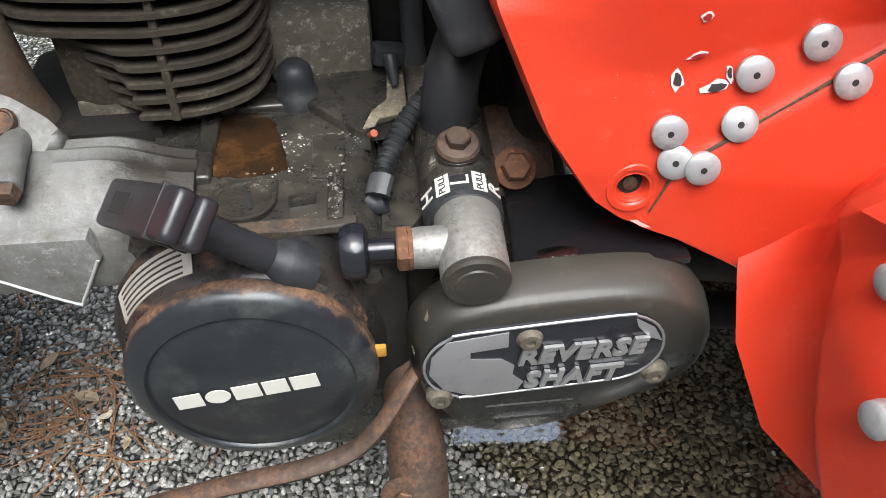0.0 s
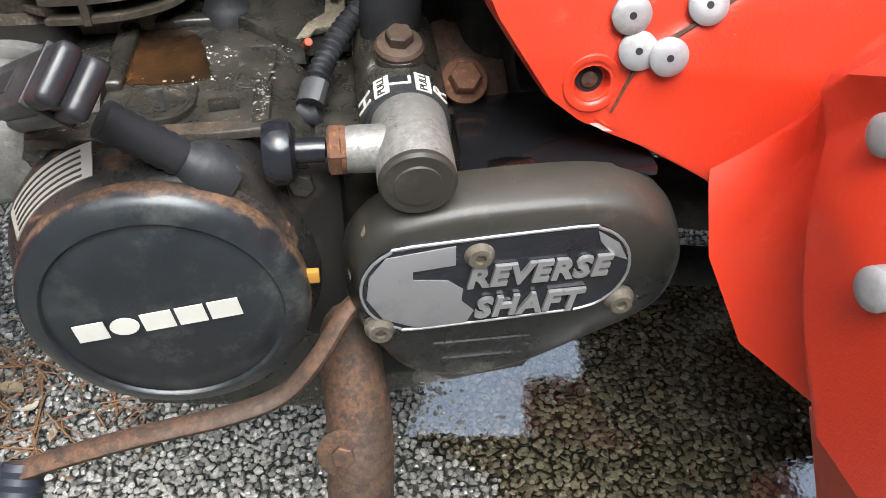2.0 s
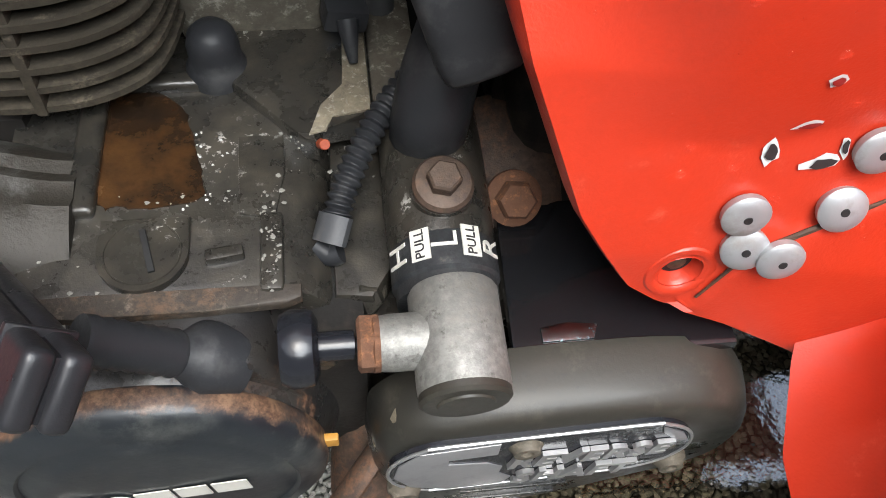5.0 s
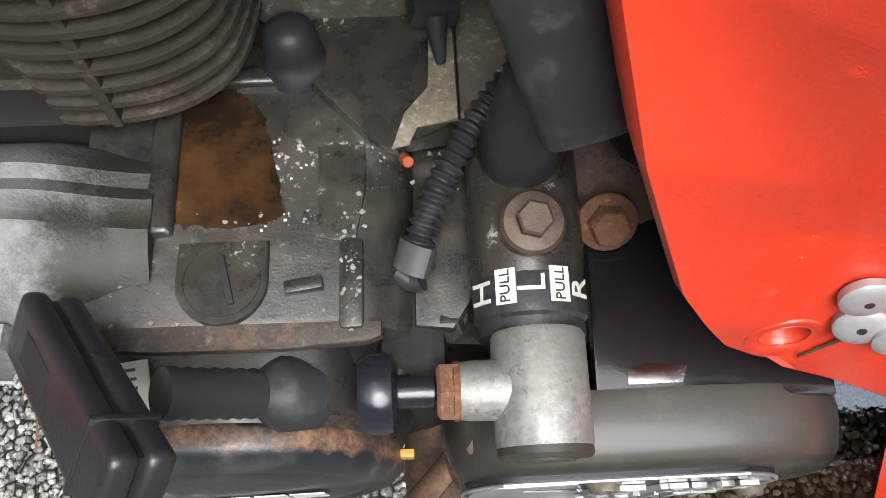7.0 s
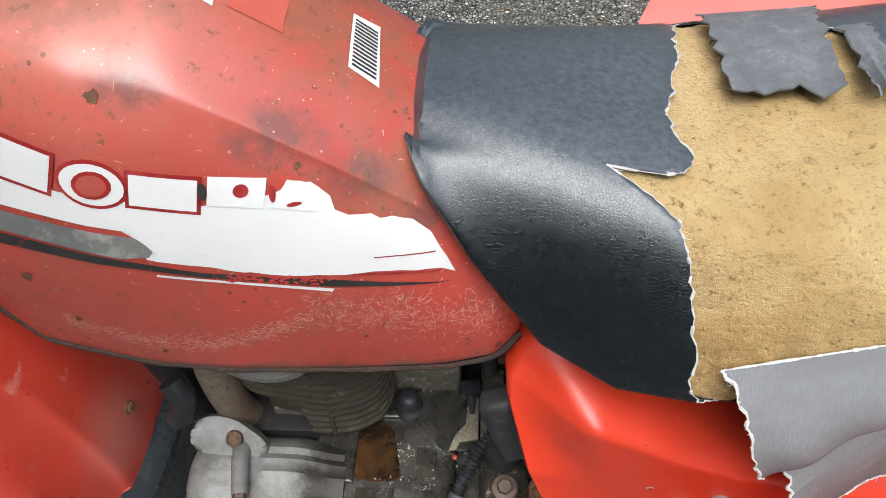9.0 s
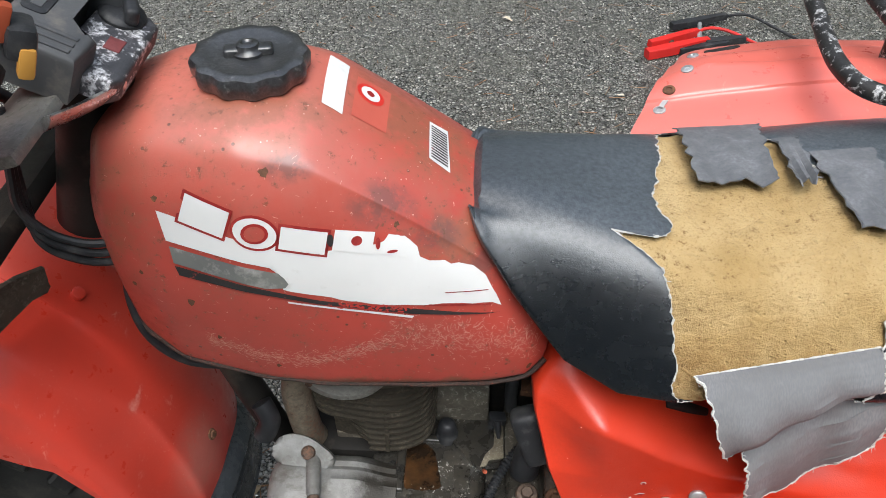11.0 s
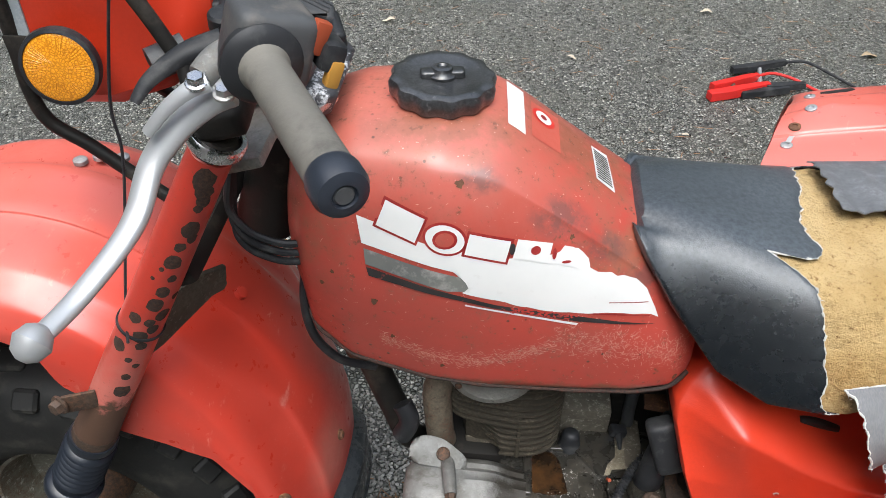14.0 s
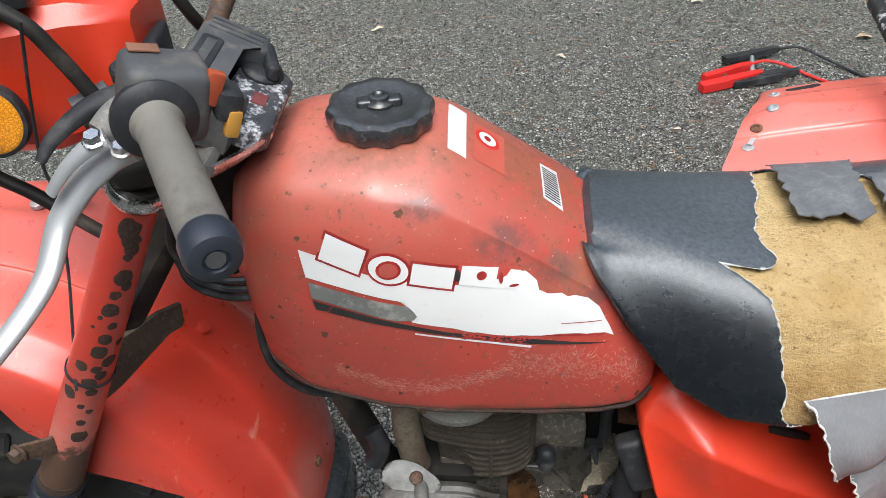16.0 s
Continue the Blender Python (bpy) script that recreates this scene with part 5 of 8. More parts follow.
def build_guard():
    rows = []
    ys = sorted(set([round(v, 4) for v in np.linspace(-0.204, -0.48, 180)] + [-0.354]), reverse=True)
    for y in ys:
        xb, zb, xm, zm, xe, ze = table([-y], [(-r[0], *r[1:]) for r in GUARD])[0]
        col = []
        for w in np.linspace(0, 1, 60):
            x, z = xb + (xm - xb) * w, zb + (zm - zb) * w
            x += 0.012 * math.sin(math.pi * w) * (1 - soft(-y, 0.25, 0.35))
            # upright fold: the outer wall stands forward
            line = -0.354 + max(0.0, z - 0.422) * 1.25
            x -= 0.009 * soft(line - y, -0.002, 0.012) * (1 - soft(z, 0.485, 0.53))
            # ridge rising from the notch
            d = (z - 0.431) - 1.1 * (-y - 0.212) - 0.03
            x -= 0.007 * max(0.0, 1 - abs(d) / 0.03)
            col.append((x, y, z))
        for w in np.linspace(0, 1, 16)[1:]:
            k = math.sin(w * math.pi / 2)
            col.append((xm + (xe - xm) * w ** 1.4, y, zm + (ze - zm) * k))
        rows.append(col)
    g = part("mudguard_wall", thick(loft(rows, closed=False), 0.003), RED_PLASTIC, side_cover, "red plastic mudguard wall with a fold")
    hang = [[(0.166 + 0.082 * (1 - w) + 0.004 * (-y - 0.354) / 0.126, y, 0.20 + 0.228 * w) for w in np.linspace(0, 1, 12)] for y in np.linspace(-0.3545, -0.48, 20)]
    part("mudguard_skirt", thick(loft(hang, closed=False), 0.003), RED_PLASTIC, side_cover, "hanging outer edge of the mudguard")
    for p in ((0.178, -0.315, 0.526), (0.162, -0.358, 0.493)):
        nrm = V(-1, -0.25, 0.15).normalized()
        o = V(*p) - nrm * 0.0035
        rv = part("rivet", lathe(o, nrm, [(-0.006, 0), (-0.006, 0.0080), (0.0004, 0.0082), (0.0014, 0.0072), (0.0022, 0.0044), (0.0025, 0.0022), (0.0025, 0)], 24), WASHER, g, "grey domed washer rivet")


build_guard()


def build_scratches():
    """Pale chalky scratches along the tank's lower side, in one wavy band."""
    rnd = random.Random(77)
    bm = bmesh.new()

    def strip(x, z, L, ang, w):
        k = 4
        pts = []
        a = ang
        for i in range(k + 1):
            pts.append((x, z))
            x += L / k * math.cos(a)
            z += L / k * math.sin(a)
            a += rnd.uniform(-0.7, 0.7)
        up, lo = [], []
        for i, (px, pz) in enumerate(pts):
            ww = w * (0.35 if i in (0, k) else 1)
            up.append((px - ww * math.sin(ang), pz + ww * math.cos(ang)))
            lo.append((px + ww * math.sin(ang), pz - ww * math.cos(ang)))
        for i in range(k):
            bm.faces.new([bm.verts.new((p[0], -0.4, p[1])) for p in (lo[i], lo[i + 1], up[i + 1], up[i])])

    for _ in range(1500):
        t = rnd.random()
        x = -0.315 + 0.335 * t
        base = float(np.interp(x, (-0.315, -0.26, -0.21, -0.16, -0.12, -0.06, 0.02), (0.735, 0.716, 0.710, 0.728, 0.748, 0.742, 0.722)))
        strip(x, base + rnd.gauss(0, 0.006 if x < -0.13 else 0.013), rnd.uniform(0.002, 0.008), rnd.uniform(-0.9, 0.9) + (0 if x < -0.12 else rnd.choice((0, 1.2, 2.2))), rnd.uniform(0.00008, 0.00028))
    for _ in range(160):
        strip(rnd.uniform(-0.40, 0.02), rnd.uniform(0.69, 0.93), rnd.uniform(0.001, 0.006), rnd.uniform(0, 3.1), rnd.uniform(0.0001, 0.0003))
    ob = part("scratch", on_tank(bm, 0.0005, cut=1.0), plain("chalky_pink_scratch", (0.60, 0.30, 0.24), 0.7), tank, "pale chalky scratches in the paint")
    tagged(ob, kind="stuff")


build_scratches()

# ---- engine
engine = None


def build_crankcase():
    out = [(-0.165, 0.30), (-0.16, 0.255), (-0.05, 0.235), (0.06, 0.25), (0.10, 0.30), (0.10, 0.40), (0.05, 0.425), (-0.024, 0.430), (-0.028, 0.446), (-0.036, 0.456), (-0.050, 0.462), (-0.168, 0.462), (-0.176, 0.445)]
    bm = slab(out, axes((0, 0.12, 0), (1, 0, 0), (0, 0, 1)), 0.294, 0.006)
    e = part("crankcase", bm, CASE_BLACK, trike, "grimy black engine crankcase, oily and flaking")
    # raised rim round the oily pocket and the front ledge
    rim = bmesh.new()
    for x, y, sx, sy in ((-0.133, -0.093, 0.012, 0.078), (-0.108, -0.054, 0.060, 0.010)):
        block(pose(x, y, 0.4640), (sx, sy, 0.008), 0.0035, 3, rim)
    part("pocket_rim", rim, CASE_BLACK, e, "cast rim round the pocket")
    rnd = random.Random(12)
    base = [(-0.127, -0.060), (-0.110, -0.058), (-0.096, -0.066), (-0.090, -0.078), (-0.086, -0.095), (-0.083, -0.112), (-0.082, -0.124), (-0.100, -0.128), (-0.116, -0.127), (-0.126, -0.124), (-0.128, -0.095)]
    ring = spline([(x, y, 0) for x, y in base + base[:1]], 5)[:-1]
    bm = slab([(p.x + rnd.uniform(-0.001, 0.001), p.y + rnd.uniform(-0.001, 0.001)) for p in ring], pose(0, 0, 0.4612), 0.0016, 0.0004)
    part("oil_pool", bm, OIL, e, "rusty oily water lying in the pocket")
    for i in range(34):
        u, v = -0.084 + rnd.gauss(0, 0.005), rnd.uniform(-0.130, -0.085)
        part("grit", lathe((u, v, 0.4622), (0, 0, 1), [(0, 0), (0, 0.0006), (0.0005, 0.0004), (0.0006, 0)], 6, lambda t, a, r: rnd.uniform(0.5, 1.6)), WHITE_PAINT if i % 3 else BRONZE_DIRT, e)
    part("front_ledge", slab([(-0.168, -0.171), (-0.166, -0.179), (-0.130, -0.1815), (-0.080, -0.182), (-0.046, -0.1805), (-0.040, -0.178), (-0.040, -0.1715), (-0.060, -0.1715), (-0.130, -0.171)], pose(0, 0, 0.4585), 0.0048, 0.0016), LEDGE_BROWN, e, "brown worn cast ledge")
    # inspection plug with a coin slot
    cap = slab([(0.0187, 0.0175), (-0.0187, 0.0175)] + [(0.0187 * math.cos(t), 0.0187 * math.sin(t)) for t in (math.pi + math.pi * i / 24 for i in range(25))], pose(-0.105, -0.153, 0.4615), 0.0042, 0.0012)
    plug = part("inspection_plug", cap, CASE_BLACK, e, "flat round inspection plug")
    part("plug_ring", lathe((-0.105, -0.153, 0.4652), (0, 0, 1), [(0, 0.0150), (0.0010, 0.0155), (0.0010, 0.0160), (0, 0.0165)], 36), CASE_BLACK, plug)
    part("raised_panel", slab([(-0.067, -0.090), (-0.066, -0.134), (-0.058, -0.136), (-0.050, -0.134), (-0.046, -0.112), (-0.046, -0.090)], pose(0, 0, 0.4612), 0.0022, 0.001), CASE_BLACK, e, "raised cast panel")
    part("plug_slot", block(pose(-0.103, -0.153, 0.4666, 0, 0, -76), (0.022, 0.0028, 0.0014), 0.0004), BLACK_HOLE, plug, "dark coin slot")
    part("cast_bar", block(pose(-0.0715, -0.156, 0.464, 0, 0, 8), (0.016, 0.006, 0.006), 0.0015), CASE_BLACK, e, "small raised cast bar")
    PALE_SCALE = plain("pale_scale", (0.23, 0.225, 0.20), 0.7)
    part("worn_rib", block(pose(-0.052, -0.155, 0.4625), (0.010, 0.040, 0.006), 0.0025), CASE_BLACK, e, "worn cast rib")
    # stepped rear shoulder with bare metal edge
    sh = slab([(-0.070, -0.060), (-0.036, -0.098), (-0.030, -0.100), (-0.028, -0.090), (-0.004, -0.086), (-0.004, -0.020), (-0.070, -0.020)], pose(0, 0, 0.455), 0.014, 0.003)
    part("case_shoulder", sh, CASE_BLACK, e, "cast shoulder of the case")
    part("bare_edge", slab([(-0.034, -0.0965), (-0.026, -0.0945), (-0.023, -0.086), (-0.0045, -0.083), (-0.005, -0.028), (-0.016, -0.030), (-0.017, -0.066), (-0.028, -0.078)], pose(0, 0, 0.4692), 0.0012, 0.0004), TAN_WORN, e, "bare alloy edge with paint worn off")
    lower = slab([(-0.027, -0.170), (-0.010, -0.172), (0.004, -0.150), (0.004, -0.060), (-0.026, -0.060)], pose(0, 0, 0.400), 0.048, 0.004)
    part("clutch_boss", lower, CASE_BLACK, e, "grimy case boss with grey scale")
    part("red_plug", rod((-0.029, -0.099, 0.466), (-0.027, -0.104, 0.471), 0.0026, seg=10), ORANGE, e, "small orange wire end")
    hexbolt("flange_bolt", (-0.013, -0.163, 0.438), (0, -0.85, 0.5), 0.0078, 0.010, CASE_BLACK, e, 0.0095, "dirty black flange bolt")
    # chalky scale that clusters on the worn edges
    rnd = random.Random(61)
    bm = bmesh.new()
    for cx, cy, cz, sx, sy, count in ((-0.038, -0.094, 0.4626, 0.004, 0.006, 22), (-0.046, -0.112, 0.4626, 0.005, 0.007, 12), (-0.015, -0.095, 0.4486, 0.007, 0.012, 22), (-0.080, -0.124, 0.4626, 0.012, 0.002, 22), (-0.052, -0.152, 0.4655, 0.0024, 0.010, 44), (-0.052, -0.128, 0.4632, 0.004, 0.006, 20), (-0.112, -0.171, 0.4626, 0.022, 0.002, 14), (-0.145, -0.150, 0.4626, 0.010, 0.012, 16)):
        for _ in range(count):
            x, y, r = rnd.gauss(cx, sx), rnd.gauss(cy, sy), rnd.choice((0.0003, 0.0004, 0.0005, 0.0008, 0.0012))
            ring = [bm.verts.new((x + r * rnd.uniform(0.4, 1.4) * math.cos(t), y + r * rnd.uniform(0.4, 1.4) * math.sin(t), cz + 0.0003)) for t in (2 * math.pi * k / 7 for k in range(7))]
            tip = bm.verts.new((x, y, cz + 0.0007))
            for k in range(7):
                bm.faces.new((ring[k], ring[(k + 1) % 7], tip))
    tagged(part("scale_flake", bm, PALE_SCALE, e, "chalky white scale"), kind="stuff")
    # breather knob
    kn = lathe((-0.077, -0.047, 0.462), (0, 0, 1), [(0, 0), (0, 0.0150), (0.006, 0.0150), (0.009, 0.0135), (0.011, 0.0125), (0.020, 0.0125), (0.026, 0.011), (0.030, 0.007), (0.0315, 0)], 28)
    part("rubber_cap", kn, RUBBER, e, "glossy black rubber cap")
    # rear upper part of the engine behind the cap
    part("rear_casting", block(pose(-0.060, 0.030, 0.487), (0.072, 0.11, 0.048), 0.006), PALE_CAST, e, "dusty alloy casting")
    part("wire_connector", block(pose(-0.014, -0.034, 0.486, 0, 12, 8), (0.022, 0.015, 0.013), 0.003), RUBBER, e, "black wire connector")
    part("connector_spout", rod((-0.013, -0.040, 0.487), (-0.011, -0.056, 0.474), 0.0058, 0.0022, seg=12), RUBBER, e, "black connector spout")
    part("lower_shoulder", slab([(-0.003, -0.088), (0.010, -0.084), (0.018, -0.070), (0.022, -0.030), (0.022, 0.012), (-0.003, 0.012)], pose(0, 0, 0.436), 0.020, 0.003), PALE_CAST, e, "dusty tan lower casting")
    # Added dark block that hides bluish sky reflections behind the casting.
    part("bay_filler", block(pose(0.040, 0.050, 0.470), (0.13, 0.07, 0.11), 0.012, 3), DARK, e, "added dark block filling the bay behind the engine")
    part("drain_tube", sweep([(0.006, 0.006, 0.455), (0.005, 0.008, 0.490), (0.007, 0.010, 0.525), (0.012, 0.012, 0.560)], 0.0085, 14), GREY_PLASTIC, e, "grey rubber drain tube")
    part("rust_bracket", slab([(0.014, -0.030), (0.052, -0.036), (0.060, -0.010), (0.040, 0.004), (0.016, -0.004)], pose(0, 0, 0.530), 0.010, 0.003), RUST, e, "red-brown rusty bracket")
    part("loop_wire", sweep([(0.012, 0.000, 0.550), (0.022, -0.014, 0.552), (0.034, -0.012, 0.556), (0.040, 0.004, 0.560)], 0.0032, 8), RUBBER, e, "black looped wire")
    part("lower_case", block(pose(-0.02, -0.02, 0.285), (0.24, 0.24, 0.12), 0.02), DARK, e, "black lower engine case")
    return e


engine = build_crankcase()


def build_recoil():
    c = V(-0.109, 0, 0.383)
    y0 = -0.150
    prof = [(0, 0), (0, 0.0830), (0.016, 0.0858), (0.028, 0.0858), (0.034, 0.0845), (0.054, 0.0762), (0.058, 0.0738), (0.062, 0.0725)]
    rings = []
    for d, r in prof[1:]:
        rings.append([(c.x + r * math.cos(t), y0 - d, min(c.z + r * math.sin(t), 0.4585)) for t in (6.28318 * i / 96 for i in range(96))])
    house = part("recoil_housing", loft(rings), RECOIL_SIDE, trike, "rusting black recoil starter housing")
    lid = [(0.058, 0.0), (0.058, 0.0728), (0.0605, 0.0742), (0.067, 0.0742), (0.0705, 0.0728), (0.0740, 0.0690), (0.0762, 0.0630), (0.0768, 0.0610), (0.0760, 0.0600), (0.0748, 0.0594), (0.0748, 0.0580), (0.0762, 0.0560), (0.0780, 0.045), (0.0795, 0.0)]
    cover = part("recoil_cover", lathe((c.x, y0, c.z), (0, -1, 0), lid, 72), STARTER_COVER, house, "scuffed round black starter cover")
    # maker's mark: plain cream blocks
    tilt = math.atan2(0.011, 0.083)
    for i, w in enumerate((0.0165, 0.0155, 0.0165, 0.0150, 0.0165)):
        s = -0.0345 + i * 0.0172
        m = facing((-0.112 + s * math.cos(tilt), y0 - 0.0797, 0.3845 + s * math.sin(tilt)), tilt)
        w2, h2, c2 = w * 0.48, 0.0058, 0.0024
        raw = [(-w2, -h2), (w2, -h2), (w2, h2), (-w2, h2)]
        if i == 1:
            raw = [(w2 * math.cos(t), h2 * math.sin(t)) for t in (6.2832 * k / 20 for k in range(20))]
        part("emblem_block", slab(raw, m, 0.0006, 0), CREAM, house, "cream block of the maker's mark", smooth=False)
    # curved maker's plate on the rim
    rows = []
    for k in range(15):
        t = radians(106 + 44 * k / 14)
        rows.append([(c.x + r * math.cos(t), y0 - a, c.z + r * math.sin(t)) for a, r in ((0.0345, 0.0850), (0.041, 0.0823), (0.047, 0.0798), (0.053, 0.0773))])
    plate = part("rating_plate", thick(loft(rows, closed=False), 0.0008), PALE_LABEL, house, "pale rating plate with unreadable print")
    for k in range(5):
        row = []
        for q in range(12):
            t = radians(110 + 36 * q / 11)
            row.append([(c.x + (0.0994 - 0.413 * a) * math.cos(t), y0 - a - 0.0005, c.z + (0.0994 - 0.413 * a) * math.sin(t)) for a in (0.0366 + 0.0034 * k, 0.0378 + 0.0034 * k)])
        part("print_line", thick(loft(row, closed=False), 0.0003), BLACK_INK, house, "line of unreadable print")
    # tower for the rope, rusted where it meets the housing
    wall = [(-0.134, 0.440), (-0.118, 0.453), (-0.110, 0.457), (-0.068, 0.459), (-0.058, 0.455), (-0.049, 0.440), (-0.042, 0.420), (-0.0365, 0.398), (-0.035, 0.375), (-0.038, 0.350), (-0.060, 0.350), (-0.120, 0.410)]
    tower = slab(wall[::-1], axes((0, -0.165, 0), (1, 0, 0), (0, 0, 1)), 0.040, 0.0055, 3)
    part("rope_tower", tower, RECOIL_SIDE, house, "rust-streaked tower for the pull rope")
    # pull handle on its rubber boot
    a, b = V(-0.070, -0.196, 0.444), V(-0.122, -0.205, 0.492)
    d = (b - a).normalized()
    n = (b - a).length

    prof = [(0, 0), (0, 0.0150), (0.016, 0.0152), (0.019, 0.0135), (0.021, 0.0120), (0.024, 0.0098)]
    for i in range(7):
        prof += [(0.026 + i * 0.0055, 0.0090), (0.0285 + i * 0.0055, 0.0099)]
    prof += [(0.066, 0.0095), (0.066, 0)]
    part("rubber_boot", lathe(a, d, prof, 28), RUBBER, house, "ribbed black rubber boot")
    A, B = V(-0.158, -0.184, 0.490), V(-0.118, -0.234, 0.522)
    ux = (B - A).normalized()
    mid = (A + B) / 2
    m = axes(mid, ux, d.cross(ux))
    L = (B - A).length + 0.03
    h = block(m @ pose(0, 0, 0.0058), (L, 0.027, 0.0100), 0.0042, 3)
    block(m @ pose(0.001, 0, -0.0058), (L - 0.002, 0.027, 0.0100), 0.0042, 3, h)
    block(m, (L - 0.006, 0.0225, 0.008), 0.002, 2, h)
    grip = part("pull_handle", h, HANDLE_BLACK, house, "moulded black pull handle of two halves")
    part("handle_band", block(m @ pose(L * 0.30, 0, 0), (0.0030, 0.0284, 0.0232), 0.0012), HANDLE_BLACK, grip, "moulded band")
    part("handle_recess", slab([(-0.013, -0.0058), (0.013, -0.0058), (0.013, 0.0058), (-0.013, 0.0058)], m @ pose(-L * 0.20, 0, 0.0100), 0.0011, 0.0002), BLACK_HOLE, grip, "dark slot for the rope knot")
    return house


recoil = build_recoil()


def stadium(p, q, r, n=18):
    """An outline round two points."""
    p, q = Vector(p), Vector(q)
    a = math.atan2(q.y - p.y, q.x - p.x)
    out = [tuple(q + Vector((math.cos(a - math.pi / 2 + math.pi * i / n), math.sin(a - math.pi / 2 + math.pi * i / n))) * r) for i in range(n + 1)]
    out += [tuple(p + Vector((math.cos(a + math.pi / 2 + math.pi * i / n), math.sin(a + math.pi / 2 + math.pi * i / n))) * r) for i in range(n + 1)]
    return out


def build_reverse_cover():
    o = spline([(-0.016, 0.392, 0), (-0.014, 0.412, 0), (0.003, 0.432, 0), (0.030, 0.440, 0), (0.060, 0.443, 0), (0.110, 0.443, 0), (0.142, 0.435, 0), (0.162, 0.413, 0), (0.168, 0.385, 0), (0.156, 0.357, 0),
                (0.108, 0.330, 0), (0.078, 0.316, 0), (0.045, 0.310, 0), (0.015, 0.318, 0), (-0.003, 0.340, 0), (-0.016, 0.370, 0), (-0.016, 0.392, 0)], 5)[:-1]
    cen = V(0.07, 0.388, 0)
    rows = []
    for y, k in ((-0.199, 0.99), (-0.204, 1.0), (-0.212, 0.985), (-0.222, 0.95), (-0.2275, 0.90), (-0.230, 0.84), (-0.2305, 0.5)):
        rows.append([(cen.x + (p.x - cen.x) * (1 - (1 - k) * 0.75), y, cen.y + (p.y - cen.y) * k) for p in o])
    rev = part("reverse_cover", loft(rows), SHAFT_COVER, trike, "worn black alloy reverse gear cover")
    badge = stadium((0.020, 0.394), (0.103, 0.3985), 0.0285)
    part("badge", slab(badge, axes((0, -0.2295, 0), (1, 0, 0), (0, 0, 1)), 0.0042, 0.0015), BADGE_BLACK, rev, "black badge plate, its finish worn off")
    bare = [(0.040, 0.4215), (0.005, 0.417), (-0.004, 0.405), (-0.006, 0.390), (0.002, 0.375), (0.020, 0.3665), (0.046, 0.368), (0.050, 0.376), (0.043, 0.384), (0.044, 0.392), (0.036, 0.399), (0.018, 0.401), (0.018, 0.407), (0.040, 0.409)]
    part("badge_worn", slab(bare[::-1], axes((0, -0.2338, 0), (1, 0, 0), (0, 0, 1)), 0.0006, 0.0002), BADGE_SILVER, rev, "worn silver patch of the badge")
    part("badge_worn", slab([(0.112, 0.424), (0.124, 0.415), (0.130, 0.403), (0.122, 0.407), (0.114, 0.417)], axes((0, -0.2338, 0), (1, 0, 0), (0, 0, 1)), 0.0006, 0.0002), BADGE_SILVER, rev, "worn silver patch of the badge")
    part("badge_edge", sweep([(x, -0.2335, z) for x, z in stadium((0.020, 0.394), (0.103, 0.3985), 0.0287, 8)] + [(0.1030, -0.2335, 0.3698)], 0.0009, 6, n=2), LETTER_SILVER, rev, "bright badge edge")
    tl = math.atan2(0.002, 0.078)
    part("lettering", text_mesh("REVERSE", 0.0178, facing((0.082, -0.2352, 0.4005), tl), 0.0012, 1.10, 1.02, 0.22, 0.0007), LETTER_SILVER, rev, "raised silver lettering", smooth=False)
    part("lettering", text_mesh("SHAFT", 0.0178, facing((0.078, -0.2352, 0.3785), tl), 0.0012, 1.10, 1.02, 0.22, 0.0007), LETTER_SILVER, rev, "raised silver lettering", smooth=False)
    for x, z in ((0.052, 0.414), (0.000, 0.367), (0.130, 0.373)):
        bolt = part("socket_bolt", lathe((x, -0.229, z), (0, -1, 0), [(0, 0), (0, 0.0085), (0.004, 0.0085), (0.0055, 0.0072), (0.0065, 0.0064), (0.0085, 0.0060), (0.0085, 0.0030), (0.0065, 0.0028), (0.0065, 0)], 24), BRONZE_DIRT, rev, "dirty socket-head bolt")
    for x0, x1, z in ((0.028, 0.083, 0.3485), (0.033, 0.079, 0.336)):
        part("moulded_bar", block(pose((x0 + x1) / 2, -0.2285, z, 0, 0, 0), (x1 - x0, 0.007, 0.0032), 0.001), SHAFT_COVER, rev)
    # bare worn corner
    part("worn_corner", slab([(-0.0145, 0.395), (-0.0125, 0.378), (-0.006, 0.372), (-0.007, 0.395), (-0.001, 0.414), (-0.004, 0.424), (-0.010, 0.414)], axes((0, -0.2085, 0), (1, 0, 0), (0, 0, 1)), 0.012, 0.004), TAN_WORN, rev, "bare worn corner")
    part("lower_skirt", slab([(-0.002, 0.345), (0.012, 0.318), (0.04, 0.302), (0.085, 0.308), (0.10, 0.335)], axes((0, -0.165, 0), (1, 0, 0), (0, 0, 1)), 0.055, 0.008), COVER_BLACK, rev, "black lower skirt")
    # glossy black plate above the cover, with a torn sticker
    pl = part("guard_plate", slab([(0.048, -0.204), (0.150, -0.204), (0.150, -0.12), (0.052, -0.12)], pose(0, 0, 0.434), 0.006, 0.002), WET_BLACK, rev, "wet glossy black guard plate")
    part("plate_scar", slab([(0.062, -0.197), (0.085, -0.197), (0.088, -0.190), (0.074, -0.188), (0.062, -0.190)], pose(0, 0, 0.4403), 0.0008, 0.0002), CHROME, pl, "bare shiny scar")
    return rev


reverse = build_reverse_cover()


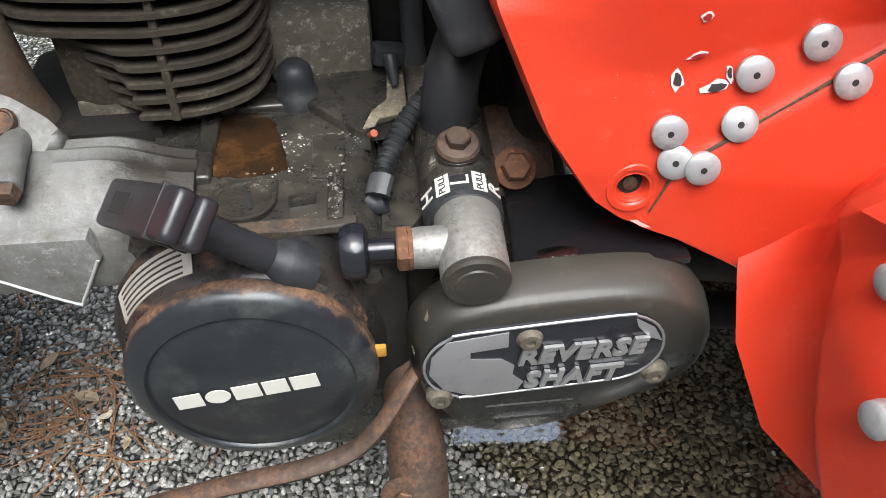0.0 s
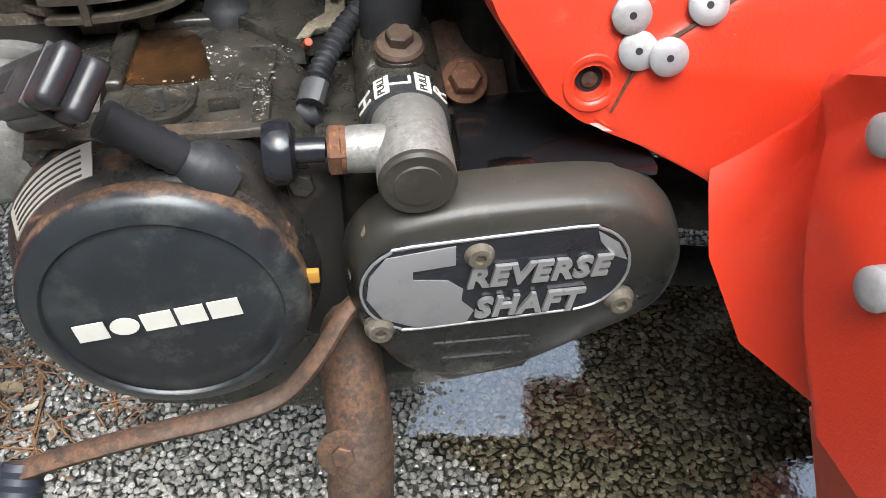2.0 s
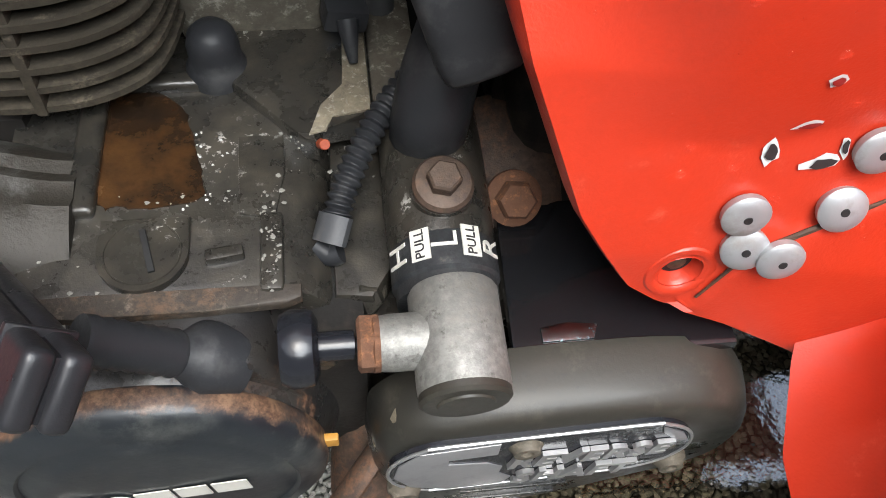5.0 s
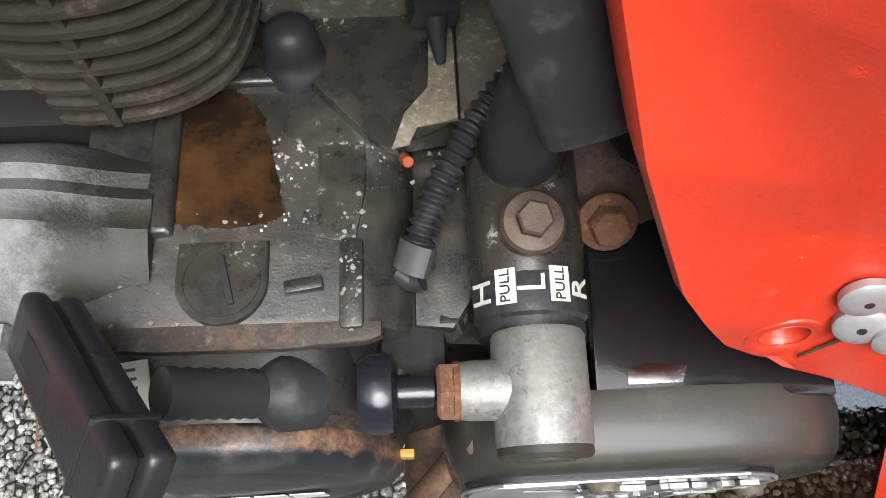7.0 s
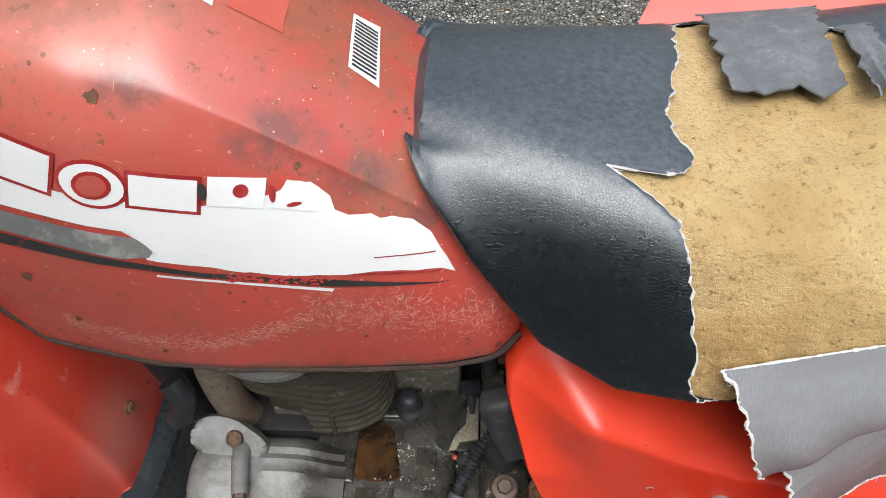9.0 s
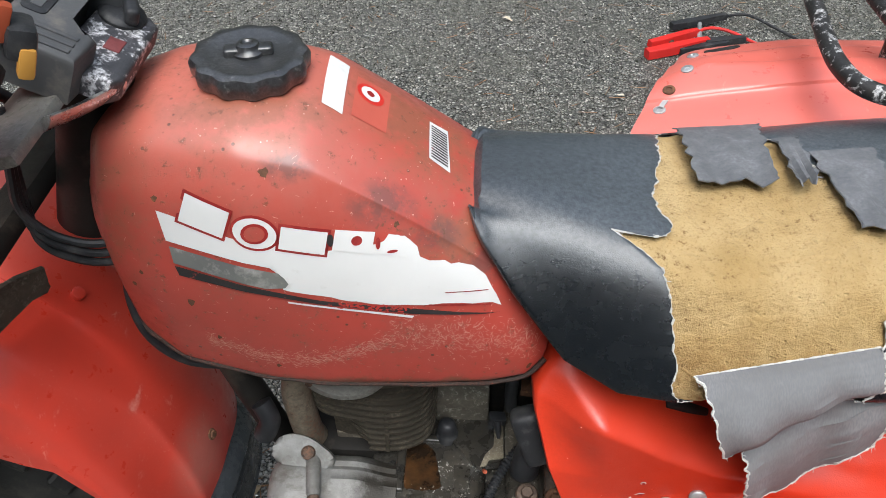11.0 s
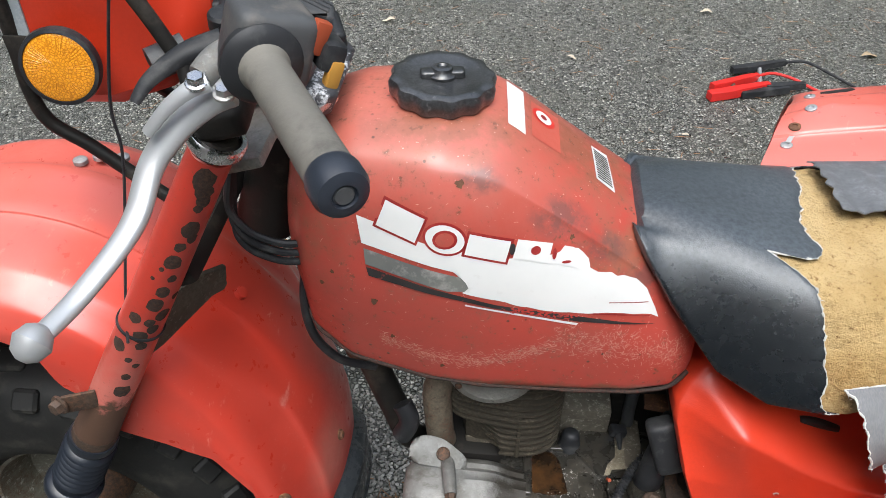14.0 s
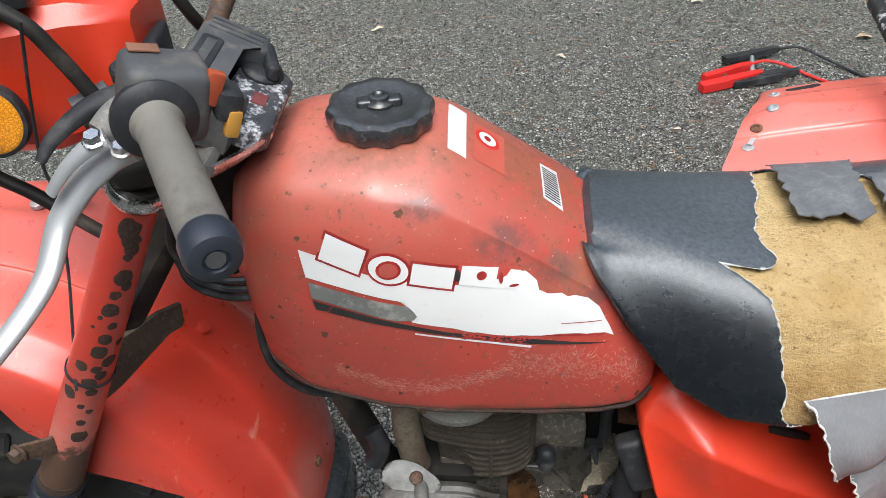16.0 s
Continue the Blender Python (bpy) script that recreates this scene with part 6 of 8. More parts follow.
def build_selector():
    """The reverse selector: black boss, lettered collar and alloy knob pointing outwards."""
    ax = V(0, -1, -0.13).normalized()
    boss = part("selector_boss", lathe(V(0.022, -0.085, 0.461), ax, [(0, 0), (0, 0.024), (0.030, 0.0245), (0.062, 0.0245), (0.070, 0.0235), (0.071, 0)], 36), CASE_BLACK, trike, "black cast selector boss")
    part("collar", lathe(V(0.022, -0.154, 0.452), ax, [(0, 0), (0, 0.0235), (0.0012, 0.0240), (0.0165, 0.0240), (0.018, 0.0225), (0.024, 0.0225), (0.0245, 0.0205), (0.0245, 0)], 40), COVER_BLACK, boss, "black lettered collar")
    # lettering wrapped round the collar
    c0 = V(0.022, -0.1625, 0.4509)
    for word, ang, size, turned in (("H", -58, 0.0165, False), ("PULL", -29, 0.0062, True), ("L", -3, 0.0165, False), ("PULL", 24, 0.0062, True), ("R", 52, 0.0165, False)):
        t = radians(ang)
        nrm = V(math.sin(t), 0, math.cos(t))
        tang = V(math.cos(t), 0, -math.sin(t))
        up = -ax
        o = c0 + nrm * 0.0242
        if turned:
            m = axes(o, up, -tang)
            tile = part("letter_tile", block(axes(o, up, -tang), (0.0145, 0.0088, 0.0006), 0.0), CREAM, boss, "cream tile")
            part("lettering", text_mesh(word, size, axes(o + nrm * 0.0006, up, -tang), 0.0002), BLACK_INK, boss, "black lettering", smooth=False)
        else:
            part("lettering", text_mesh(word, size, axes(o, up, -tang), 0.0003, 1.0, 0.95), CREAM, boss, "cream lettering", smooth=False)
    part("flange_bolt", lathe(V(0.022, -0.139, 0.480), (0, -0.25, 1), [(0, 0), (0, 0.0130), (0.004, 0.0134), (0.006, 0.0120), (0.0068, 0.0085), (0.0068, 0)], 28), RUSTY_STEEL, boss, "rusty flange washer")
    hexbolt("bolt_head", V(0.022, -0.1405, 0.4865), (0, -0.25, 1), 0.0076, 0.0065, RUSTY_STEEL, boss, 0, "rusty hexagon bolt head")
    part("bolt_boss", rod((0.022, -0.138, 0.455), (0.022, -0.139, 0.481), 0.0135, seg=28), CASE_BLACK, boss)
    knob_o = V(0.0225, -0.179, 0.4605)
    kax = V(0.0, -1, -0.10).normalized()
    kn = lathe(knob_o, kax, [(0, 0), (0, 0.0180), (0.002, 0.0192), (0.020, 0.0192), (0.044, 0.0192), (0.0455, 0.0186), (0.0455, 0)], 44)
    knob = part("selector_knob", kn, ALLOY, trike, "weathered cast alloy selector knob")
    part("knob_cap", lathe(knob_o + kax * 0.045, kax, [(0, 0), (0, 0.0188), (0.003, 0.0190), (0.0045, 0.0175), (0.0045, 0.0120), (0.0055, 0.0115), (0.0055, 0)], 40), SHAFT_COVER, knob, "dark end cap with a ring")
    part("side_arm", lathe(V(0.012, -0.2015, 0.4605), (-1, 0, 0.02), [(0, 0), (0, 0.0120), (0.018, 0.0118), (0.0225, 0.0112), (0.0225, 0)], 30), ALLOY, knob, "cast side arm")
    hexbolt("cable_nut", V(-0.0105, -0.2015, 0.4612), (-1, 0, 0.02), 0.0122, 0.0085, RUST, knob, 0.0118, "rusty cable nut")
    part("cable_ferrule", sweep([(-0.018, -0.2015, 0.4615), (-0.024, -0.2015, 0.462), (-0.034, -0.2015, 0.462)], lambda t: 0.0035 if t < 0.25 else 0.0062, 14), BADGE_BLACK, knob, "glossy black cable ferrule")
    part("cable_boot", lathe(V(-0.034, -0.2015, 0.462), (-1, 0, 0), [(0, 0), (0, 0.011), (0.002, 0.0150), (0.005, 0.0160), (0.011, 0.0160), (0.015, 0.0140), (0.015, 0)], 24), BADGE_BLACK, knob, "black rubber cable boot")


build_selector()


def build_hoses():
    def corr(t):
        return 0.0058 + 0.0010 * math.sin(t * 2 * math.pi * 22)

    pts = [(-0.025, -0.142, 0.460), (-0.021, -0.131, 0.467), (-0.013, -0.115, 0.474), (-0.003, -0.099, 0.480), (0.010, -0.082, 0.484), (0.024, -0.070, 0.492)]
    h = part("corrugated_hose", sweep(pts, corr, 14, n=40), RUBBER, trike, "black corrugated wiring hose")
    part("tape", sweep([(-0.028, -0.148, 0.456), (-0.024, -0.138, 0.463)], 0.0098, 12, flat=0.7), GREY_PLASTIC, h, "grey tape wrapped round the hose")
    part("wire_stub", sweep([(-0.034, -0.146, 0.452), (-0.028, -0.150, 0.450), (-0.023, -0.150, 0.452)], 0.0055, 10), RUBBER, h)
    # angled black relay box and boot behind the selector
    m = axes((0.023, -0.121, 0.574), (1, 0.10, 0.34), (-0.36, 0.28, 0.90))
    part("relay_box", block(m, (0.034, 0.072, 0.030), 0.010, 3), RUBBER, trike, "dusty dark grey relay box")
    part("rubber_elbow", sweep([(0.020, -0.100, 0.470), (0.020, -0.108, 0.492), (0.024, -0.102, 0.512), (0.036, -0.080, 0.530), (0.05, -0.05, 0.54)], lambda t: 0.0180 - 0.002 * t, 18), RUBBER, trike, "black rubber elbow boot")
    hexbolt("frame_nut", (0.059, -0.126, 0.452), (0, -0.7, 0.7), 0.0095, 0.012, RUST, trike, 0.0135, "rusty brown frame nut")
    part("frame_bracket", block(pose(0.066, -0.09, 0.43, 30, 0, 0), (0.045, 0.07, 0.05), 0.01), RUSTY_STEEL, trike, "rusty frame bracket")
    part("frame_rail", sweep([(0.03, 0.0, 0.64), (0.055, -0.05, 0.56), (0.075, -0.08, 0.48), (0.10, -0.09, 0.38), (0.20, -0.09, 0.27), (0.42, -0.09, 0.25)], 0.016, 14), DARK, trike, "black frame rail")
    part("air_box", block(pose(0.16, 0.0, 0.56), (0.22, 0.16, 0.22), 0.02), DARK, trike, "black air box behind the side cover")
    part("carb_pipe", rod((-0.05, 0.0, 0.565), (0.06, 0.0, 0.575), 0.03, seg=24), DARK, trike, "black intake rubber")


build_hoses()


def build_cylinder():
    """Finned barrel: plates stacked up the barrel, the lower ones cut short at the front."""
    core = part("cylinder", block(pose(-0.165, 0.005, 0.552), (0.115, 0.135, 0.17), 0.02), FIN_METAL, trike, "oily finned engine cylinder")

    def plate(xl):
        """The outline of a fin whose front edge stands at xl."""
        ctrl = [(xl, 0.0), (xl + 0.003, -0.036), (xl + 0.014, -0.062), (xl + 0.034, -0.076), (-0.172, -0.0845), (-0.148, -0.0855), (-0.122, -0.080), (-0.101, -0.064), (-0.092, -0.036), (-0.090, 0.0), (-0.090, 0.060), (-0.110, 0.090), (xl + 0.05, 0.095), (xl + 0.01, 0.075)]
        return [(p.x, p.y) for p in spline([(x, y, 0) for x, y in ctrl + ctrl[:1]], 4)[:-1]]

    rnd = random.Random(14)
    for i in range(13):
        z = 0.4795 + i * 0.0113
        xl = -0.203 - 0.0045 * i if i < 5 else -0.252 - 0.0012 * (i - 5)
        fin = slab(plate(xl + rnd.uniform(-0.0008, 0.0008)), pose(0, 0, z + rnd.uniform(-0.0004, 0.0004)), 0.0036, 0.0014)
        part("fin", fin, FIN_METAL, core)
    part("fin_rib", block(pose(-0.149, -0.0790, 0.520, -3, 0, 0), (0.0055, 0.0115, 0.084), 0.002), FIN_METAL, core)
    part("cylinder_head", block(pose(-0.172, 0, 0.655), (0.165, 0.17, 0.05), 0.015), DARK, core, "black cylinder head")
    cover = part("head_cover", lathe((-0.190, -0.086, 0.657), (0, -1, 0.1), [(0, 0), (0, 0.055), (0.010, 0.055), (0.015, 0.052), (0.017, 0.044), (0.016, 0.042), (0.016, 0)], 48), ALLOY, core, "round pale alloy head cover")
    part("cover_screw", lathe((-0.228, -0.104, 0.632), (0, -1, 0.1), [(0, 0), (0, 0.0045), (0.002, 0.0042), (0.003, 0.002), (0.003, 0)], 14), RUSTY_STEEL, cover, "rusty cover screw")
    # Added dark block: closes a gap to the ground and reads as black recess.
    part("recess_filler", block(pose(-0.215, -0.02, 0.445), (0.110, 0.120, 0.05), 0.012), DARK, core, "added dark block filling the recess under the barrel")
    part("barrel_base", block(pose(-0.168, 0.005, 0.468), (0.10, 0.13, 0.026), 0.005), BRONZE_DIRT, core, "dirty barrel base")
    return core


cylinder = build_cylinder()


def starter_mat():
    """Chalky cast alloy with black oily grime towards the crankcase."""
    n = Nodes("grimy_cast_alloy")
    slow, mid, fine = n.noise(14, 7, 0.7), n.noise(90, 7, 0.7), n.noise(500, 3)
    col = n.mix(n.ramp(slow, 0.36, 0.64), (0.20, 0.20, 0.193), (0.105, 0.101, 0.088))
    col = n.mix(n.ramp(mid, 0.52, 0.66, 0.0, 0.8), col, (0.24, 0.24, 0.232))
    col = n.mix(n.ramp(n.noise(38, 7, 0.7, (0.5, 1.0, 1.0)), 0.52, 0.66, 0.0, 0.75), col, (0.075, 0.067, 0.053))
    grime = n.math("ADD", n.ramp(n.axis(0), -0.205, -0.140, 0.0, 0.40), n.math("MULTIPLY", n.noise(45, 8, 0.75), 0.75))
    col = n.mix(n.ramp(grime, 0.44, 0.66), col, (0.032, 0.028, 0.022))
    n.set("Base Color", col).set("Roughness", n.ramp(slow, 0.3, 0.7, 0.45, 0.7)).set("Metallic", 0.25)
    n.bump(n.math("ADD", mid, n.math("MULTIPLY", fine, 0.6)), 0.6, 0.001)
    return n.m


STARTER_ALLOY = starter_mat()


def build_starter():
    """Cast alloy starter nose with its lug, screw pillar and flat lower plate, ahead of the crankcase."""
    skin = [(-0.080, 0.458), (-0.088, 0.470), (-0.097, 0.4780), (-0.1035, 0.4818), (-0.110, 0.4804), (-0.117, 0.4842), (-0.124, 0.4824), (-0.131, 0.4853), (-0.139, 0.4828), (-0.150, 0.4775), (-0.164, 0.4660), (-0.1735, 0.4520), (-0.1770, 0.4370), (-0.1730, 0.4240), (-0.150, 0.4180), (-0.080, 0.4180)]
    flat = [(a, b) for a, b in skin]
    for k in range(2, 9):
        flat[k] = (skin[k][0], 0.4790 + 0.0050 * math.sin(math.pi * (k - 2) / 6))
    rows = []
    for x in np.linspace(-0.292, -0.135, 44):
        k = math.sqrt(max(0.0, 1 - max(0.0, (-0.262 - x) / 0.0305) ** 2)) * 0.55 + 0.45
        ridge = soft(x, -0.228, -0.215)
        sag = 0.014 * soft(x, -0.19, -0.135)
        row = []
        for (a, b), (c, d) in zip(skin, flat):
            y, z = c + (a - c) * ridge, d + (b - d) * ridge * 1.0
            row.append((x, -0.130 + (y + 0.130) * k, 0.450 + (z - 0.450) * k - sag))
        rows.append(row)
    st = part("starter_housing", loft(rows), STARTER_ALLOY, trike, "dirty grey cast alloy starter housing")
    lug = spline([(x, y, 0) for x, y in ((-0.038, -0.004), (-0.034, 0.012), (-0.018, 0.020), (0.004, 0.019), (0.022, 0.011), (0.034, 0.004), (0.040, -0.004), (0.036, -0.013), (0.015, -0.015), (-0.012, -0.017), (-0.030, -0.016), (-0.038, -0.004))], 4)[:-1]
    part("clamp", slab([(p.x, p.y) for p in lug], axes((-0.252, -0.094, 0.484), (1, -0.06, -0.12), (0.05, 0.78, 0.62)), 0.016, 0.006, 3), STARTER_ALLOY, st, "cast clamp lug")
    part("bolt_hole", lathe((-0.2440, -0.1055, 0.4990), (0.05, -0.62, 0.78), [(0.000, 0), (0.0005, 0.0060), (0.0022, 0.0066), (0.0022, 0.0078), (-0.001, 0.0090)], 18), RUSTY_STEEL, st, "rusty bolt hole")
    part("clamp_screw", sweep([(-0.238, -0.108, 0.486), (-0.236, -0.122, 0.490), (-0.232, -0.145, 0.490), (-0.230, -0.158, 0.488)], lambda t: 0.0095 - 0.0015 * t, 16), STARTER_ALLOY, st, "cast screw pillar")
    hexbolt("screw_head", (-0.2298, -0.157, 0.4882), (-0.02, -0.96, -0.25), 0.0072, 0.007, RUSTY_STEEL, st, 0, "rusty screw head")
    plate = [(-0.284, 0.468), (-0.268, 0.452), (-0.245, 0.437), (-0.211, 0.415), (-0.204, 0.418), (-0.186, 0.450), (-0.190, 0.466)]
    br = part("alloy_bracket", slab(plate, axes((0, -0.168, 0), (1, 0, 0), (0, 0, 1)), 0.0105, 0.002), ALLOY_DIRTY, st, "flat grey alloy plate")
    part("plate_rim", sweep([(-0.266, -0.1785, 0.4535), (-0.245, -0.1785, 0.4390), (-0.2105, -0.1785, 0.4170), (-0.2050, -0.1785, 0.4200), (-0.1880, -0.1785, 0.4500)], 0.0011, 6, n=3), BARE_ALLOY, br, "pale worn rim")
    hexbolt("bracket_bolt", (-0.270, -0.160, 0.456), (-0.3, -1, 0), 0.0075, 0.009, RUST, st, 0.0095, "rusty bolt")
    return st


build_starter()


def build_pipes():
    part("exhaust_pipe", sweep([(-0.205, -0.03, 0.622), (-0.240, -0.050, 0.612), (-0.256, -0.064, 0.580), (-0.254, -0.068, 0.53), (-0.250, -0.062, 0.48), (-0.24, -0.045, 0.44), (-0.20, -0.03, 0.425), (-0.10, -0.02, 0.42)], 0.0185, 18), PIPE_STEEL, trike, "rust-brown exhaust pipe")
    dt = part("down_tube", sweep([(-0.410, 0.0, 0.800), (-0.378, -0.012, 0.66), (-0.345, -0.025, 0.575), (-0.316, -0.035, 0.50), (-0.292, -0.035, 0.44), (-0.24, -0.02, 0.415), (-0.10, -0.01, 0.41)], 0.019, 18), DARK, trike, "black frame down tube, paint flaking")
    part("tube_clamp", lathe((-0.360, -0.022, 0.605), (0.35, -0.14, -0.9), [(0, 0.020), (0, 0.0225), (0.010, 0.0225), (0.010, 0.020)], 24), RUSTY_STEEL, dt, "rusty clamp band")
    part("hose_end", sweep([(-0.300, -0.075, 0.555), (-0.290, -0.085, 0.535), (-0.300, -0.09, 0.51)], 0.013, 14), RUBBER, dt, "black rubber hose end")
    part("overflow_hose", sweep([(-0.40, -0.075, 0.80), (-0.408, -0.085, 0.74), (-0.402, -0.085, 0.68), (-0.375, -0.075, 0.63), (-0.335, -0.06, 0.605)], 0.0055, 10), RUBBER, trike, "thin black hose below the tank")
    part("head_stay", sweep([(-0.33, -0.02, 0.64), (-0.27, -0.03, 0.655), (-0.22, -0.05, 0.65)], 0.012, 12), DARK, trike, "black frame stay under the tank")


build_pipes()


def build_shift_lever():
    pts = [(-0.004, -0.205, 0.372), (-0.018, -0.222, 0.370), (-0.036, -0.236, 0.350), (-0.056, -0.242, 0.332), (-0.085, -0.246, 0.324), (-0.13, -0.248, 0.317), (-0.17, -0.250, 0.309), (-0.205, -0.252, 0.300)]
    bm = sweep(pts, 0.0075, 12, n=8, flat=0.62)
    lev = part("shift_lever", bm, RUSTY_STEEL, trike, "rusty bent gear shift lever")
    o, ax = V(-0.200, -0.246, 0.300), V(-0.18, -0.75, -0.62).normalized()
    prof = [(0, 0), (0, 0.0110)]
    for i in range(5):
        prof += [(0.004 + i * 0.007, 0.0125), (0.0075 + i * 0.007, 0.0110)]
    prof += [(0.040, 0.0125), (0.058, 0.0125), (0.060, 0.0110), (0.060, 0)]
    part("lever_rubber", lathe(o, ax, prof, 20), BLUE_GREY_RUBBER, lev, "ribbed blue-black rubber foot pad")
    part("lever_tip", rod(o + ax * 0.058, o + ax * 0.072, 0.0095, seg=14), RUSTY_STEEL, lev, "rusty lever tip")
    peg = part("foot_peg_arm", sweep([(-0.014, -0.175, 0.350), (-0.018, -0.205, 0.315), (-0.016, -0.225, 0.285), (-0.018, -0.245, 0.25), (-0.022, -0.258, 0.20), (-0.024, -0.262, 0.15), (-0.024, -0.255, 0.11)], lambda t: 0.0175 + 0.003 * math.sin(t * 3), 16), RUSTY_STEEL, trike, "rusty brown foot peg arm")
    hexbolt("pivot_bolt", (-0.026, -0.246, 0.279), (-0.15, -0.9, 0.35), 0.0075, 0.006, RUSTY_STEEL, peg, 0.0165, "rusty pivot bolt with a round head")
    part("peg_bracket", block(pose(0.005, -0.16, 0.30, 10, 0, 0), (0.075, 0.06, 0.05), 0.012), DARK, peg, "dark mounting bracket")
    part("orange_tag", block(pose(-0.0335, -0.214, 0.392), (0.008, 0.004, 0.008), 0.001), YELLOW, engine, "small orange mark")
    hexbolt("case_bolt", (-0.034, -0.188, 0.437), (0, -1, 0), 0.0072, 0.009, CASE_BLACK, engine, 0.0088, "black case bolt")
    part("case_side", block(pose(-0.028, -0.170, 0.385), (0.030, 0.05, 0.12), 0.008), DARK, engine, "dark side of the case")


build_shift_lever()

# ---- front end
AXLE = V(-0.775, 0.0, 0.295)


def fork_at(z, y=-0.195):
    return V(-0.436 - 0.512 * (1.005 - z), y, z)


def build_wheel():
    wheel = new("front_wheel")
    wheel.parent = trike
    R, W = 0.292, 0.135
    prof = [(-W * 0.72, 0.130), (-W * 0.95, 0.160), (-W, 0.205), (-W * 0.96, 0.245), (-W * 0.80, 0.275), (-W * 0.4, 0.288), (0, R), (W * 0.4, 0.288), (W * 0.80, 0.275), (W * 0.96, 0.245), (W, 0.205), (W * 0.95, 0.160), (W * 0.72, 0.130)]
    sm = spline([(a, r, 0) for a, r in prof], 4)
    tyre = part("tyre", lathe(AXLE, (0, 1, 0), [(p.x, p.y) for p in sm], 96), TYRE, wheel, "chunky black balloon tyre")
    shapes = {}
    for ring, (a, r, size, n) in enumerate(((-W * 0.90, 0.262, (0.034, 0.030, 0.018), 26), (-W * 0.55, 0.284, (0.042, 0.034, 0.018), 26), (0.0, 0.292, (0.040, 0.040, 0.018), 26), (W * 0.55, 0.284, (0.042, 0.034, 0.018), 26), (W * 0.90, 0.262, (0.034, 0.030, 0.018), 26))):
        bm = block(pose(0, 0, 0), size, 0.004, 1)
        me = bpy.data.meshes.new("tread_knob")
        bm.to_mesh(me)
        bm.free()
        me.materials.append(TYRE)
        for i in range(n):
            t = 2 * math.pi * (i + 0.5 * (ring % 2)) / n
            ob = new("tread_knob", me)
            ob.parent = tyre
            tilt = math.copysign(48, a) if abs(a) > W * 0.8 else math.copysign(16, a) if a else 0
            ob.matrix_local = Matrix.Translation(AXLE) @ Matrix.Rotation(t, 4, "Y") @ Matrix.Translation((0, a, r)) @ Matrix.Rotation(radians(-tilt), 4, "X")
    rim = [(-W * 0.72, 0.138), (-W * 0.76, 0.140), (-W * 0.74, 0.128), (-W * 0.55, 0.118), (-W * 0.30, 0.112), (-W * 0.22, 0.085), (-W * 0.25, 0.05), (-W * 0.25, 0.0)]
    part("rim", lathe(AXLE, (0, 1, 0), rim, 64), two_stage("rim_paint", (0.20, 0.19, 0.15), (0.10, 0.065, 0.04), 16.0, (0.45, 0.58), (0.36, 0.35, 0.31), (0.62, 0.72), 0.4, 0.3), wheel, "grimy steel rim, rusting")
    part("hub", lathe(AXLE + V(0, -0.04, 0), (0, -1, 0), [(0, 0), (0, 0.055), (0.03, 0.052), (0.05, 0.035), (0.11, 0.030), (0.11, 0)], 32), RUSTY_STEEL, wheel, "rusty hub")
    return wheel


build_wheel()


def build_rear_axle():
    """Rear axle with its two balloon wheels, carried by the swing arm."""
    c = V(0.62, 0.0, 0.286)
    part("swing_arm", sweep([(0.10, -0.085, 0.36), (0.20, -0.090, 0.335), (0.42, -0.10, 0.30), (0.60, -0.105, 0.288)], 0.024, 14, flat=1.4), DARK, trike, "black swing arm")
    part("swing_arm", sweep([(0.10, 0.085, 0.36), (0.20, 0.090, 0.335), (0.42, 0.10, 0.30), (0.60, 0.105, 0.288)], 0.024, 14, flat=1.4), DARK, trike, "black swing arm")
    part("axle", rod(c + V(0, -0.36, 0), c + V(0, 0.36, 0), 0.022, seg=20), RUSTY_STEEL, trike, "rusty rear axle")
    part("exhaust_silencer", sweep([(-0.05, 0.12, 0.40), (0.10, 0.15, 0.39), (0.25, 0.155, 0.42), (0.55, 0.155, 0.46)], lambda t: 0.022 + 0.030 * soft(t, 0.35, 0.55), 18), DARK, trike, "black exhaust silencer")
    part("skid_plate", block(pose(0.06, 0.0, 0.232), (0.34, 0.20, 0.006), 0.002), DARK, trike, "black skid plate")
    for s in (-1, 1):
        wheel = new("rear_wheel")
        wheel.parent = trike
        o, W = c + V(0, s * 0.365, 0), 0.120
        prof = [(-W * 0.72, 0.115), (-W * 0.95, 0.150), (-W, 0.200), (-W * 0.94, 0.245), (-W * 0.78, 0.270), (-W * 0.4, 0.281), (0, 0.284), (W * 0.4, 0.281), (W * 0.78, 0.270), (W * 0.94, 0.245), (W, 0.200), (W * 0.95, 0.150), (W * 0.72, 0.115)]
        tyre = part("tyre", lathe(o, (0, 1, 0), [(p.x, p.y) for p in spline([(a, r, 0) for a, r in prof], 3)], 64), TYRE, wheel, "chunky black balloon tyre")
        part("rim", lathe(o, (0, 1, 0), [(-W * 0.72, 0.120), (-W * 0.5, 0.105), (-W * 0.2, 0.09), (0, 0.03), (W * 0.2, 0.09), (W * 0.5, 0.105), (W * 0.72, 0.120)], 40), RUSTY_STEEL, wheel, "grimy steel rim")
        bm = block(pose(0, 0, 0), (0.036, 0.070, 0.016), 0.004, 1)
        me = bpy.data.meshes.new("tread_knob")
        bm.to_mesh(me)
        bm.free()
        me.materials.append(TYRE)
        for i in range(24):
            for a in (-0.055, 0.055):
                ob = new("tread_knob", me)
                ob.parent = tyre
                ob.matrix_local = Matrix.Translation(o) @ Matrix.Rotation(2 * math.pi * (i + (0.5 if a > 0 else 0)) / 24, 4, "Y") @ Matrix.Translation((0, a, 0.282))


build_rear_axle()


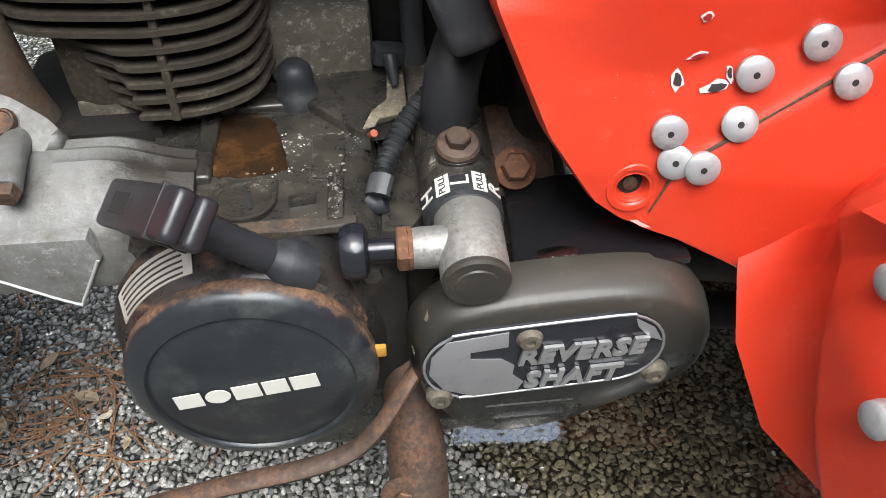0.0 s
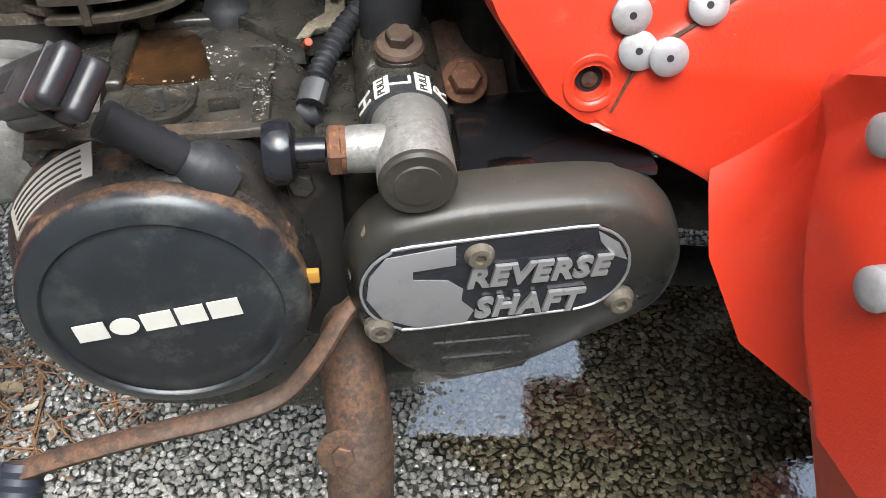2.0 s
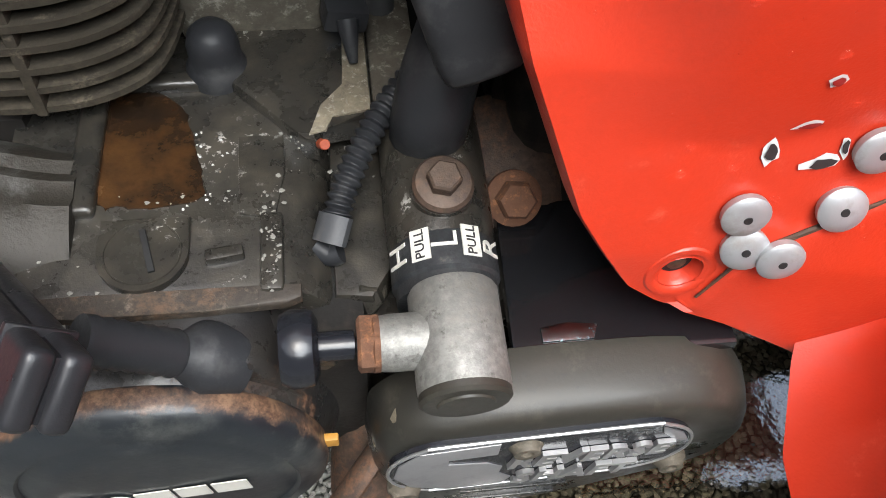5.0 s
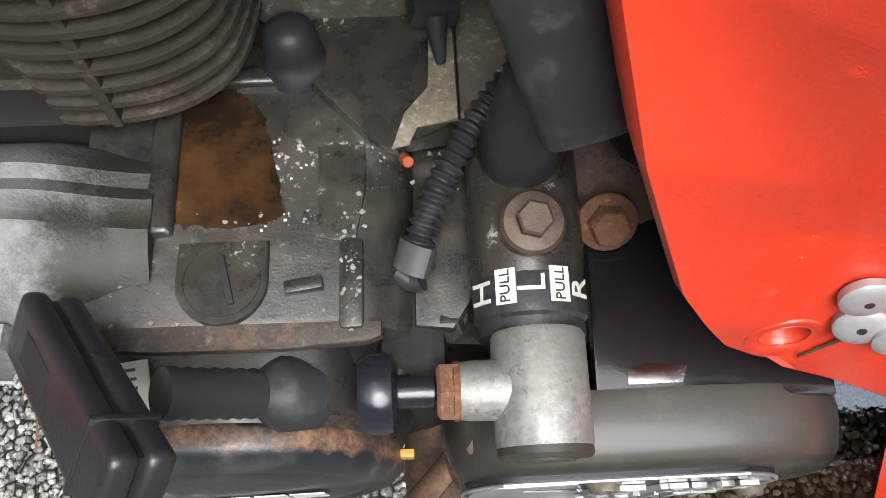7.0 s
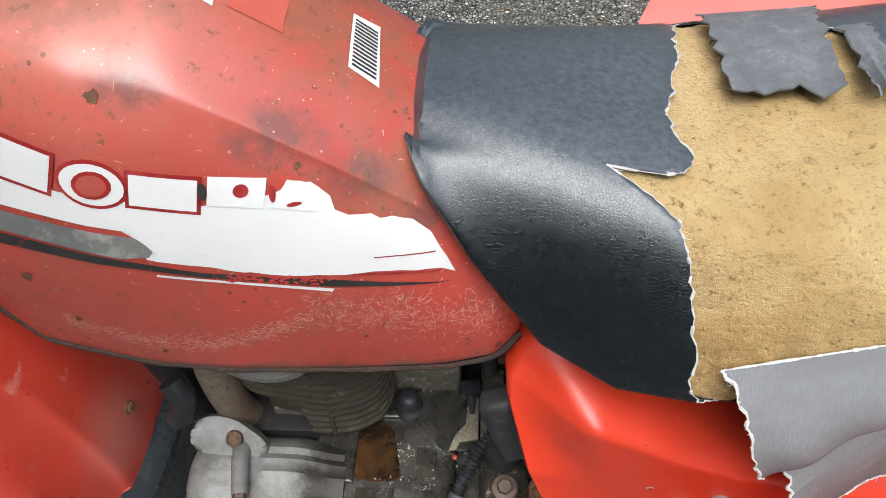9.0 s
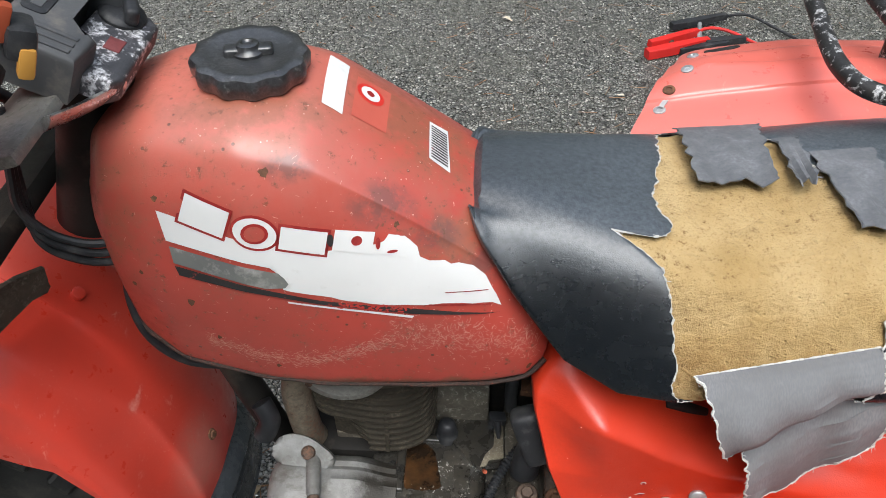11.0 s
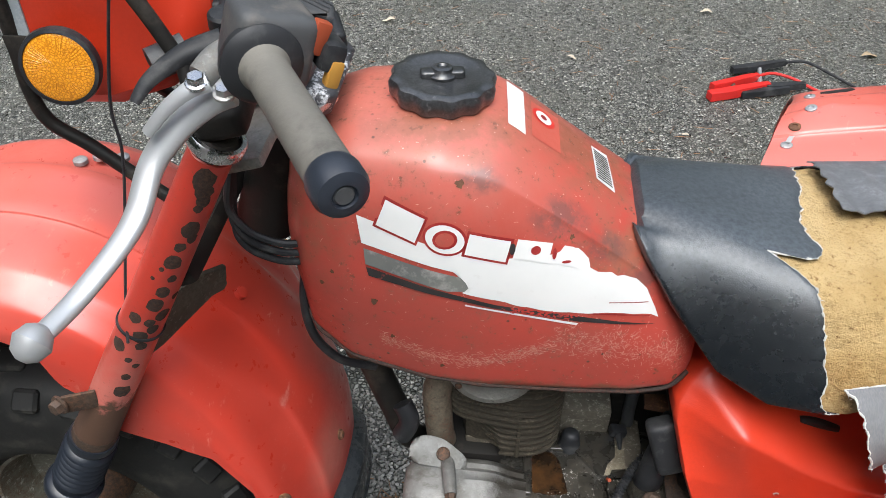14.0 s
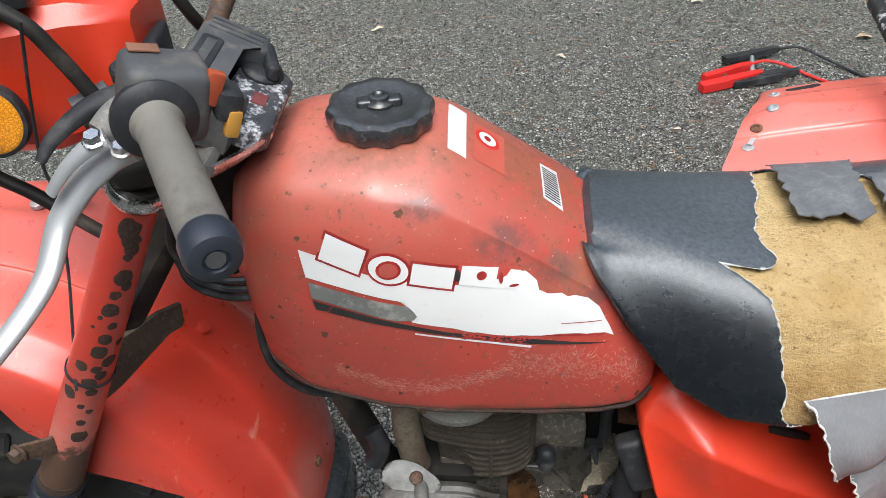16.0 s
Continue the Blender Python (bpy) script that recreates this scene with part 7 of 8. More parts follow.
def fork_paint():
    """Red paint, chalked and flaking to brown rust towards the lower end."""
    n = Nodes("flaking_red_fork_paint")
    slow, mid, small = n.noise(20, 6, 0.65), n.noise(70, 7, 0.7), n.noise(320, 5, 0.7)
    col = n.mix(n.ramp(slow, 0.35, 0.65), (0.50, 0.036, 0.020), (0.42, 0.040, 0.026))
    low = n.math("ADD", n.ramp(n.axis(2), 0.86, 0.68, 0.0, 0.5), n.math("MULTIPLY", slow, 0.5))
    col = n.mix(n.ramp(low, 0.40, 0.72, 0.0, 0.8), col, (0.56, 0.17, 0.135))
    rot = n.math("ADD", n.ramp(n.axis(2), 0.73, 0.625, 0.0, 0.60), n.math("MULTIPLY", mid, 0.55))
    rust = n.ramp(rot, 0.48, 0.58)
    col = n.mix(rust, col, (0.085, 0.040, 0.022))
    col = n.mix(n.ramp(small, 0.62, 0.68, 0.0, 0.6), col, (0.14, 0.060, 0.032))
    n.set("Base Color", col).set("Roughness", n.ramp(n.math("ADD", mid, rust), 0.4, 1.3, 0.28, 0.75))
    n.bump(n.math("SUBTRACT", n.math("MULTIPLY", mid, 0.6), rust), 0.4, 0.0008)
    n.set("Coat Weight", 0.2).set("Coat Roughness", 0.2)
    return n.m


FORK_PAINT = fork_paint()


def build_fork():
    y = -0.195
    top, low = fork_at(1.006, y), fork_at(0.606, y)
    legs = []
    for yy in (y, 0.170):
        t, l = fork_at(1.006 if yy < 0 else 0.955, yy), fork_at(0.606, yy)
        leg = part("fork_leg", rod(t, l, 0.0195, 0.0247, seg=32, bev=0.003), FORK_PAINT, trike, "red painted fork cover with dark rust spots")
        d = (fork_at(0.3, yy) - fork_at(0.9, yy)).normalized()
        part("rust_band", lathe(l - d * 0.045, d, [(0.034, 0.0248), (0.034, 0.0254), (0.046, 0.0256), (0.050, 0.025), (0.050, 0.0)], 32), RUSTY_STEEL, leg, "rusted lower end")
        prof = [(0, 0), (0, 0.027), (0.006, 0.0285), (0.012, 0.0275)]
        for i in range(7):
            prof += [(0.017 + i * 0.0105, 0.0238), (0.0205 + i * 0.0105, 0.0290), (0.0240 + i * 0.0105, 0.0305)]
        prof += [(0.094, 0.0265), (0.104, 0.0275), (0.107, 0.0330), (0.111, 0.0350), (0.118, 0.0350), (0.122, 0.0320), (0.122, 0.026), (0.122, 0)]
        part("rubber_gaiter", lathe(l + d * 0.004, d, prof, 32), GAITER_RUBBER, leg, "ribbed blue-black rubber gaiter")
        part("lower_leg", rod(l + d * 0.10, l + d * 0.44, 0.024, seg=24), RUSTY_STEEL, leg, "rusty lower fork leg")
        part("chrome_top", lathe(t - d * 0.004, -d, [(0, 0.0200), (0, 0.0245), (0.002, 0.0255), (0.010, 0.0255), (0.012, 0.0240), (0.012, 0.0205), (0.008, 0.0200)], 32), CHROME, leg, "bright fork top ring")
        part("fork_cap", lathe(t, -d, [(0, 0), (0, 0.0208), (0.011, 0.0206), (0.016, 0.016), (0.018, 0)], 28), DARK, leg, "dark fork cap")
        legs.append(leg)
    # dark rust spots on the left leg
    rnd = random.Random(31)
    d = (low - top).normalized()
    side = V(0, -1, 0)
    up = d.cross(side).normalized()
    spots = [(0.020, -14, 0.013), (0.032, -26, 0.010), (0.042, -32, 0.008), (0.052, -28, 0.005), (0.078, -32, 0.010), (0.102, -23, 0.006), (0.123, -22, 0.0095), (0.165, -28, 0.0078), (0.174, -69, 0.005), (0.185, -21, 0.0095),
             (0.201, -53, 0.0085), (0.211, 13, 0.0075), (0.212, -26, 0.006), (0.235, -17, 0.0088), (0.259, 26, 0.009), (0.249, -28, 0.0065), (0.274, -12, 0.004), (0.283, -35, 0.004), (0.303, -22, 0.0055), (0.329, -29, 0.0095),
             (0.09, -44, 0.006), (0.145, -36, 0.005), (0.222, -40, 0.007), (0.15, 10, 0.0025), (0.135, -2, 0.003)]
    for s, ang, r in spots:
        k = 12
        rows = []
        rr = [1.05 * r * rnd.uniform(0.85, 1.1) for _ in range(k)]
        bm = bmesh.new()
        mid = []
        for f in (0.0, 0.55, 1.0):
            ring = []
            for i in range(k):
                t = 2 * math.pi * i / k
                a = radians(ang) + rr[i] * f * math.cos(t) / 0.0250
                q = s + rr[i] * f * math.sin(t)
                ring.append(top + d * q + (side * math.cos(a) + up * math.sin(a)) * (0.0195 + 0.0052 * q / 0.45 + (0.0005 if f < 1 else 0.0002)))
            mid.append(ring)
        c = bm.verts.new(sum(mid[0], Vector()) / k)
        r1 = [bm.verts.new(p) for p in mid[1]]
        r2 = [bm.verts.new(p) for p in mid[2]]
        for i in range(k):
            j = (i + 1) % k
            bm.faces.new((c, r1[i], r1[j]))
            bm.faces.new((r1[i], r2[i], r2[j], r1[j]))
        part("rust_spot", bm, BRONZE_DARK, legs[0], "dark rust spot")
    # steering head and yokes
    part("steering_head", rod((-0.405, 0, 0.985), (-0.470, 0, 0.775), 0.036, seg=28), DARK, trike, "black steering head")
    part("top_yoke", block(axes((-0.430, -0.045, 0.976), (1, 0, 0.30), (0, 1, 0)), (0.060, 0.27, 0.012), 0.004), ALLOY, trike, "weathered alloy top yoke")
    part("lower_yoke", block(axes((-0.510, 0, 0.838), (1, 0, 0.40), (0, 1, 0)), (0.050, 0.36, 0.024), 0.008), DARK, trike, "black lower yoke")
    gus = slab([(-0.020, 0.000), (0.000, 0.000), (0.044, 0.010), (0.074, 0.018), (0.092, 0.010), (0.098, 0.016), (0.096, 0.030), (0.100, 0.044), (0.070, 0.056), (0.0, 0.066), (-0.030, 0.040)], axes((-0.559, -0.145, 0.712), (0.5, 0.86, 0.06), (0.1, -0.05, 1)), 0.006, 0.002)
    part("fender_gusset", gus, BRONZE_DIRT, trike, "rusty steel fender bracket")
    part("side_bracket", block(axes((-0.622, -0.222, 0.694), (1, 0.4, 0.0), (0, 0, 1)), (0.034, 0.024, 0.004), 0.001), RUSTY_STEEL, trike, "rusty side bracket")
    hexbolt("bracket_bolt", (-0.641, -0.228, 0.694), (-0.4, -1, 0.1), 0.0085, 0.010, RUSTY_STEEL, trike, 0.011, "rusty bracket bolt")
    for i, off in enumerate((0.0, 0.012, 0.024)):
        part("control_cable", sweep([(-0.452, -0.100, 0.98), (-0.461, -0.112 + off * 0.4, 0.915 - off * 0.4), (-0.466, -0.112 + off * 0.4, 0.885 - off), (-0.460, -0.110, 0.862 - off), (-0.440, -0.108, 0.842 - off), (-0.405, -0.100, 0.830 - off), (-0.36, -0.07, 0.83 - off)], 0.0042, 8), RUBBER, trike, "black control cable")


BRONZE_DARK = two_stage("black_rust_spot", (0.045, 0.026, 0.019), (0.075, 0.036, 0.022), 60.0, (0.45, 0.6), (0.028, 0.019, 0.015), (0.6, 0.7), 0.7)
build_fork()

# ---- front fender: centre line, outward drop of the side skirt
FEND = [(-1.06, 0.62, 0.050), (-0.98, 0.725, 0.055), (-0.88, 0.785, 0.060), (-0.78, 0.806, 0.075), (-0.70, 0.800, 0.120), (-0.63, 0.772, 0.175), (-0.57, 0.730, 0.150), (-0.51, 0.672, 0.115), (-0.46, 0.600, 0.100), (-0.425, 0.520, 0.080), (-0.405, 0.440, 0.064), (-0.398, 0.395, 0.050), (-0.396, 0.345, 0.045), (-0.398, 0.300, 0.040), (-0.400, 0.250, 0.040)]


def rear_edge(y):
    """Height of the fender's curved rear edge."""
    return 0.358 - 0.048 * (abs(y) / 0.165) ** 1.3


def skirt_edge(x):
    """Height of the side skirt's cut edge at x."""
    return float(np.interp(x, (-1.06, -0.90, -0.78, -0.732, -0.697, -0.680, -0.655, -0.628, -0.572, -0.520, -0.480, -0.453, -0.43, -0.40),
                           (0.56, 0.68, 0.725, 0.721, 0.706, 0.655, 0.636, 0.582, 0.564, 0.540, 0.471, 0.350, 0.305, 0.305)))


def build_front_fender():
    cl = spline([(a, b, c) for a, b, c in FEND], 8)
    n = len(cl)
    rnd = random.Random(2)
    rows = []
    for i, p in enumerate(cl):
        q0, q1 = cl[max(i - 1, 0)], cl[min(i + 1, n - 1)]
        t = Vector((q1.x - q0.x, q1.y - q0.y)).normalized()
        nr = Vector((-t.y, t.x))
        s = i / (n - 1)
        drop = p.z
        half = float(np.interp(s, (0, 0.5, 0.75, 1), (0.165, 0.172, 0.165, 0.150)))
        prof = [(0.0, 0.0), (0.045, 0.001), (0.055, -0.006), (0.105, -0.010), (0.125, -0.014), (0.135, -0.020), (half - 0.012, -0.034), (half - 0.004, -0.05), (half, -0.05 - drop * 0.5), (half + 0.002, -0.05 - drop)]
        if s > 0.5:
            k = min(1, (s - 0.5) / 0.12)
            flat = [(0.0, 0.004), (0.040, 0.0015), (0.074, -0.006), (0.088, -0.0105), (0.096, -0.0195), (0.120, -0.033), (half - 0.014, -0.044), (half - 0.003, -0.058), (half, -0.068), (half + 0.002, -0.076)]
            prof = [(a[0] * (1 - k) + b[0] * k, a[1] * (1 - k) + b[1] * k) for a, b in zip(prof, flat)]
        sm = spline([(a, b, 0) for a, b in prof], 3)
        row = []
        for sg, seq in ((-1, sm[::-1]), (1, sm[1:])):
            for i2, v in enumerate(seq):
                yy = sg * v.x
                px, pz = p.x + nr.x * v.y, p.y + nr.y * v.y
                k = (i2 if sg > 0 else len(sm) - 1 - i2) - (len(sm) - 7) + (1 if sg > 0 else 0)
                if k > 0:
                    # the side skirt hangs straight down to its cut edge round the wheel
                    px, root = p.x + nr.x * sm[-7].y, p.y + nr.y * sm[-7].y
                    pz = root + (min(root - 0.002, skirt_edge(px)) - root) * min(1.0, k / 6)
                    yy = sg * (half - 0.004 + 0.006 * min(1.0, k / 3))
                row.append((px, yy, max(pz, rear_edge(yy)) if s > 0.6 else pz))
        rows.append(row)
    f = part("front_fender", thick(loft(rows, closed=False), 0.004), RED_FADED, trike, "faded red plastic front fender, scratched")
    # black flap inside the rear of the fender
    frows = []
    for w in np.linspace(0, 1, 34):
        ridge = 0.0022 * (math.exp(-((w - 0.33) / 0.03) ** 2) + math.exp(-((w - 0.47) / 0.03) ** 2)) + 0.003 * soft(w, 0.93, 1.0)
        row = []
        for y in np.linspace(-0.165, 0.165, 45):
            skin = float(np.interp(abs(y), (0, 0.040, 0.074, 0.088, 0.096, 0.120, 0.136, 0.147, 0.152, 0.165), (0.004, 0.0015, -0.006, -0.0105, -0.0195, -0.033, -0.044, -0.058, -0.072, -0.085)))
            out = -0.014 + 0.024 * soft(w, 0.10, 0.34) + 0.006 * w
            row.append((-0.396 + skin + out + ridge, y, (rear_edge(y) + 0.020) * (1 - w) + (0.258 - (0.085 if y < 0 else 0.02) * (y / 0.15) ** 2) * w))
        frows.append(row)
    part("mud_flap", thick(loft(frows, closed=False), 0.006), FLAP_RUBBER, f, "wet black rubber mud flap")
    for x, y, z in ((-0.720, 0.065, 0.803), (-0.70, 0.078, 0.803), (-0.675, 0.085, 0.798)):
        part("rivet", lathe((x, y, z), (0, 0, 1), [(-0.004, 0), (-0.004, 0.009), (0.001, 0.009), (0.003, 0.006), (0.0035, 0)], 18), WASHER, f, "grey rivet")
    part("fender_rivet", lathe((-0.506, -0.022, 0.680), (0.65, -0.1, 0.75), [(-0.006, 0), (-0.006, 0.008), (0.001, 0.008), (0.002, 0.005), (0.001, 0.0)], 18), RED_FADED, f, "red painted rivet")
    hexbolt("flap_bolt", (-0.398, -0.031, 0.423), (1.0, -0.1, 0.2), 0.006, 0.005, RUST, f, 0.008, "rusty bolt")
    hexbolt("skirt_bolt", (-0.447, -0.153, 0.440), (0.3, -1, 0.1), 0.006, 0.004, RUST, f, 0.009, "rusty bolt head")


build_front_fender()


def stadium_box(x0, x1, y0, y1, r=0.006):
    """A rounded rectangle."""
    out = []
    for cx, cy, a0 in ((x1 - r, y0 + r, -90), (x1 - r, y1 - r, 0), (x0 + r, y1 - r, 90), (x0 + r, y0 + r, 180)):
        out += [(cx + r * math.cos(radians(a0 + 22.5 * k)), cy + r * math.sin(radians(a0 + 22.5 * k))) for k in range(5)]
    return out


def build_bars():
    bar = part("handlebar", sweep([(-0.2835, -0.4005, 1.1255), (-0.350, -0.285, 1.129), (-0.385, -0.215, 1.122), (-0.425, -0.12, 1.07), (-0.440, -0.05, 1.035), (-0.440, 0.05, 1.035), (-0.425, 0.12, 1.07), (-0.385, 0.215, 1.122), (-0.350, 0.285, 1.129), (-0.276, 0.412, 1.125)], 0.0112, 16, n=12), RUSTY_STEEL, trike, "worn steel handlebar")
    a, b = V(-0.356, -0.278, 1.129), V(-0.277, -0.412, 1.126)
    d = (b - a).normalized()
    L = (b - a).length
    prof = [(0, 0), (0, 0.0195), (0.004, 0.0200), (0.008, 0.0165), (0.014, 0.0150)]
    for i in range(26):
        prof += [(0.016 + i * 0.0046, 0.01475), (0.0183 + i * 0.0046, 0.0151)]
    prof += [(L - 0.018, 0.0152), (L - 0.018, 0)]
    grip = part("grip", lathe(a, d, prof, 32), GRIP, bar, "dusty grey-brown rubber grip")
    part("grip_end", lathe(a + d * (L - 0.020), d, [(0, 0), (0, 0.0158), (0.003, 0.0166), (0.014, 0.0166), (0.019, 0.0145), (0.021, 0.010), (0.021, 0.0075), (0.019, 0.0068), (0.0195, 0.0)], 32), BLUE_GREY_RUBBER, grip, "black rubber grip end")
    part("grip_plug", lathe(a + d * (L - 0.001), d, [(0, 0), (0, 0.0060), (0.0012, 0.0052), (0.0012, 0)], 20), GREY_PLASTIC, grip, "grey bar end plug")
    part("grip", lathe(V(-0.356, 0.278, 1.129), (0.079, 0.134, -0.003), prof, 24), GRIP, bar, "dusty grey-brown rubber grip")
    # left switch housing
    m = axes(a - d * 0.024 + V(0.010, 0.004, 0.004), d, (0.3, 0.1, 1))
    sw = part("switch_housing", block(m, (0.046, 0.052, 0.056), 0.011, 4), GREY_PLASTIC, bar, "black handlebar switch housing")
    part("collar", lathe(a - d * 0.008, d, [(0, 0), (0, 0.0265), (0.004, 0.0280), (0.009, 0.0280), (0.013, 0.0245), (0.015, 0.017)], 36), RUBBER, bar, "black grip flange")
    part("switch_button", block(axes((-0.324, -0.252, 1.138), d, (0.5, 0.2, 1)), (0.010, 0.024, 0.012), 0.003), ORANGE, sw, "faded red switch slider")
    part("switch_button", block(axes((-0.315, -0.254, 1.113), d, (0.4, 0.1, 1)), (0.011, 0.020, 0.010), 0.003), YELLOW, sw, "yellow switch button")
    part("worn_mark", block(m @ pose(-0.012, 0.0275, 0.012), (0.012, 0.0016, 0.020), 0.0006), plain("faded_orange_mark", (0.22, 0.10, 0.06), 0.6), sw, "faded orange mark")
    part("choke_lever", block(axes((-0.320, -0.244, 1.124), d, (0.4, 0.1, 1)), (0.030, 0.022, 0.018), 0.006), RUBBER, sw, "black thumb switch")
    # mirror stub on the clamp
    part("clamp_knob", lathe((-0.405, -0.205, 1.120), (0.1, -0.2, 1), [(0, 0), (0, 0.011), (0.010, 0.011), (0.012, 0.009), (0.013, 0)], 20), RUBBER, bar, "black clamp cap")
    # brake lever and its clamp
    part("lever_perch", sweep([(-0.372, -0.245, 1.123), (-0.395, -0.248, 1.115), (-0.406, -0.262, 1.108)], lambda t: 0.015 - 0.005 * t, 14), ALLOY_DIRTY, bar, "tarnished alloy lever perch")
    lev = part("brake_lever", sweep([(-0.385, -0.262, 1.100), (-0.402, -0.265, 1.092), (-0.424, -0.275, 1.075), (-0.442, -0.290, 1.052), (-0.448, -0.315, 1.028), (-0.455, -0.340, 1.016), (-0.471, -0.380, 1.002), (-0.480, -0.414, 1.001)], lambda t: 0.0122 - 0.0042 * t, 16, flat=0.62), SILVER, bar, "polished alloy brake lever with a ball end")
    part("lever_ball", lathe((-0.482, -0.419, 1.001), (-0.25, -0.85, -0.35), [(-0.013, 0), (-0.0125, 0.004), (-0.009, 0.0095), (0, 0.0132), (0.009, 0.0095), (0.0125, 0.004), (0.013, 0)], 24), SILVER, lev, "round lever ball")
    for p in ((-0.403, -0.277, 1.112), (-0.384, -0.279, 1.106)):
        hexbolt("pivot_bolt", p, (0.05, -0.25, 1), 0.0062, 0.007, CHROME, bar, 0.008, "bright pivot bolt")
    part("lever_boot", sweep([(-0.40, -0.225, 1.118), (-0.425, -0.235, 1.112), (-0.448, -0.25, 1.098), (-0.458, -0.262, 1.085)], lambda t: 0.0105 * (1 - 0.6 * t), 12, flat=0.6), RUBBER, bar, "grey rubber lever boot")
    part("lever_tongue", sweep([(-0.396, -0.274, 1.112), (-0.408, -0.279, 1.108), (-0.424, -0.284, 1.096), (-0.440, -0.290, 1.078)], lambda t: 0.0075 - 0.003 * t, 12, flat=0.6), SILVER, lev, "slim upper lever tongue")
    part("thin_cable", sweep([(-0.520, -0.130, 1.130), (-0.538, -0.130, 1.06), (-0.551, -0.130, 0.999), (-0.549, -0.135, 0.955), (-0.560, -0.145, 0.88), (-0.560, -0.18, 0.82), (-0.545, -0.226, 0.795)], 0.0016, 6), RUBBER, trike, "thin black cable")
    part("cable_tie", lathe(fork_at(0.795), (fork_at(0.3) - fork_at(0.9)), [(0, 0.0225), (0.0, 0.0242), (0.003, 0.0242), (0.003, 0.0225)], 28), RUBBER, trike, "black cable tie round the fork")
    part("bar_bracket", block(axes((-0.424, -0.178, 1.040), (1, 0, 0.3), (0, 1, 0.2)), (0.046, 0.070, 0.026), 0.009, 3), DARK, bar, "black bar bracket over the fork")
    # central bar cover: a hood whose rear side opens round the dash
    m = axes((-0.408, -0.012, 1.036), (0, 1, 0), (-0.90, 0, 0.43))
    hood = [(-0.080, -0.034), (-0.040, -0.038), (-0.033, -0.030), (-0.030, -0.004), (0.040, -0.004), (0.044, -0.028), (0.050, -0.036), (0.078, -0.030), (0.080, 0.026), (0.062, 0.037), (-0.060, 0.037), (-0.080, 0.026)]
    pad = part("bar_cover", slab(hood, m @ pose(0, 0, -0.046), 0.046, 0.007, 3), GREY_PLASTIC, bar, "ribbed dark grey plastic bar cover")
    for u in (-0.071, -0.061, -0.051, 0.055, 0.064, 0.073):
        part("cover_rib", block(m @ pose(u, 0.002, 0.0004), (0.0055, 0.056, 0.0024), 0.001), GREY_PLASTIC, pad)
    part("name_panel", slab(stadium_box(-0.036, 0.036, 0.008, 0.030), m @ pose(0, 0, -0.0004), 0.0016, 0.0006), RUBBER, pad, "moulded name panel with a plain bar")
    part("panel_bar", block(m @ pose(0.0, 0.019, 0.0014), (0.056, 0.010, 0.0014), 0.0005), GREY_PLASTIC, pad)
    flaky = two_stage("flaking_black_panel", (0.050, 0.050, 0.056), (0.080, 0.080, 0.090), 9.0, (0.5, 0.56), (0.62, 0.62, 0.64), (0.58, 0.64), 0.35)
    md = axes((-0.386, -0.010, 0.993), (0.02, 1, 0), (-0.92, 0, 0.40))
    dash = part("dash_panel", slab([(-0.062, -0.022), (-0.050, -0.030), (0.050, -0.028), (0.060, -0.018), (0.060, 0.028), (-0.050, 0.030), (-0.062, 0.016)], md @ pose(0, 0, -0.016), 0.022, 0.006, 3), flaky, bar, "flaking dark dash panel")
    knob = lathe(md @ V(0.042, 0.004, 0.004), md.to_3x3() @ V(0, 0, 1), [(0, 0), (0, 0.0215), (0.005, 0.0220), (0.008, 0.0200), (0.010, 0.0150), (0.010, 0)], 32)
    block(md @ pose(0.046, 0.000, 0.019, 0, 0, 24), (0.048, 0.013, 0.017), 0.005, 3, knob)
    part("ignition_knob", knob, RUBBER, dash, "black ignition knob")
    part("dash_lamp", block(md @ pose(-0.006, -0.006, 0.0062), (0.020, 0.015, 0.002), 0.001), plain("dull_red_lamp", (0.16, 0.035, 0.035), 0.4), dash, "dull red warning lamp")
    part("dash_bracket", sweep([(-0.400, -0.130, 0.985), (-0.385, -0.095, 0.978), (-0.368, -0.050, 0.972)], 0.013, 12, flat=0.35), CHROME, bar, "tarnished chrome dash bracket")


build_bars()


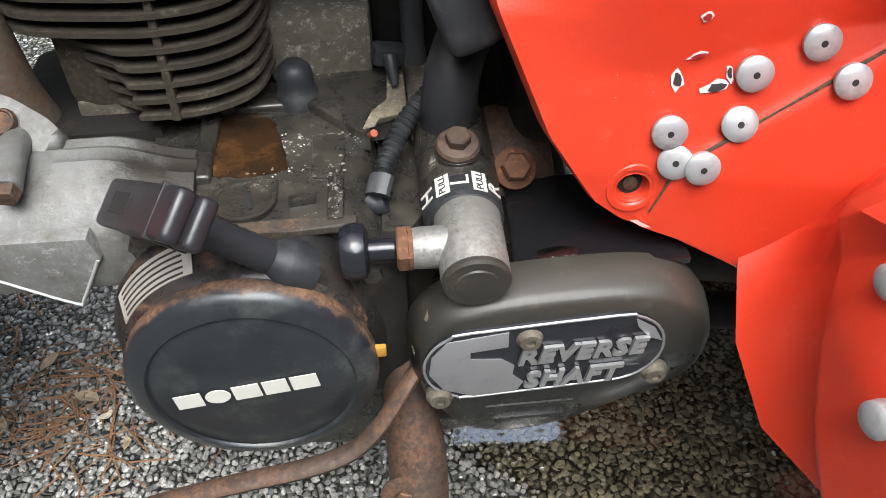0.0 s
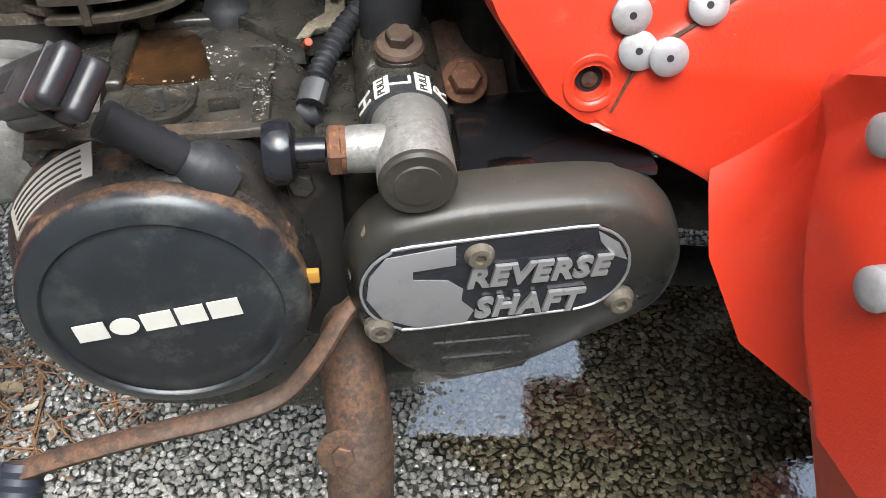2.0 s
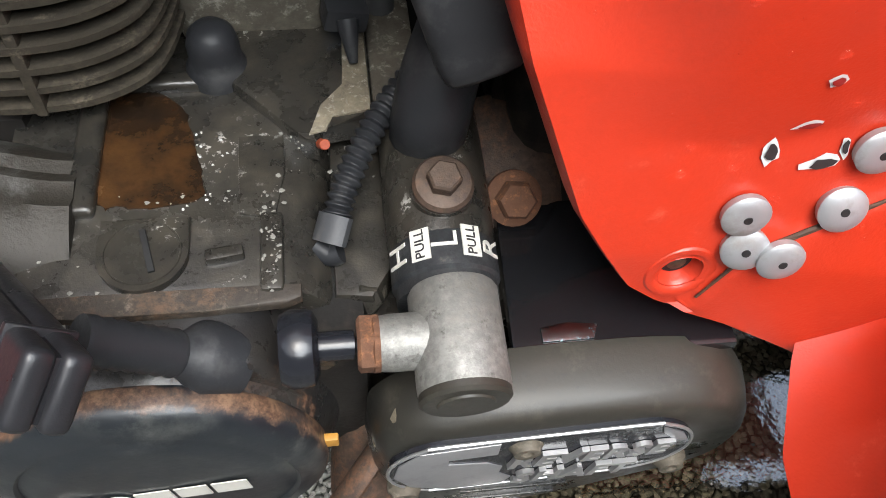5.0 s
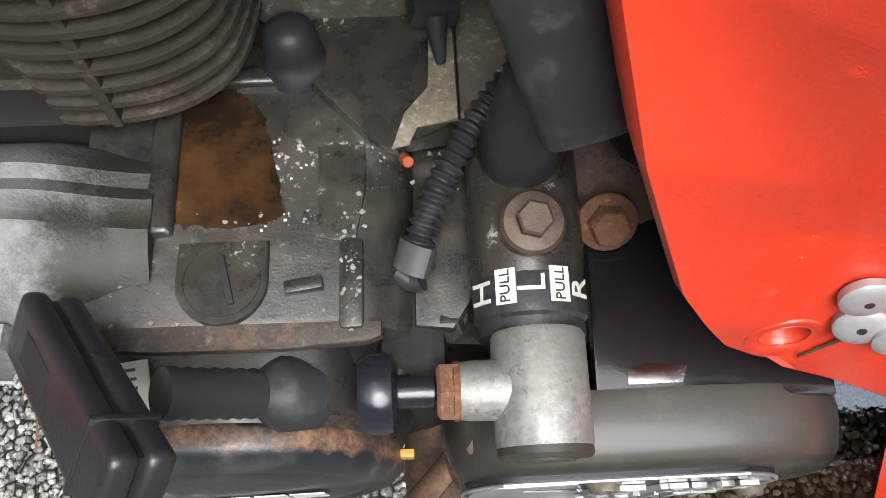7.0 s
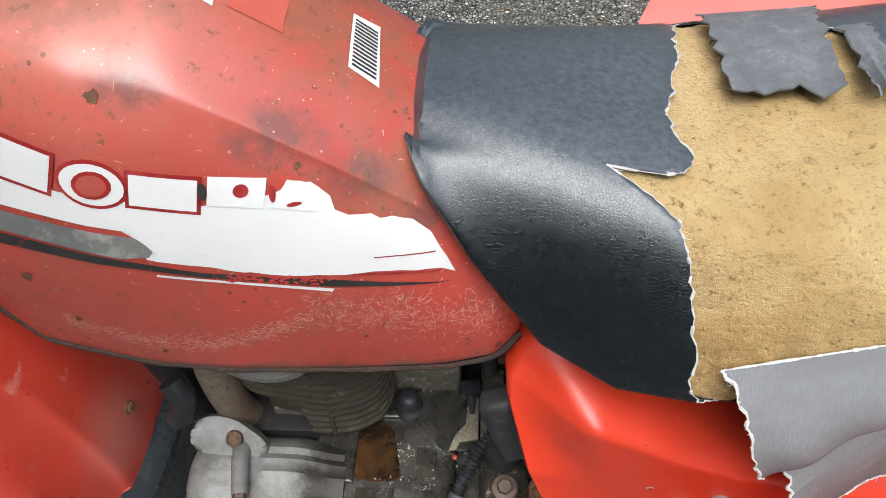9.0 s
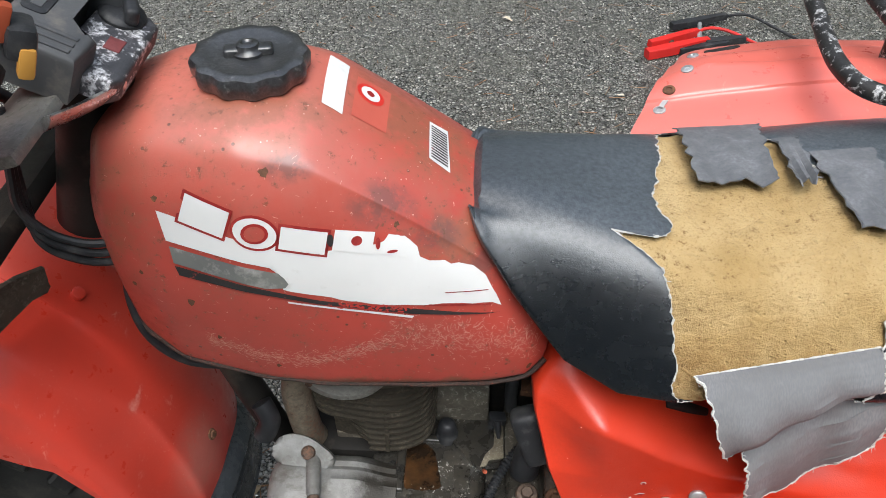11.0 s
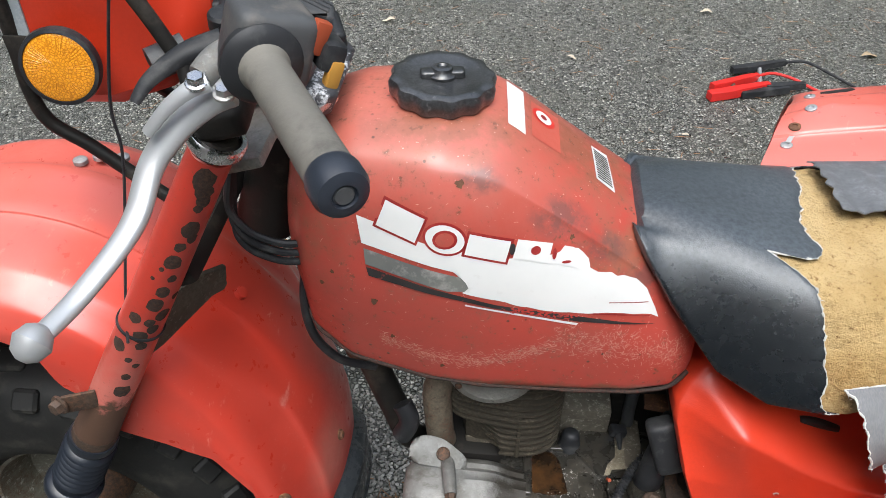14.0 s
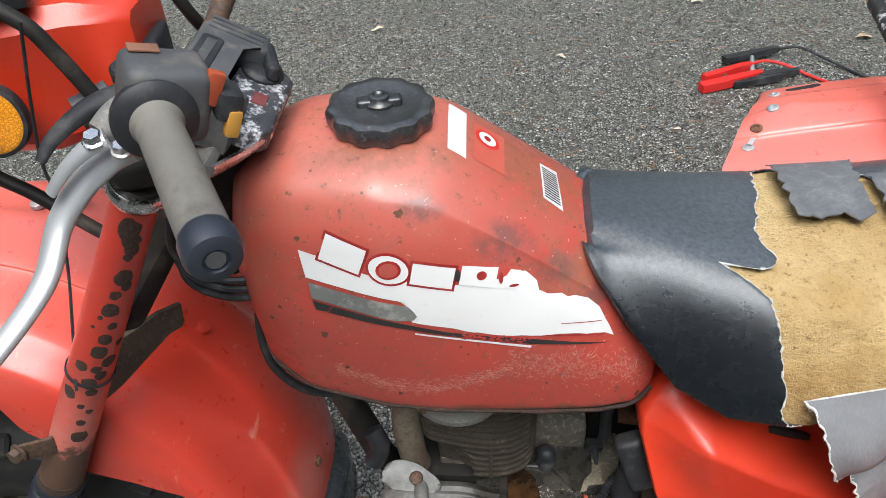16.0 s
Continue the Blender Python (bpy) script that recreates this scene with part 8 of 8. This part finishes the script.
def build_headlight():
    m = axes((-0.568, 0.005, 1.037), (1, 0.03, 0.02), (-0.02, 0, 1))
    # local x to the rear, local y up, local z to the machine's left
    secs = []
    for x, h, w, yo in ((-0.078, 0.068, 0.080, 0.0), (-0.066, 0.072, 0.084, 0.0), (-0.01, 0.072, 0.082, 0.0), (0.040, 0.066, 0.066, 0.006), (0.078, 0.046, 0.050, 0.016), (0.088, 0.036, 0.040, 0.018)):
        ring = []
        c = 0.24 * h
        for sy, sz in ((1, 1), (1, -1), (-1, -1), (-1, 1)):
            corner = [(sy * h, sz * (w - c)), (sy * (h - c), sz * w)]
            for u, v in corner if sy * sz < 0 else corner[::-1]:
                ring.append(m @ V(x, yo + u, v))
        secs.append(ring)
    sb = loft(secs)
    bmesh.ops.bevel(sb, geom=[e for e in sb.edges if len(e.link_faces) == 2 and e.calc_face_angle(0) > 0.25], offset=0.004, segments=3, affect="EDGES")
    shell = part("headlight", sb, RED_PLASTIC, trike, "red faceted plastic headlight shell")
    part("bar_clip", block(axes((-0.575, -0.062, 1.128), (1, 0.3, 0), (-0.3, 1, 0)), (0.050, 0.036, 0.024), 0.004), RUBBER, shell, "black plastic bar clip")
    rim = []
    for x, k in ((-0.072, 1.03), (-0.098, 1.0), (-0.108, 0.86), (-0.114, 0.5)):
        rim.append([m @ V(x, 0.070 * k * math.copysign(abs(math.sin(t)) ** 0.35, math.sin(t)), 0.082 * k * math.copysign(abs(math.cos(t)) ** 0.35, math.cos(t))) for t in (2 * math.pi * q / 40 for q in range(40))])
    part("lens", loft(rim), GLASS_GREY, shell, "grey headlight rim and glass")
    ro, ra = V(-0.600, -0.103, 1.026), V(0.10, -1, 0.16).normalized()
    ref = part("reflector", lathe(ro, ra, [(0, 0), (0, 0.0355), (0.006, 0.0365), (0.011, 0.0355), (0.012, 0.032), (0.010, 0.0318)], 40), RUBBER, shell, "black reflector ring")
    part("reflector_lens", lathe(ro + ra * 0.002, ra, [(0, 0), (0, 0.0318), (0.0085, 0.0318), (0.010, 0.029), (0.0105, 0)], 40), AMBER, ref, "amber round reflector")
    u = ra.orthogonal().normalized()
    w = ra.cross(u)
    lines = bmesh.new()
    for i in range(8):
        t0 = 6.28318 * i / 8
        d0 = u * math.cos(t0) + w * math.sin(t0)
        e0 = ra.cross(d0)
        for q in range(7):
            f = -0.85 + 1.7 * q / 6
            r0 = 0.006 + abs(f) * 0.008
            rod(ro + ra * 0.0121 + d0 * r0 + e0 * f * r0 * 0.40, ro + ra * 0.0118 + d0 * 0.0285 + e0 * f * 0.0108, 0.0006, 0.0006, 5, 0.0001, lines)
    tagged(part("lens_prism", lines, AMBER, ref), kind="stuff")
    part("socket", sweep([(-0.486, -0.090, 1.042), (-0.506, -0.104, 1.036), (-0.514, -0.110, 1.034)], 0.0155, 18), GREY_PLASTIC, shell, "black plastic socket")
    part("socket_hole", lathe((-0.5142, -0.1102, 1.0339), (-0.8, -0.6, -0.2), [(0, 0), (0, 0.0105), (0.0006, 0.007), (0.0006, 0)], 16), BLACK_HOLE, shell)
    part("rear_boot", block(axes((-0.490, 0.000, 1.040), (1, 0.1, 0), (0, 1, 0)), (0.040, 0.062, 0.040), 0.006, 3), RUBBER, shell, "ribbed black rubber boot")
    part("wire_loom", sweep([(-0.47, -0.02, 1.055), (-0.465, -0.06, 1.045), (-0.46, -0.09, 1.03), (-0.45, -0.11, 1.0)], 0.007, 10), RUBBER, shell, "black wiring loom")
    # guard bars
    g = [(-0.475, -0.125, 1.005), (-0.483, -0.112, 1.032), (-0.496, -0.110, 1.060), (-0.515, -0.110, 1.096), (-0.532, -0.110, 1.120), (-0.57, -0.108, 1.140), (-0.62, -0.100, 1.140), (-0.650, -0.090, 1.115), (-0.656, -0.080, 1.045), (-0.660, -0.075, 0.980), (-0.650, -0.074, 0.945), (-0.615, -0.074, 0.920), (-0.575, -0.076, 0.888), (-0.53, -0.08, 0.855)]
    for s in (1, -1):
        part("guard_bar", sweep([(x, y * s, z) for x, y, z in g], 0.0072, 12), DARK, shell, "chipped black headlight guard bar")
    part("guard_tab", block(axes((-0.632, -0.092, 1.026), (1, -0.2, 0.1), (0, 0, 1)), (0.055, 0.040, 0.004), 0.001), DARK, shell, "steel tab")


build_headlight()

# ---- rear fender and rack
def build_rear_fender():
    rows = []
    for x in np.linspace(0.13, 0.85, 30):
        t = (x - 0.13) / 0.72
        lift = 0.035 * min(1, t * 3)
        far = 0.44 + 0.05 * min(1, t * 3)
        ridge = 0.010 * math.sin(min(1, t * 4) * 3.1)
        pts = [(0.10, 0.780 + lift), (0.16, 0.800 + lift), (0.205, 0.806 + lift), (0.215, 0.813 + lift), (0.255, 0.816 + lift + ridge), (0.265, 0.809 + lift), (0.31, 0.803 + lift), (0.32, 0.796 + lift), (0.36, 0.786 + lift), (0.37, 0.777 + lift), (0.40, 0.762 + lift), (0.43, 0.735 + lift), (far, 0.69 + lift), (far + 0.015, 0.60 + lift), (far + 0.018, 0.55 + lift)]
        sm = spline([(a, b, 0) for a, b in pts], 4)
        sk = 0.15 * (1 - min(1, t * 5)) ** 1.6
        rows.append([(x + sk * 0.9 * max(0, (p.x - 0.15) / 0.3), p.x, p.y) for p in sm])
    f = part("rear_fender", thick(loft(rows, closed=False), 0.004), RED_FADED, trike, "faded red plastic rear fender, riveted and cracked")
    for x, y, z, up, m in ((0.237, 0.3366, 0.8047, (-0.30, 0.25, 0.92), WASHER), (0.210, 0.2513, 0.8329, (-0.34, -0.03, 0.94), WASHER), (0.1853, 0.2219, 0.8201, (-0.24, -0.16, 0.96), RUST), (0.1714, 0.1934, 0.8085, (-0.18, -0.03, 0.98), WASHER)):
        part("rivet", lathe((x, y, z), up, [(-0.004, 0), (-0.004, 0.0078), (0.0014, 0.0078), (0.0026, 0.0060), (0.0026, 0.0036), (0.0010, 0.0030), (0.0010, 0)], 20), m, f, "hollow grey rivet")
    part("repair_strip", block(axes((0.1775, 0.2040, 0.8125), (0.45, 0.85, 0.02), (-0.85, 0.45, -0.1)), (0.020, 0.0065, 0.0018), 0.0006), BARE_ALLOY, f, "bare alloy repair strip")
    part("slot", slab([(-0.024, -0.002), (-0.012, -0.0065), (0.012, -0.0065), (0.024, -0.002), (0.022, 0.004), (-0.022, 0.004)], axes((0.276, 0.3457, 0.8105), (0.97, 0.1, 0.16), (-0.1, 0.97, -0.22)), 0.0016, 0.0005), BLACK_HOLE, f, "dark slot")
    flaky = two_stage("flaking_black_tube", (0.022, 0.021, 0.021), (0.035, 0.035, 0.035), 12.0, (0.5, 0.7), (0.55, 0.55, 0.55), (0.62, 0.68), 0.35)
    rack = part("rack", sweep([(0.37, 0.42, 0.905), (0.358, 0.30, 0.903), (0.347, 0.20, 0.900), (0.346, 0.150, 0.898), (0.356, 0.108, 0.898), (0.384, 0.085, 0.898), (0.43, 0.080, 0.898), (0.70, 0.080, 0.905)], 0.0105, 14), flaky, trike, "black tubular rack with flaking paint")
    part("rack_bar", sweep([(0.435, 0.42, 0.905), (0.441, 0.28, 0.900), (0.447, 0.23, 0.898), (0.462, 0.18, 0.898), (0.50, 0.09, 0.900)], 0.0105, 14), flaky, rack)
    part("rack_stay", sweep([(0.446, 0.25, 0.898), (0.452, 0.26, 0.86), (0.456, 0.27, 0.82)], 0.010, 10), flaky, rack)


build_rear_fender()


# ---------------------------------------------------------------- loose things on the ground
def clamp_arm(name, p, q, w0, w1, h, material, root):
    """A tapered moulded arm of a clamp from p to q."""
    p, q = Vector(p), Vector(q)
    L = (q - p).length
    out = [(0, -w0), (L * 0.35, -w0 * 1.15), (L * 0.8, -w1), (L, -w1 * 0.8), (L, w1 * 0.8), (L * 0.8, w1), (L * 0.35, w0 * 0.9), (0, w0)]
    d = q - p
    return part(name, slab(out, axes(p, d, (-d.y, d.x, 0)), h, 0.004), material, root)


def build_clamps():
    """Two spring clamps of a jump lead lying behind the trike, their leads running off together."""
    red, black = new("jump_lead"), new("jump_lead")
    for root, o in ((red, (0.60, 1.86, 0.0)), (black, (0.68, 1.93, 0.0))):
        root.matrix_world = pose(*o)
    tagged(red, "red-handled jump lead clamp lying on the asphalt", "jump lead", "jump leads")
    tagged(black, "black-handled jump lead clamp lying on the asphalt", "jump lead", "jump leads")
    clamp_arm("arm", (-0.110, -0.065, 0.004), (0.105, 0.020, 0.010), 0.016, 0.013, 0.030, CLAMP_RED, red)
    clamp_arm("arm", (-0.095, -0.015, 0.016), (0.080, 0.085, 0.014), 0.012, 0.012, 0.024, CLAMP_RED, red)
    part("spring", rod((-0.03, -0.045, 0.020), (-0.015, 0.030, 0.022), 0.009, seg=14), RUSTY_STEEL, red, "rusty clamp spring")
    part("cable", sweep([(0.075, 0.080, 0.026), (0.13, 0.105, 0.030), (0.20, 0.090, 0.022), (0.28, 0.030, 0.008), (0.38, -0.06, 0.006)], 0.0055, 8), CLAMP_RED, red)
    clamp_arm("arm", (-0.080, 0.060, 0.012), (0.120, 0.130, 0.018), 0.013, 0.010, 0.022, RUBBER, black)
    clamp_arm("arm", (-0.080, -0.100, 0.004), (0.090, -0.060, 0.010), 0.016, 0.012, 0.024, RUBBER, black)
    clamp_arm("arm", (0.010, -0.060, 0.014), (0.150, -0.030, 0.014), 0.014, 0.010, 0.022, RUBBER, black)
    part("spring", rod((-0.01, -0.075, 0.02), (0.02, 0.080, 0.022), 0.008, seg=14), WASHER, black, "grey clamp spring")
    part("cable", sweep([(0.115, 0.128, 0.028), (0.19, 0.130, 0.034), (0.27, 0.075, 0.018), (0.34, 0.00, 0.008), (0.42, -0.09, 0.006)], 0.0050, 8), RUBBER, black)


build_clamps()


def build_leaves():
    rnd = random.Random(17)
    spots = [(-0.672, 2.287, 0.05, True), (0.594, 2.526, 0.05, True), (0.036, 2.045, 0.035, True), (0.93, 2.893, 0.06, False), (1.14, 2.2, 0.07, False), (0.38, 1.55, 0.025, True), (-1.05, 1.15, 0.06, False), (-0.62, 0.62, 0.05, False),
             (-0.385, 0.075, 0.035, False), (-0.44, 0.135, 0.03, False), (-0.47, 0.05, 0.025, False), (-0.36, 0.05, 0.02, True), (-0.33, 0.01, 0.02, False), (-0.95, 1.6, 0.05, True), (0.20, 1.93, 0.012, True)]
    for x, y, L, pale in spots:
        bm = bmesh.new()
        turn, n = rnd.uniform(0, 6.28), 10
        rows = []
        for i in range(n + 1):
            t = i / n
            w = L * 0.24 * math.sin(math.pi * min(1, t * 0.96 + 0.03)) ** 0.8 * rnd.uniform(0.75, 1.15)
            cx, cy = L * (t - 0.5), L * 0.12 * math.sin(t * 3)
            z = 0.008 + 0.10 * L * math.sin(t * 5 + x * 9)
            rows.append([(x + cx * math.cos(turn) - (cy + k * w) * math.sin(turn), y + cx * math.sin(turn) + (cy + k * w) * math.cos(turn), max(0.003, z + abs(k) * w * 0.5)) for k in (-1, -0.5, 0, 0.5, 1)])
        ob = part("dead_leaf", thick(loft(rows, closed=False), 0.0006), LEAF_PALE if pale else LEAF, None)
        tagged(ob, "curled pale dry leaf on the asphalt" if pale else "brown dry leaf on the asphalt", "leaf", "fallen leaves")


build_leaves()


def build_needles():
    rnd = random.Random(23)
    bm = bmesh.new()
    verts, faces = [], []
    for i in range(1500):
        if i < 210:
            x, y = rnd.gauss(-0.40, 0.07), rnd.gauss(0.07, 0.06)
        else:
            x, y = rnd.uniform(-1.6, 2.2), rnd.uniform(0.5, 4.5)
        a, L = rnd.uniform(0, 6.28), rnd.uniform(0.02, 0.06)
        if -0.05 < x < 0.8 and -0.4 < y < 0.2:
            continue
        w, z0, z1 = 0.0006 + 0.0008 * rnd.random(), rnd.uniform(0.004, 0.008), rnd.uniform(0.004, 0.010)
        dx, dy = math.cos(a), math.sin(a)
        o = len(verts)
        for s, z in ((-0.5, z0), (0.5, z1)):
            verts += [(x + dx * L * s - dy * w, y + dy * L * s + dx * w, z), (x + dx * L * s + dy * w, y + dy * L * s - dx * w, z), (x + dx * L * s, y + dy * L * s, z + 0.0012)]
        faces += [(o, o + 1, o + 4, o + 3), (o + 1, o + 2, o + 5, o + 4), (o + 2, o, o + 3, o + 5)]
    me = bpy.data.meshes.new("pine_needles")
    me.from_pydata(verts, [], faces)
    me.materials.append(NEEDLE)
    tagged(new("pine_needles", me), "scattered brown pine needles on the asphalt", "pine needles", kind="stuff")


build_needles()
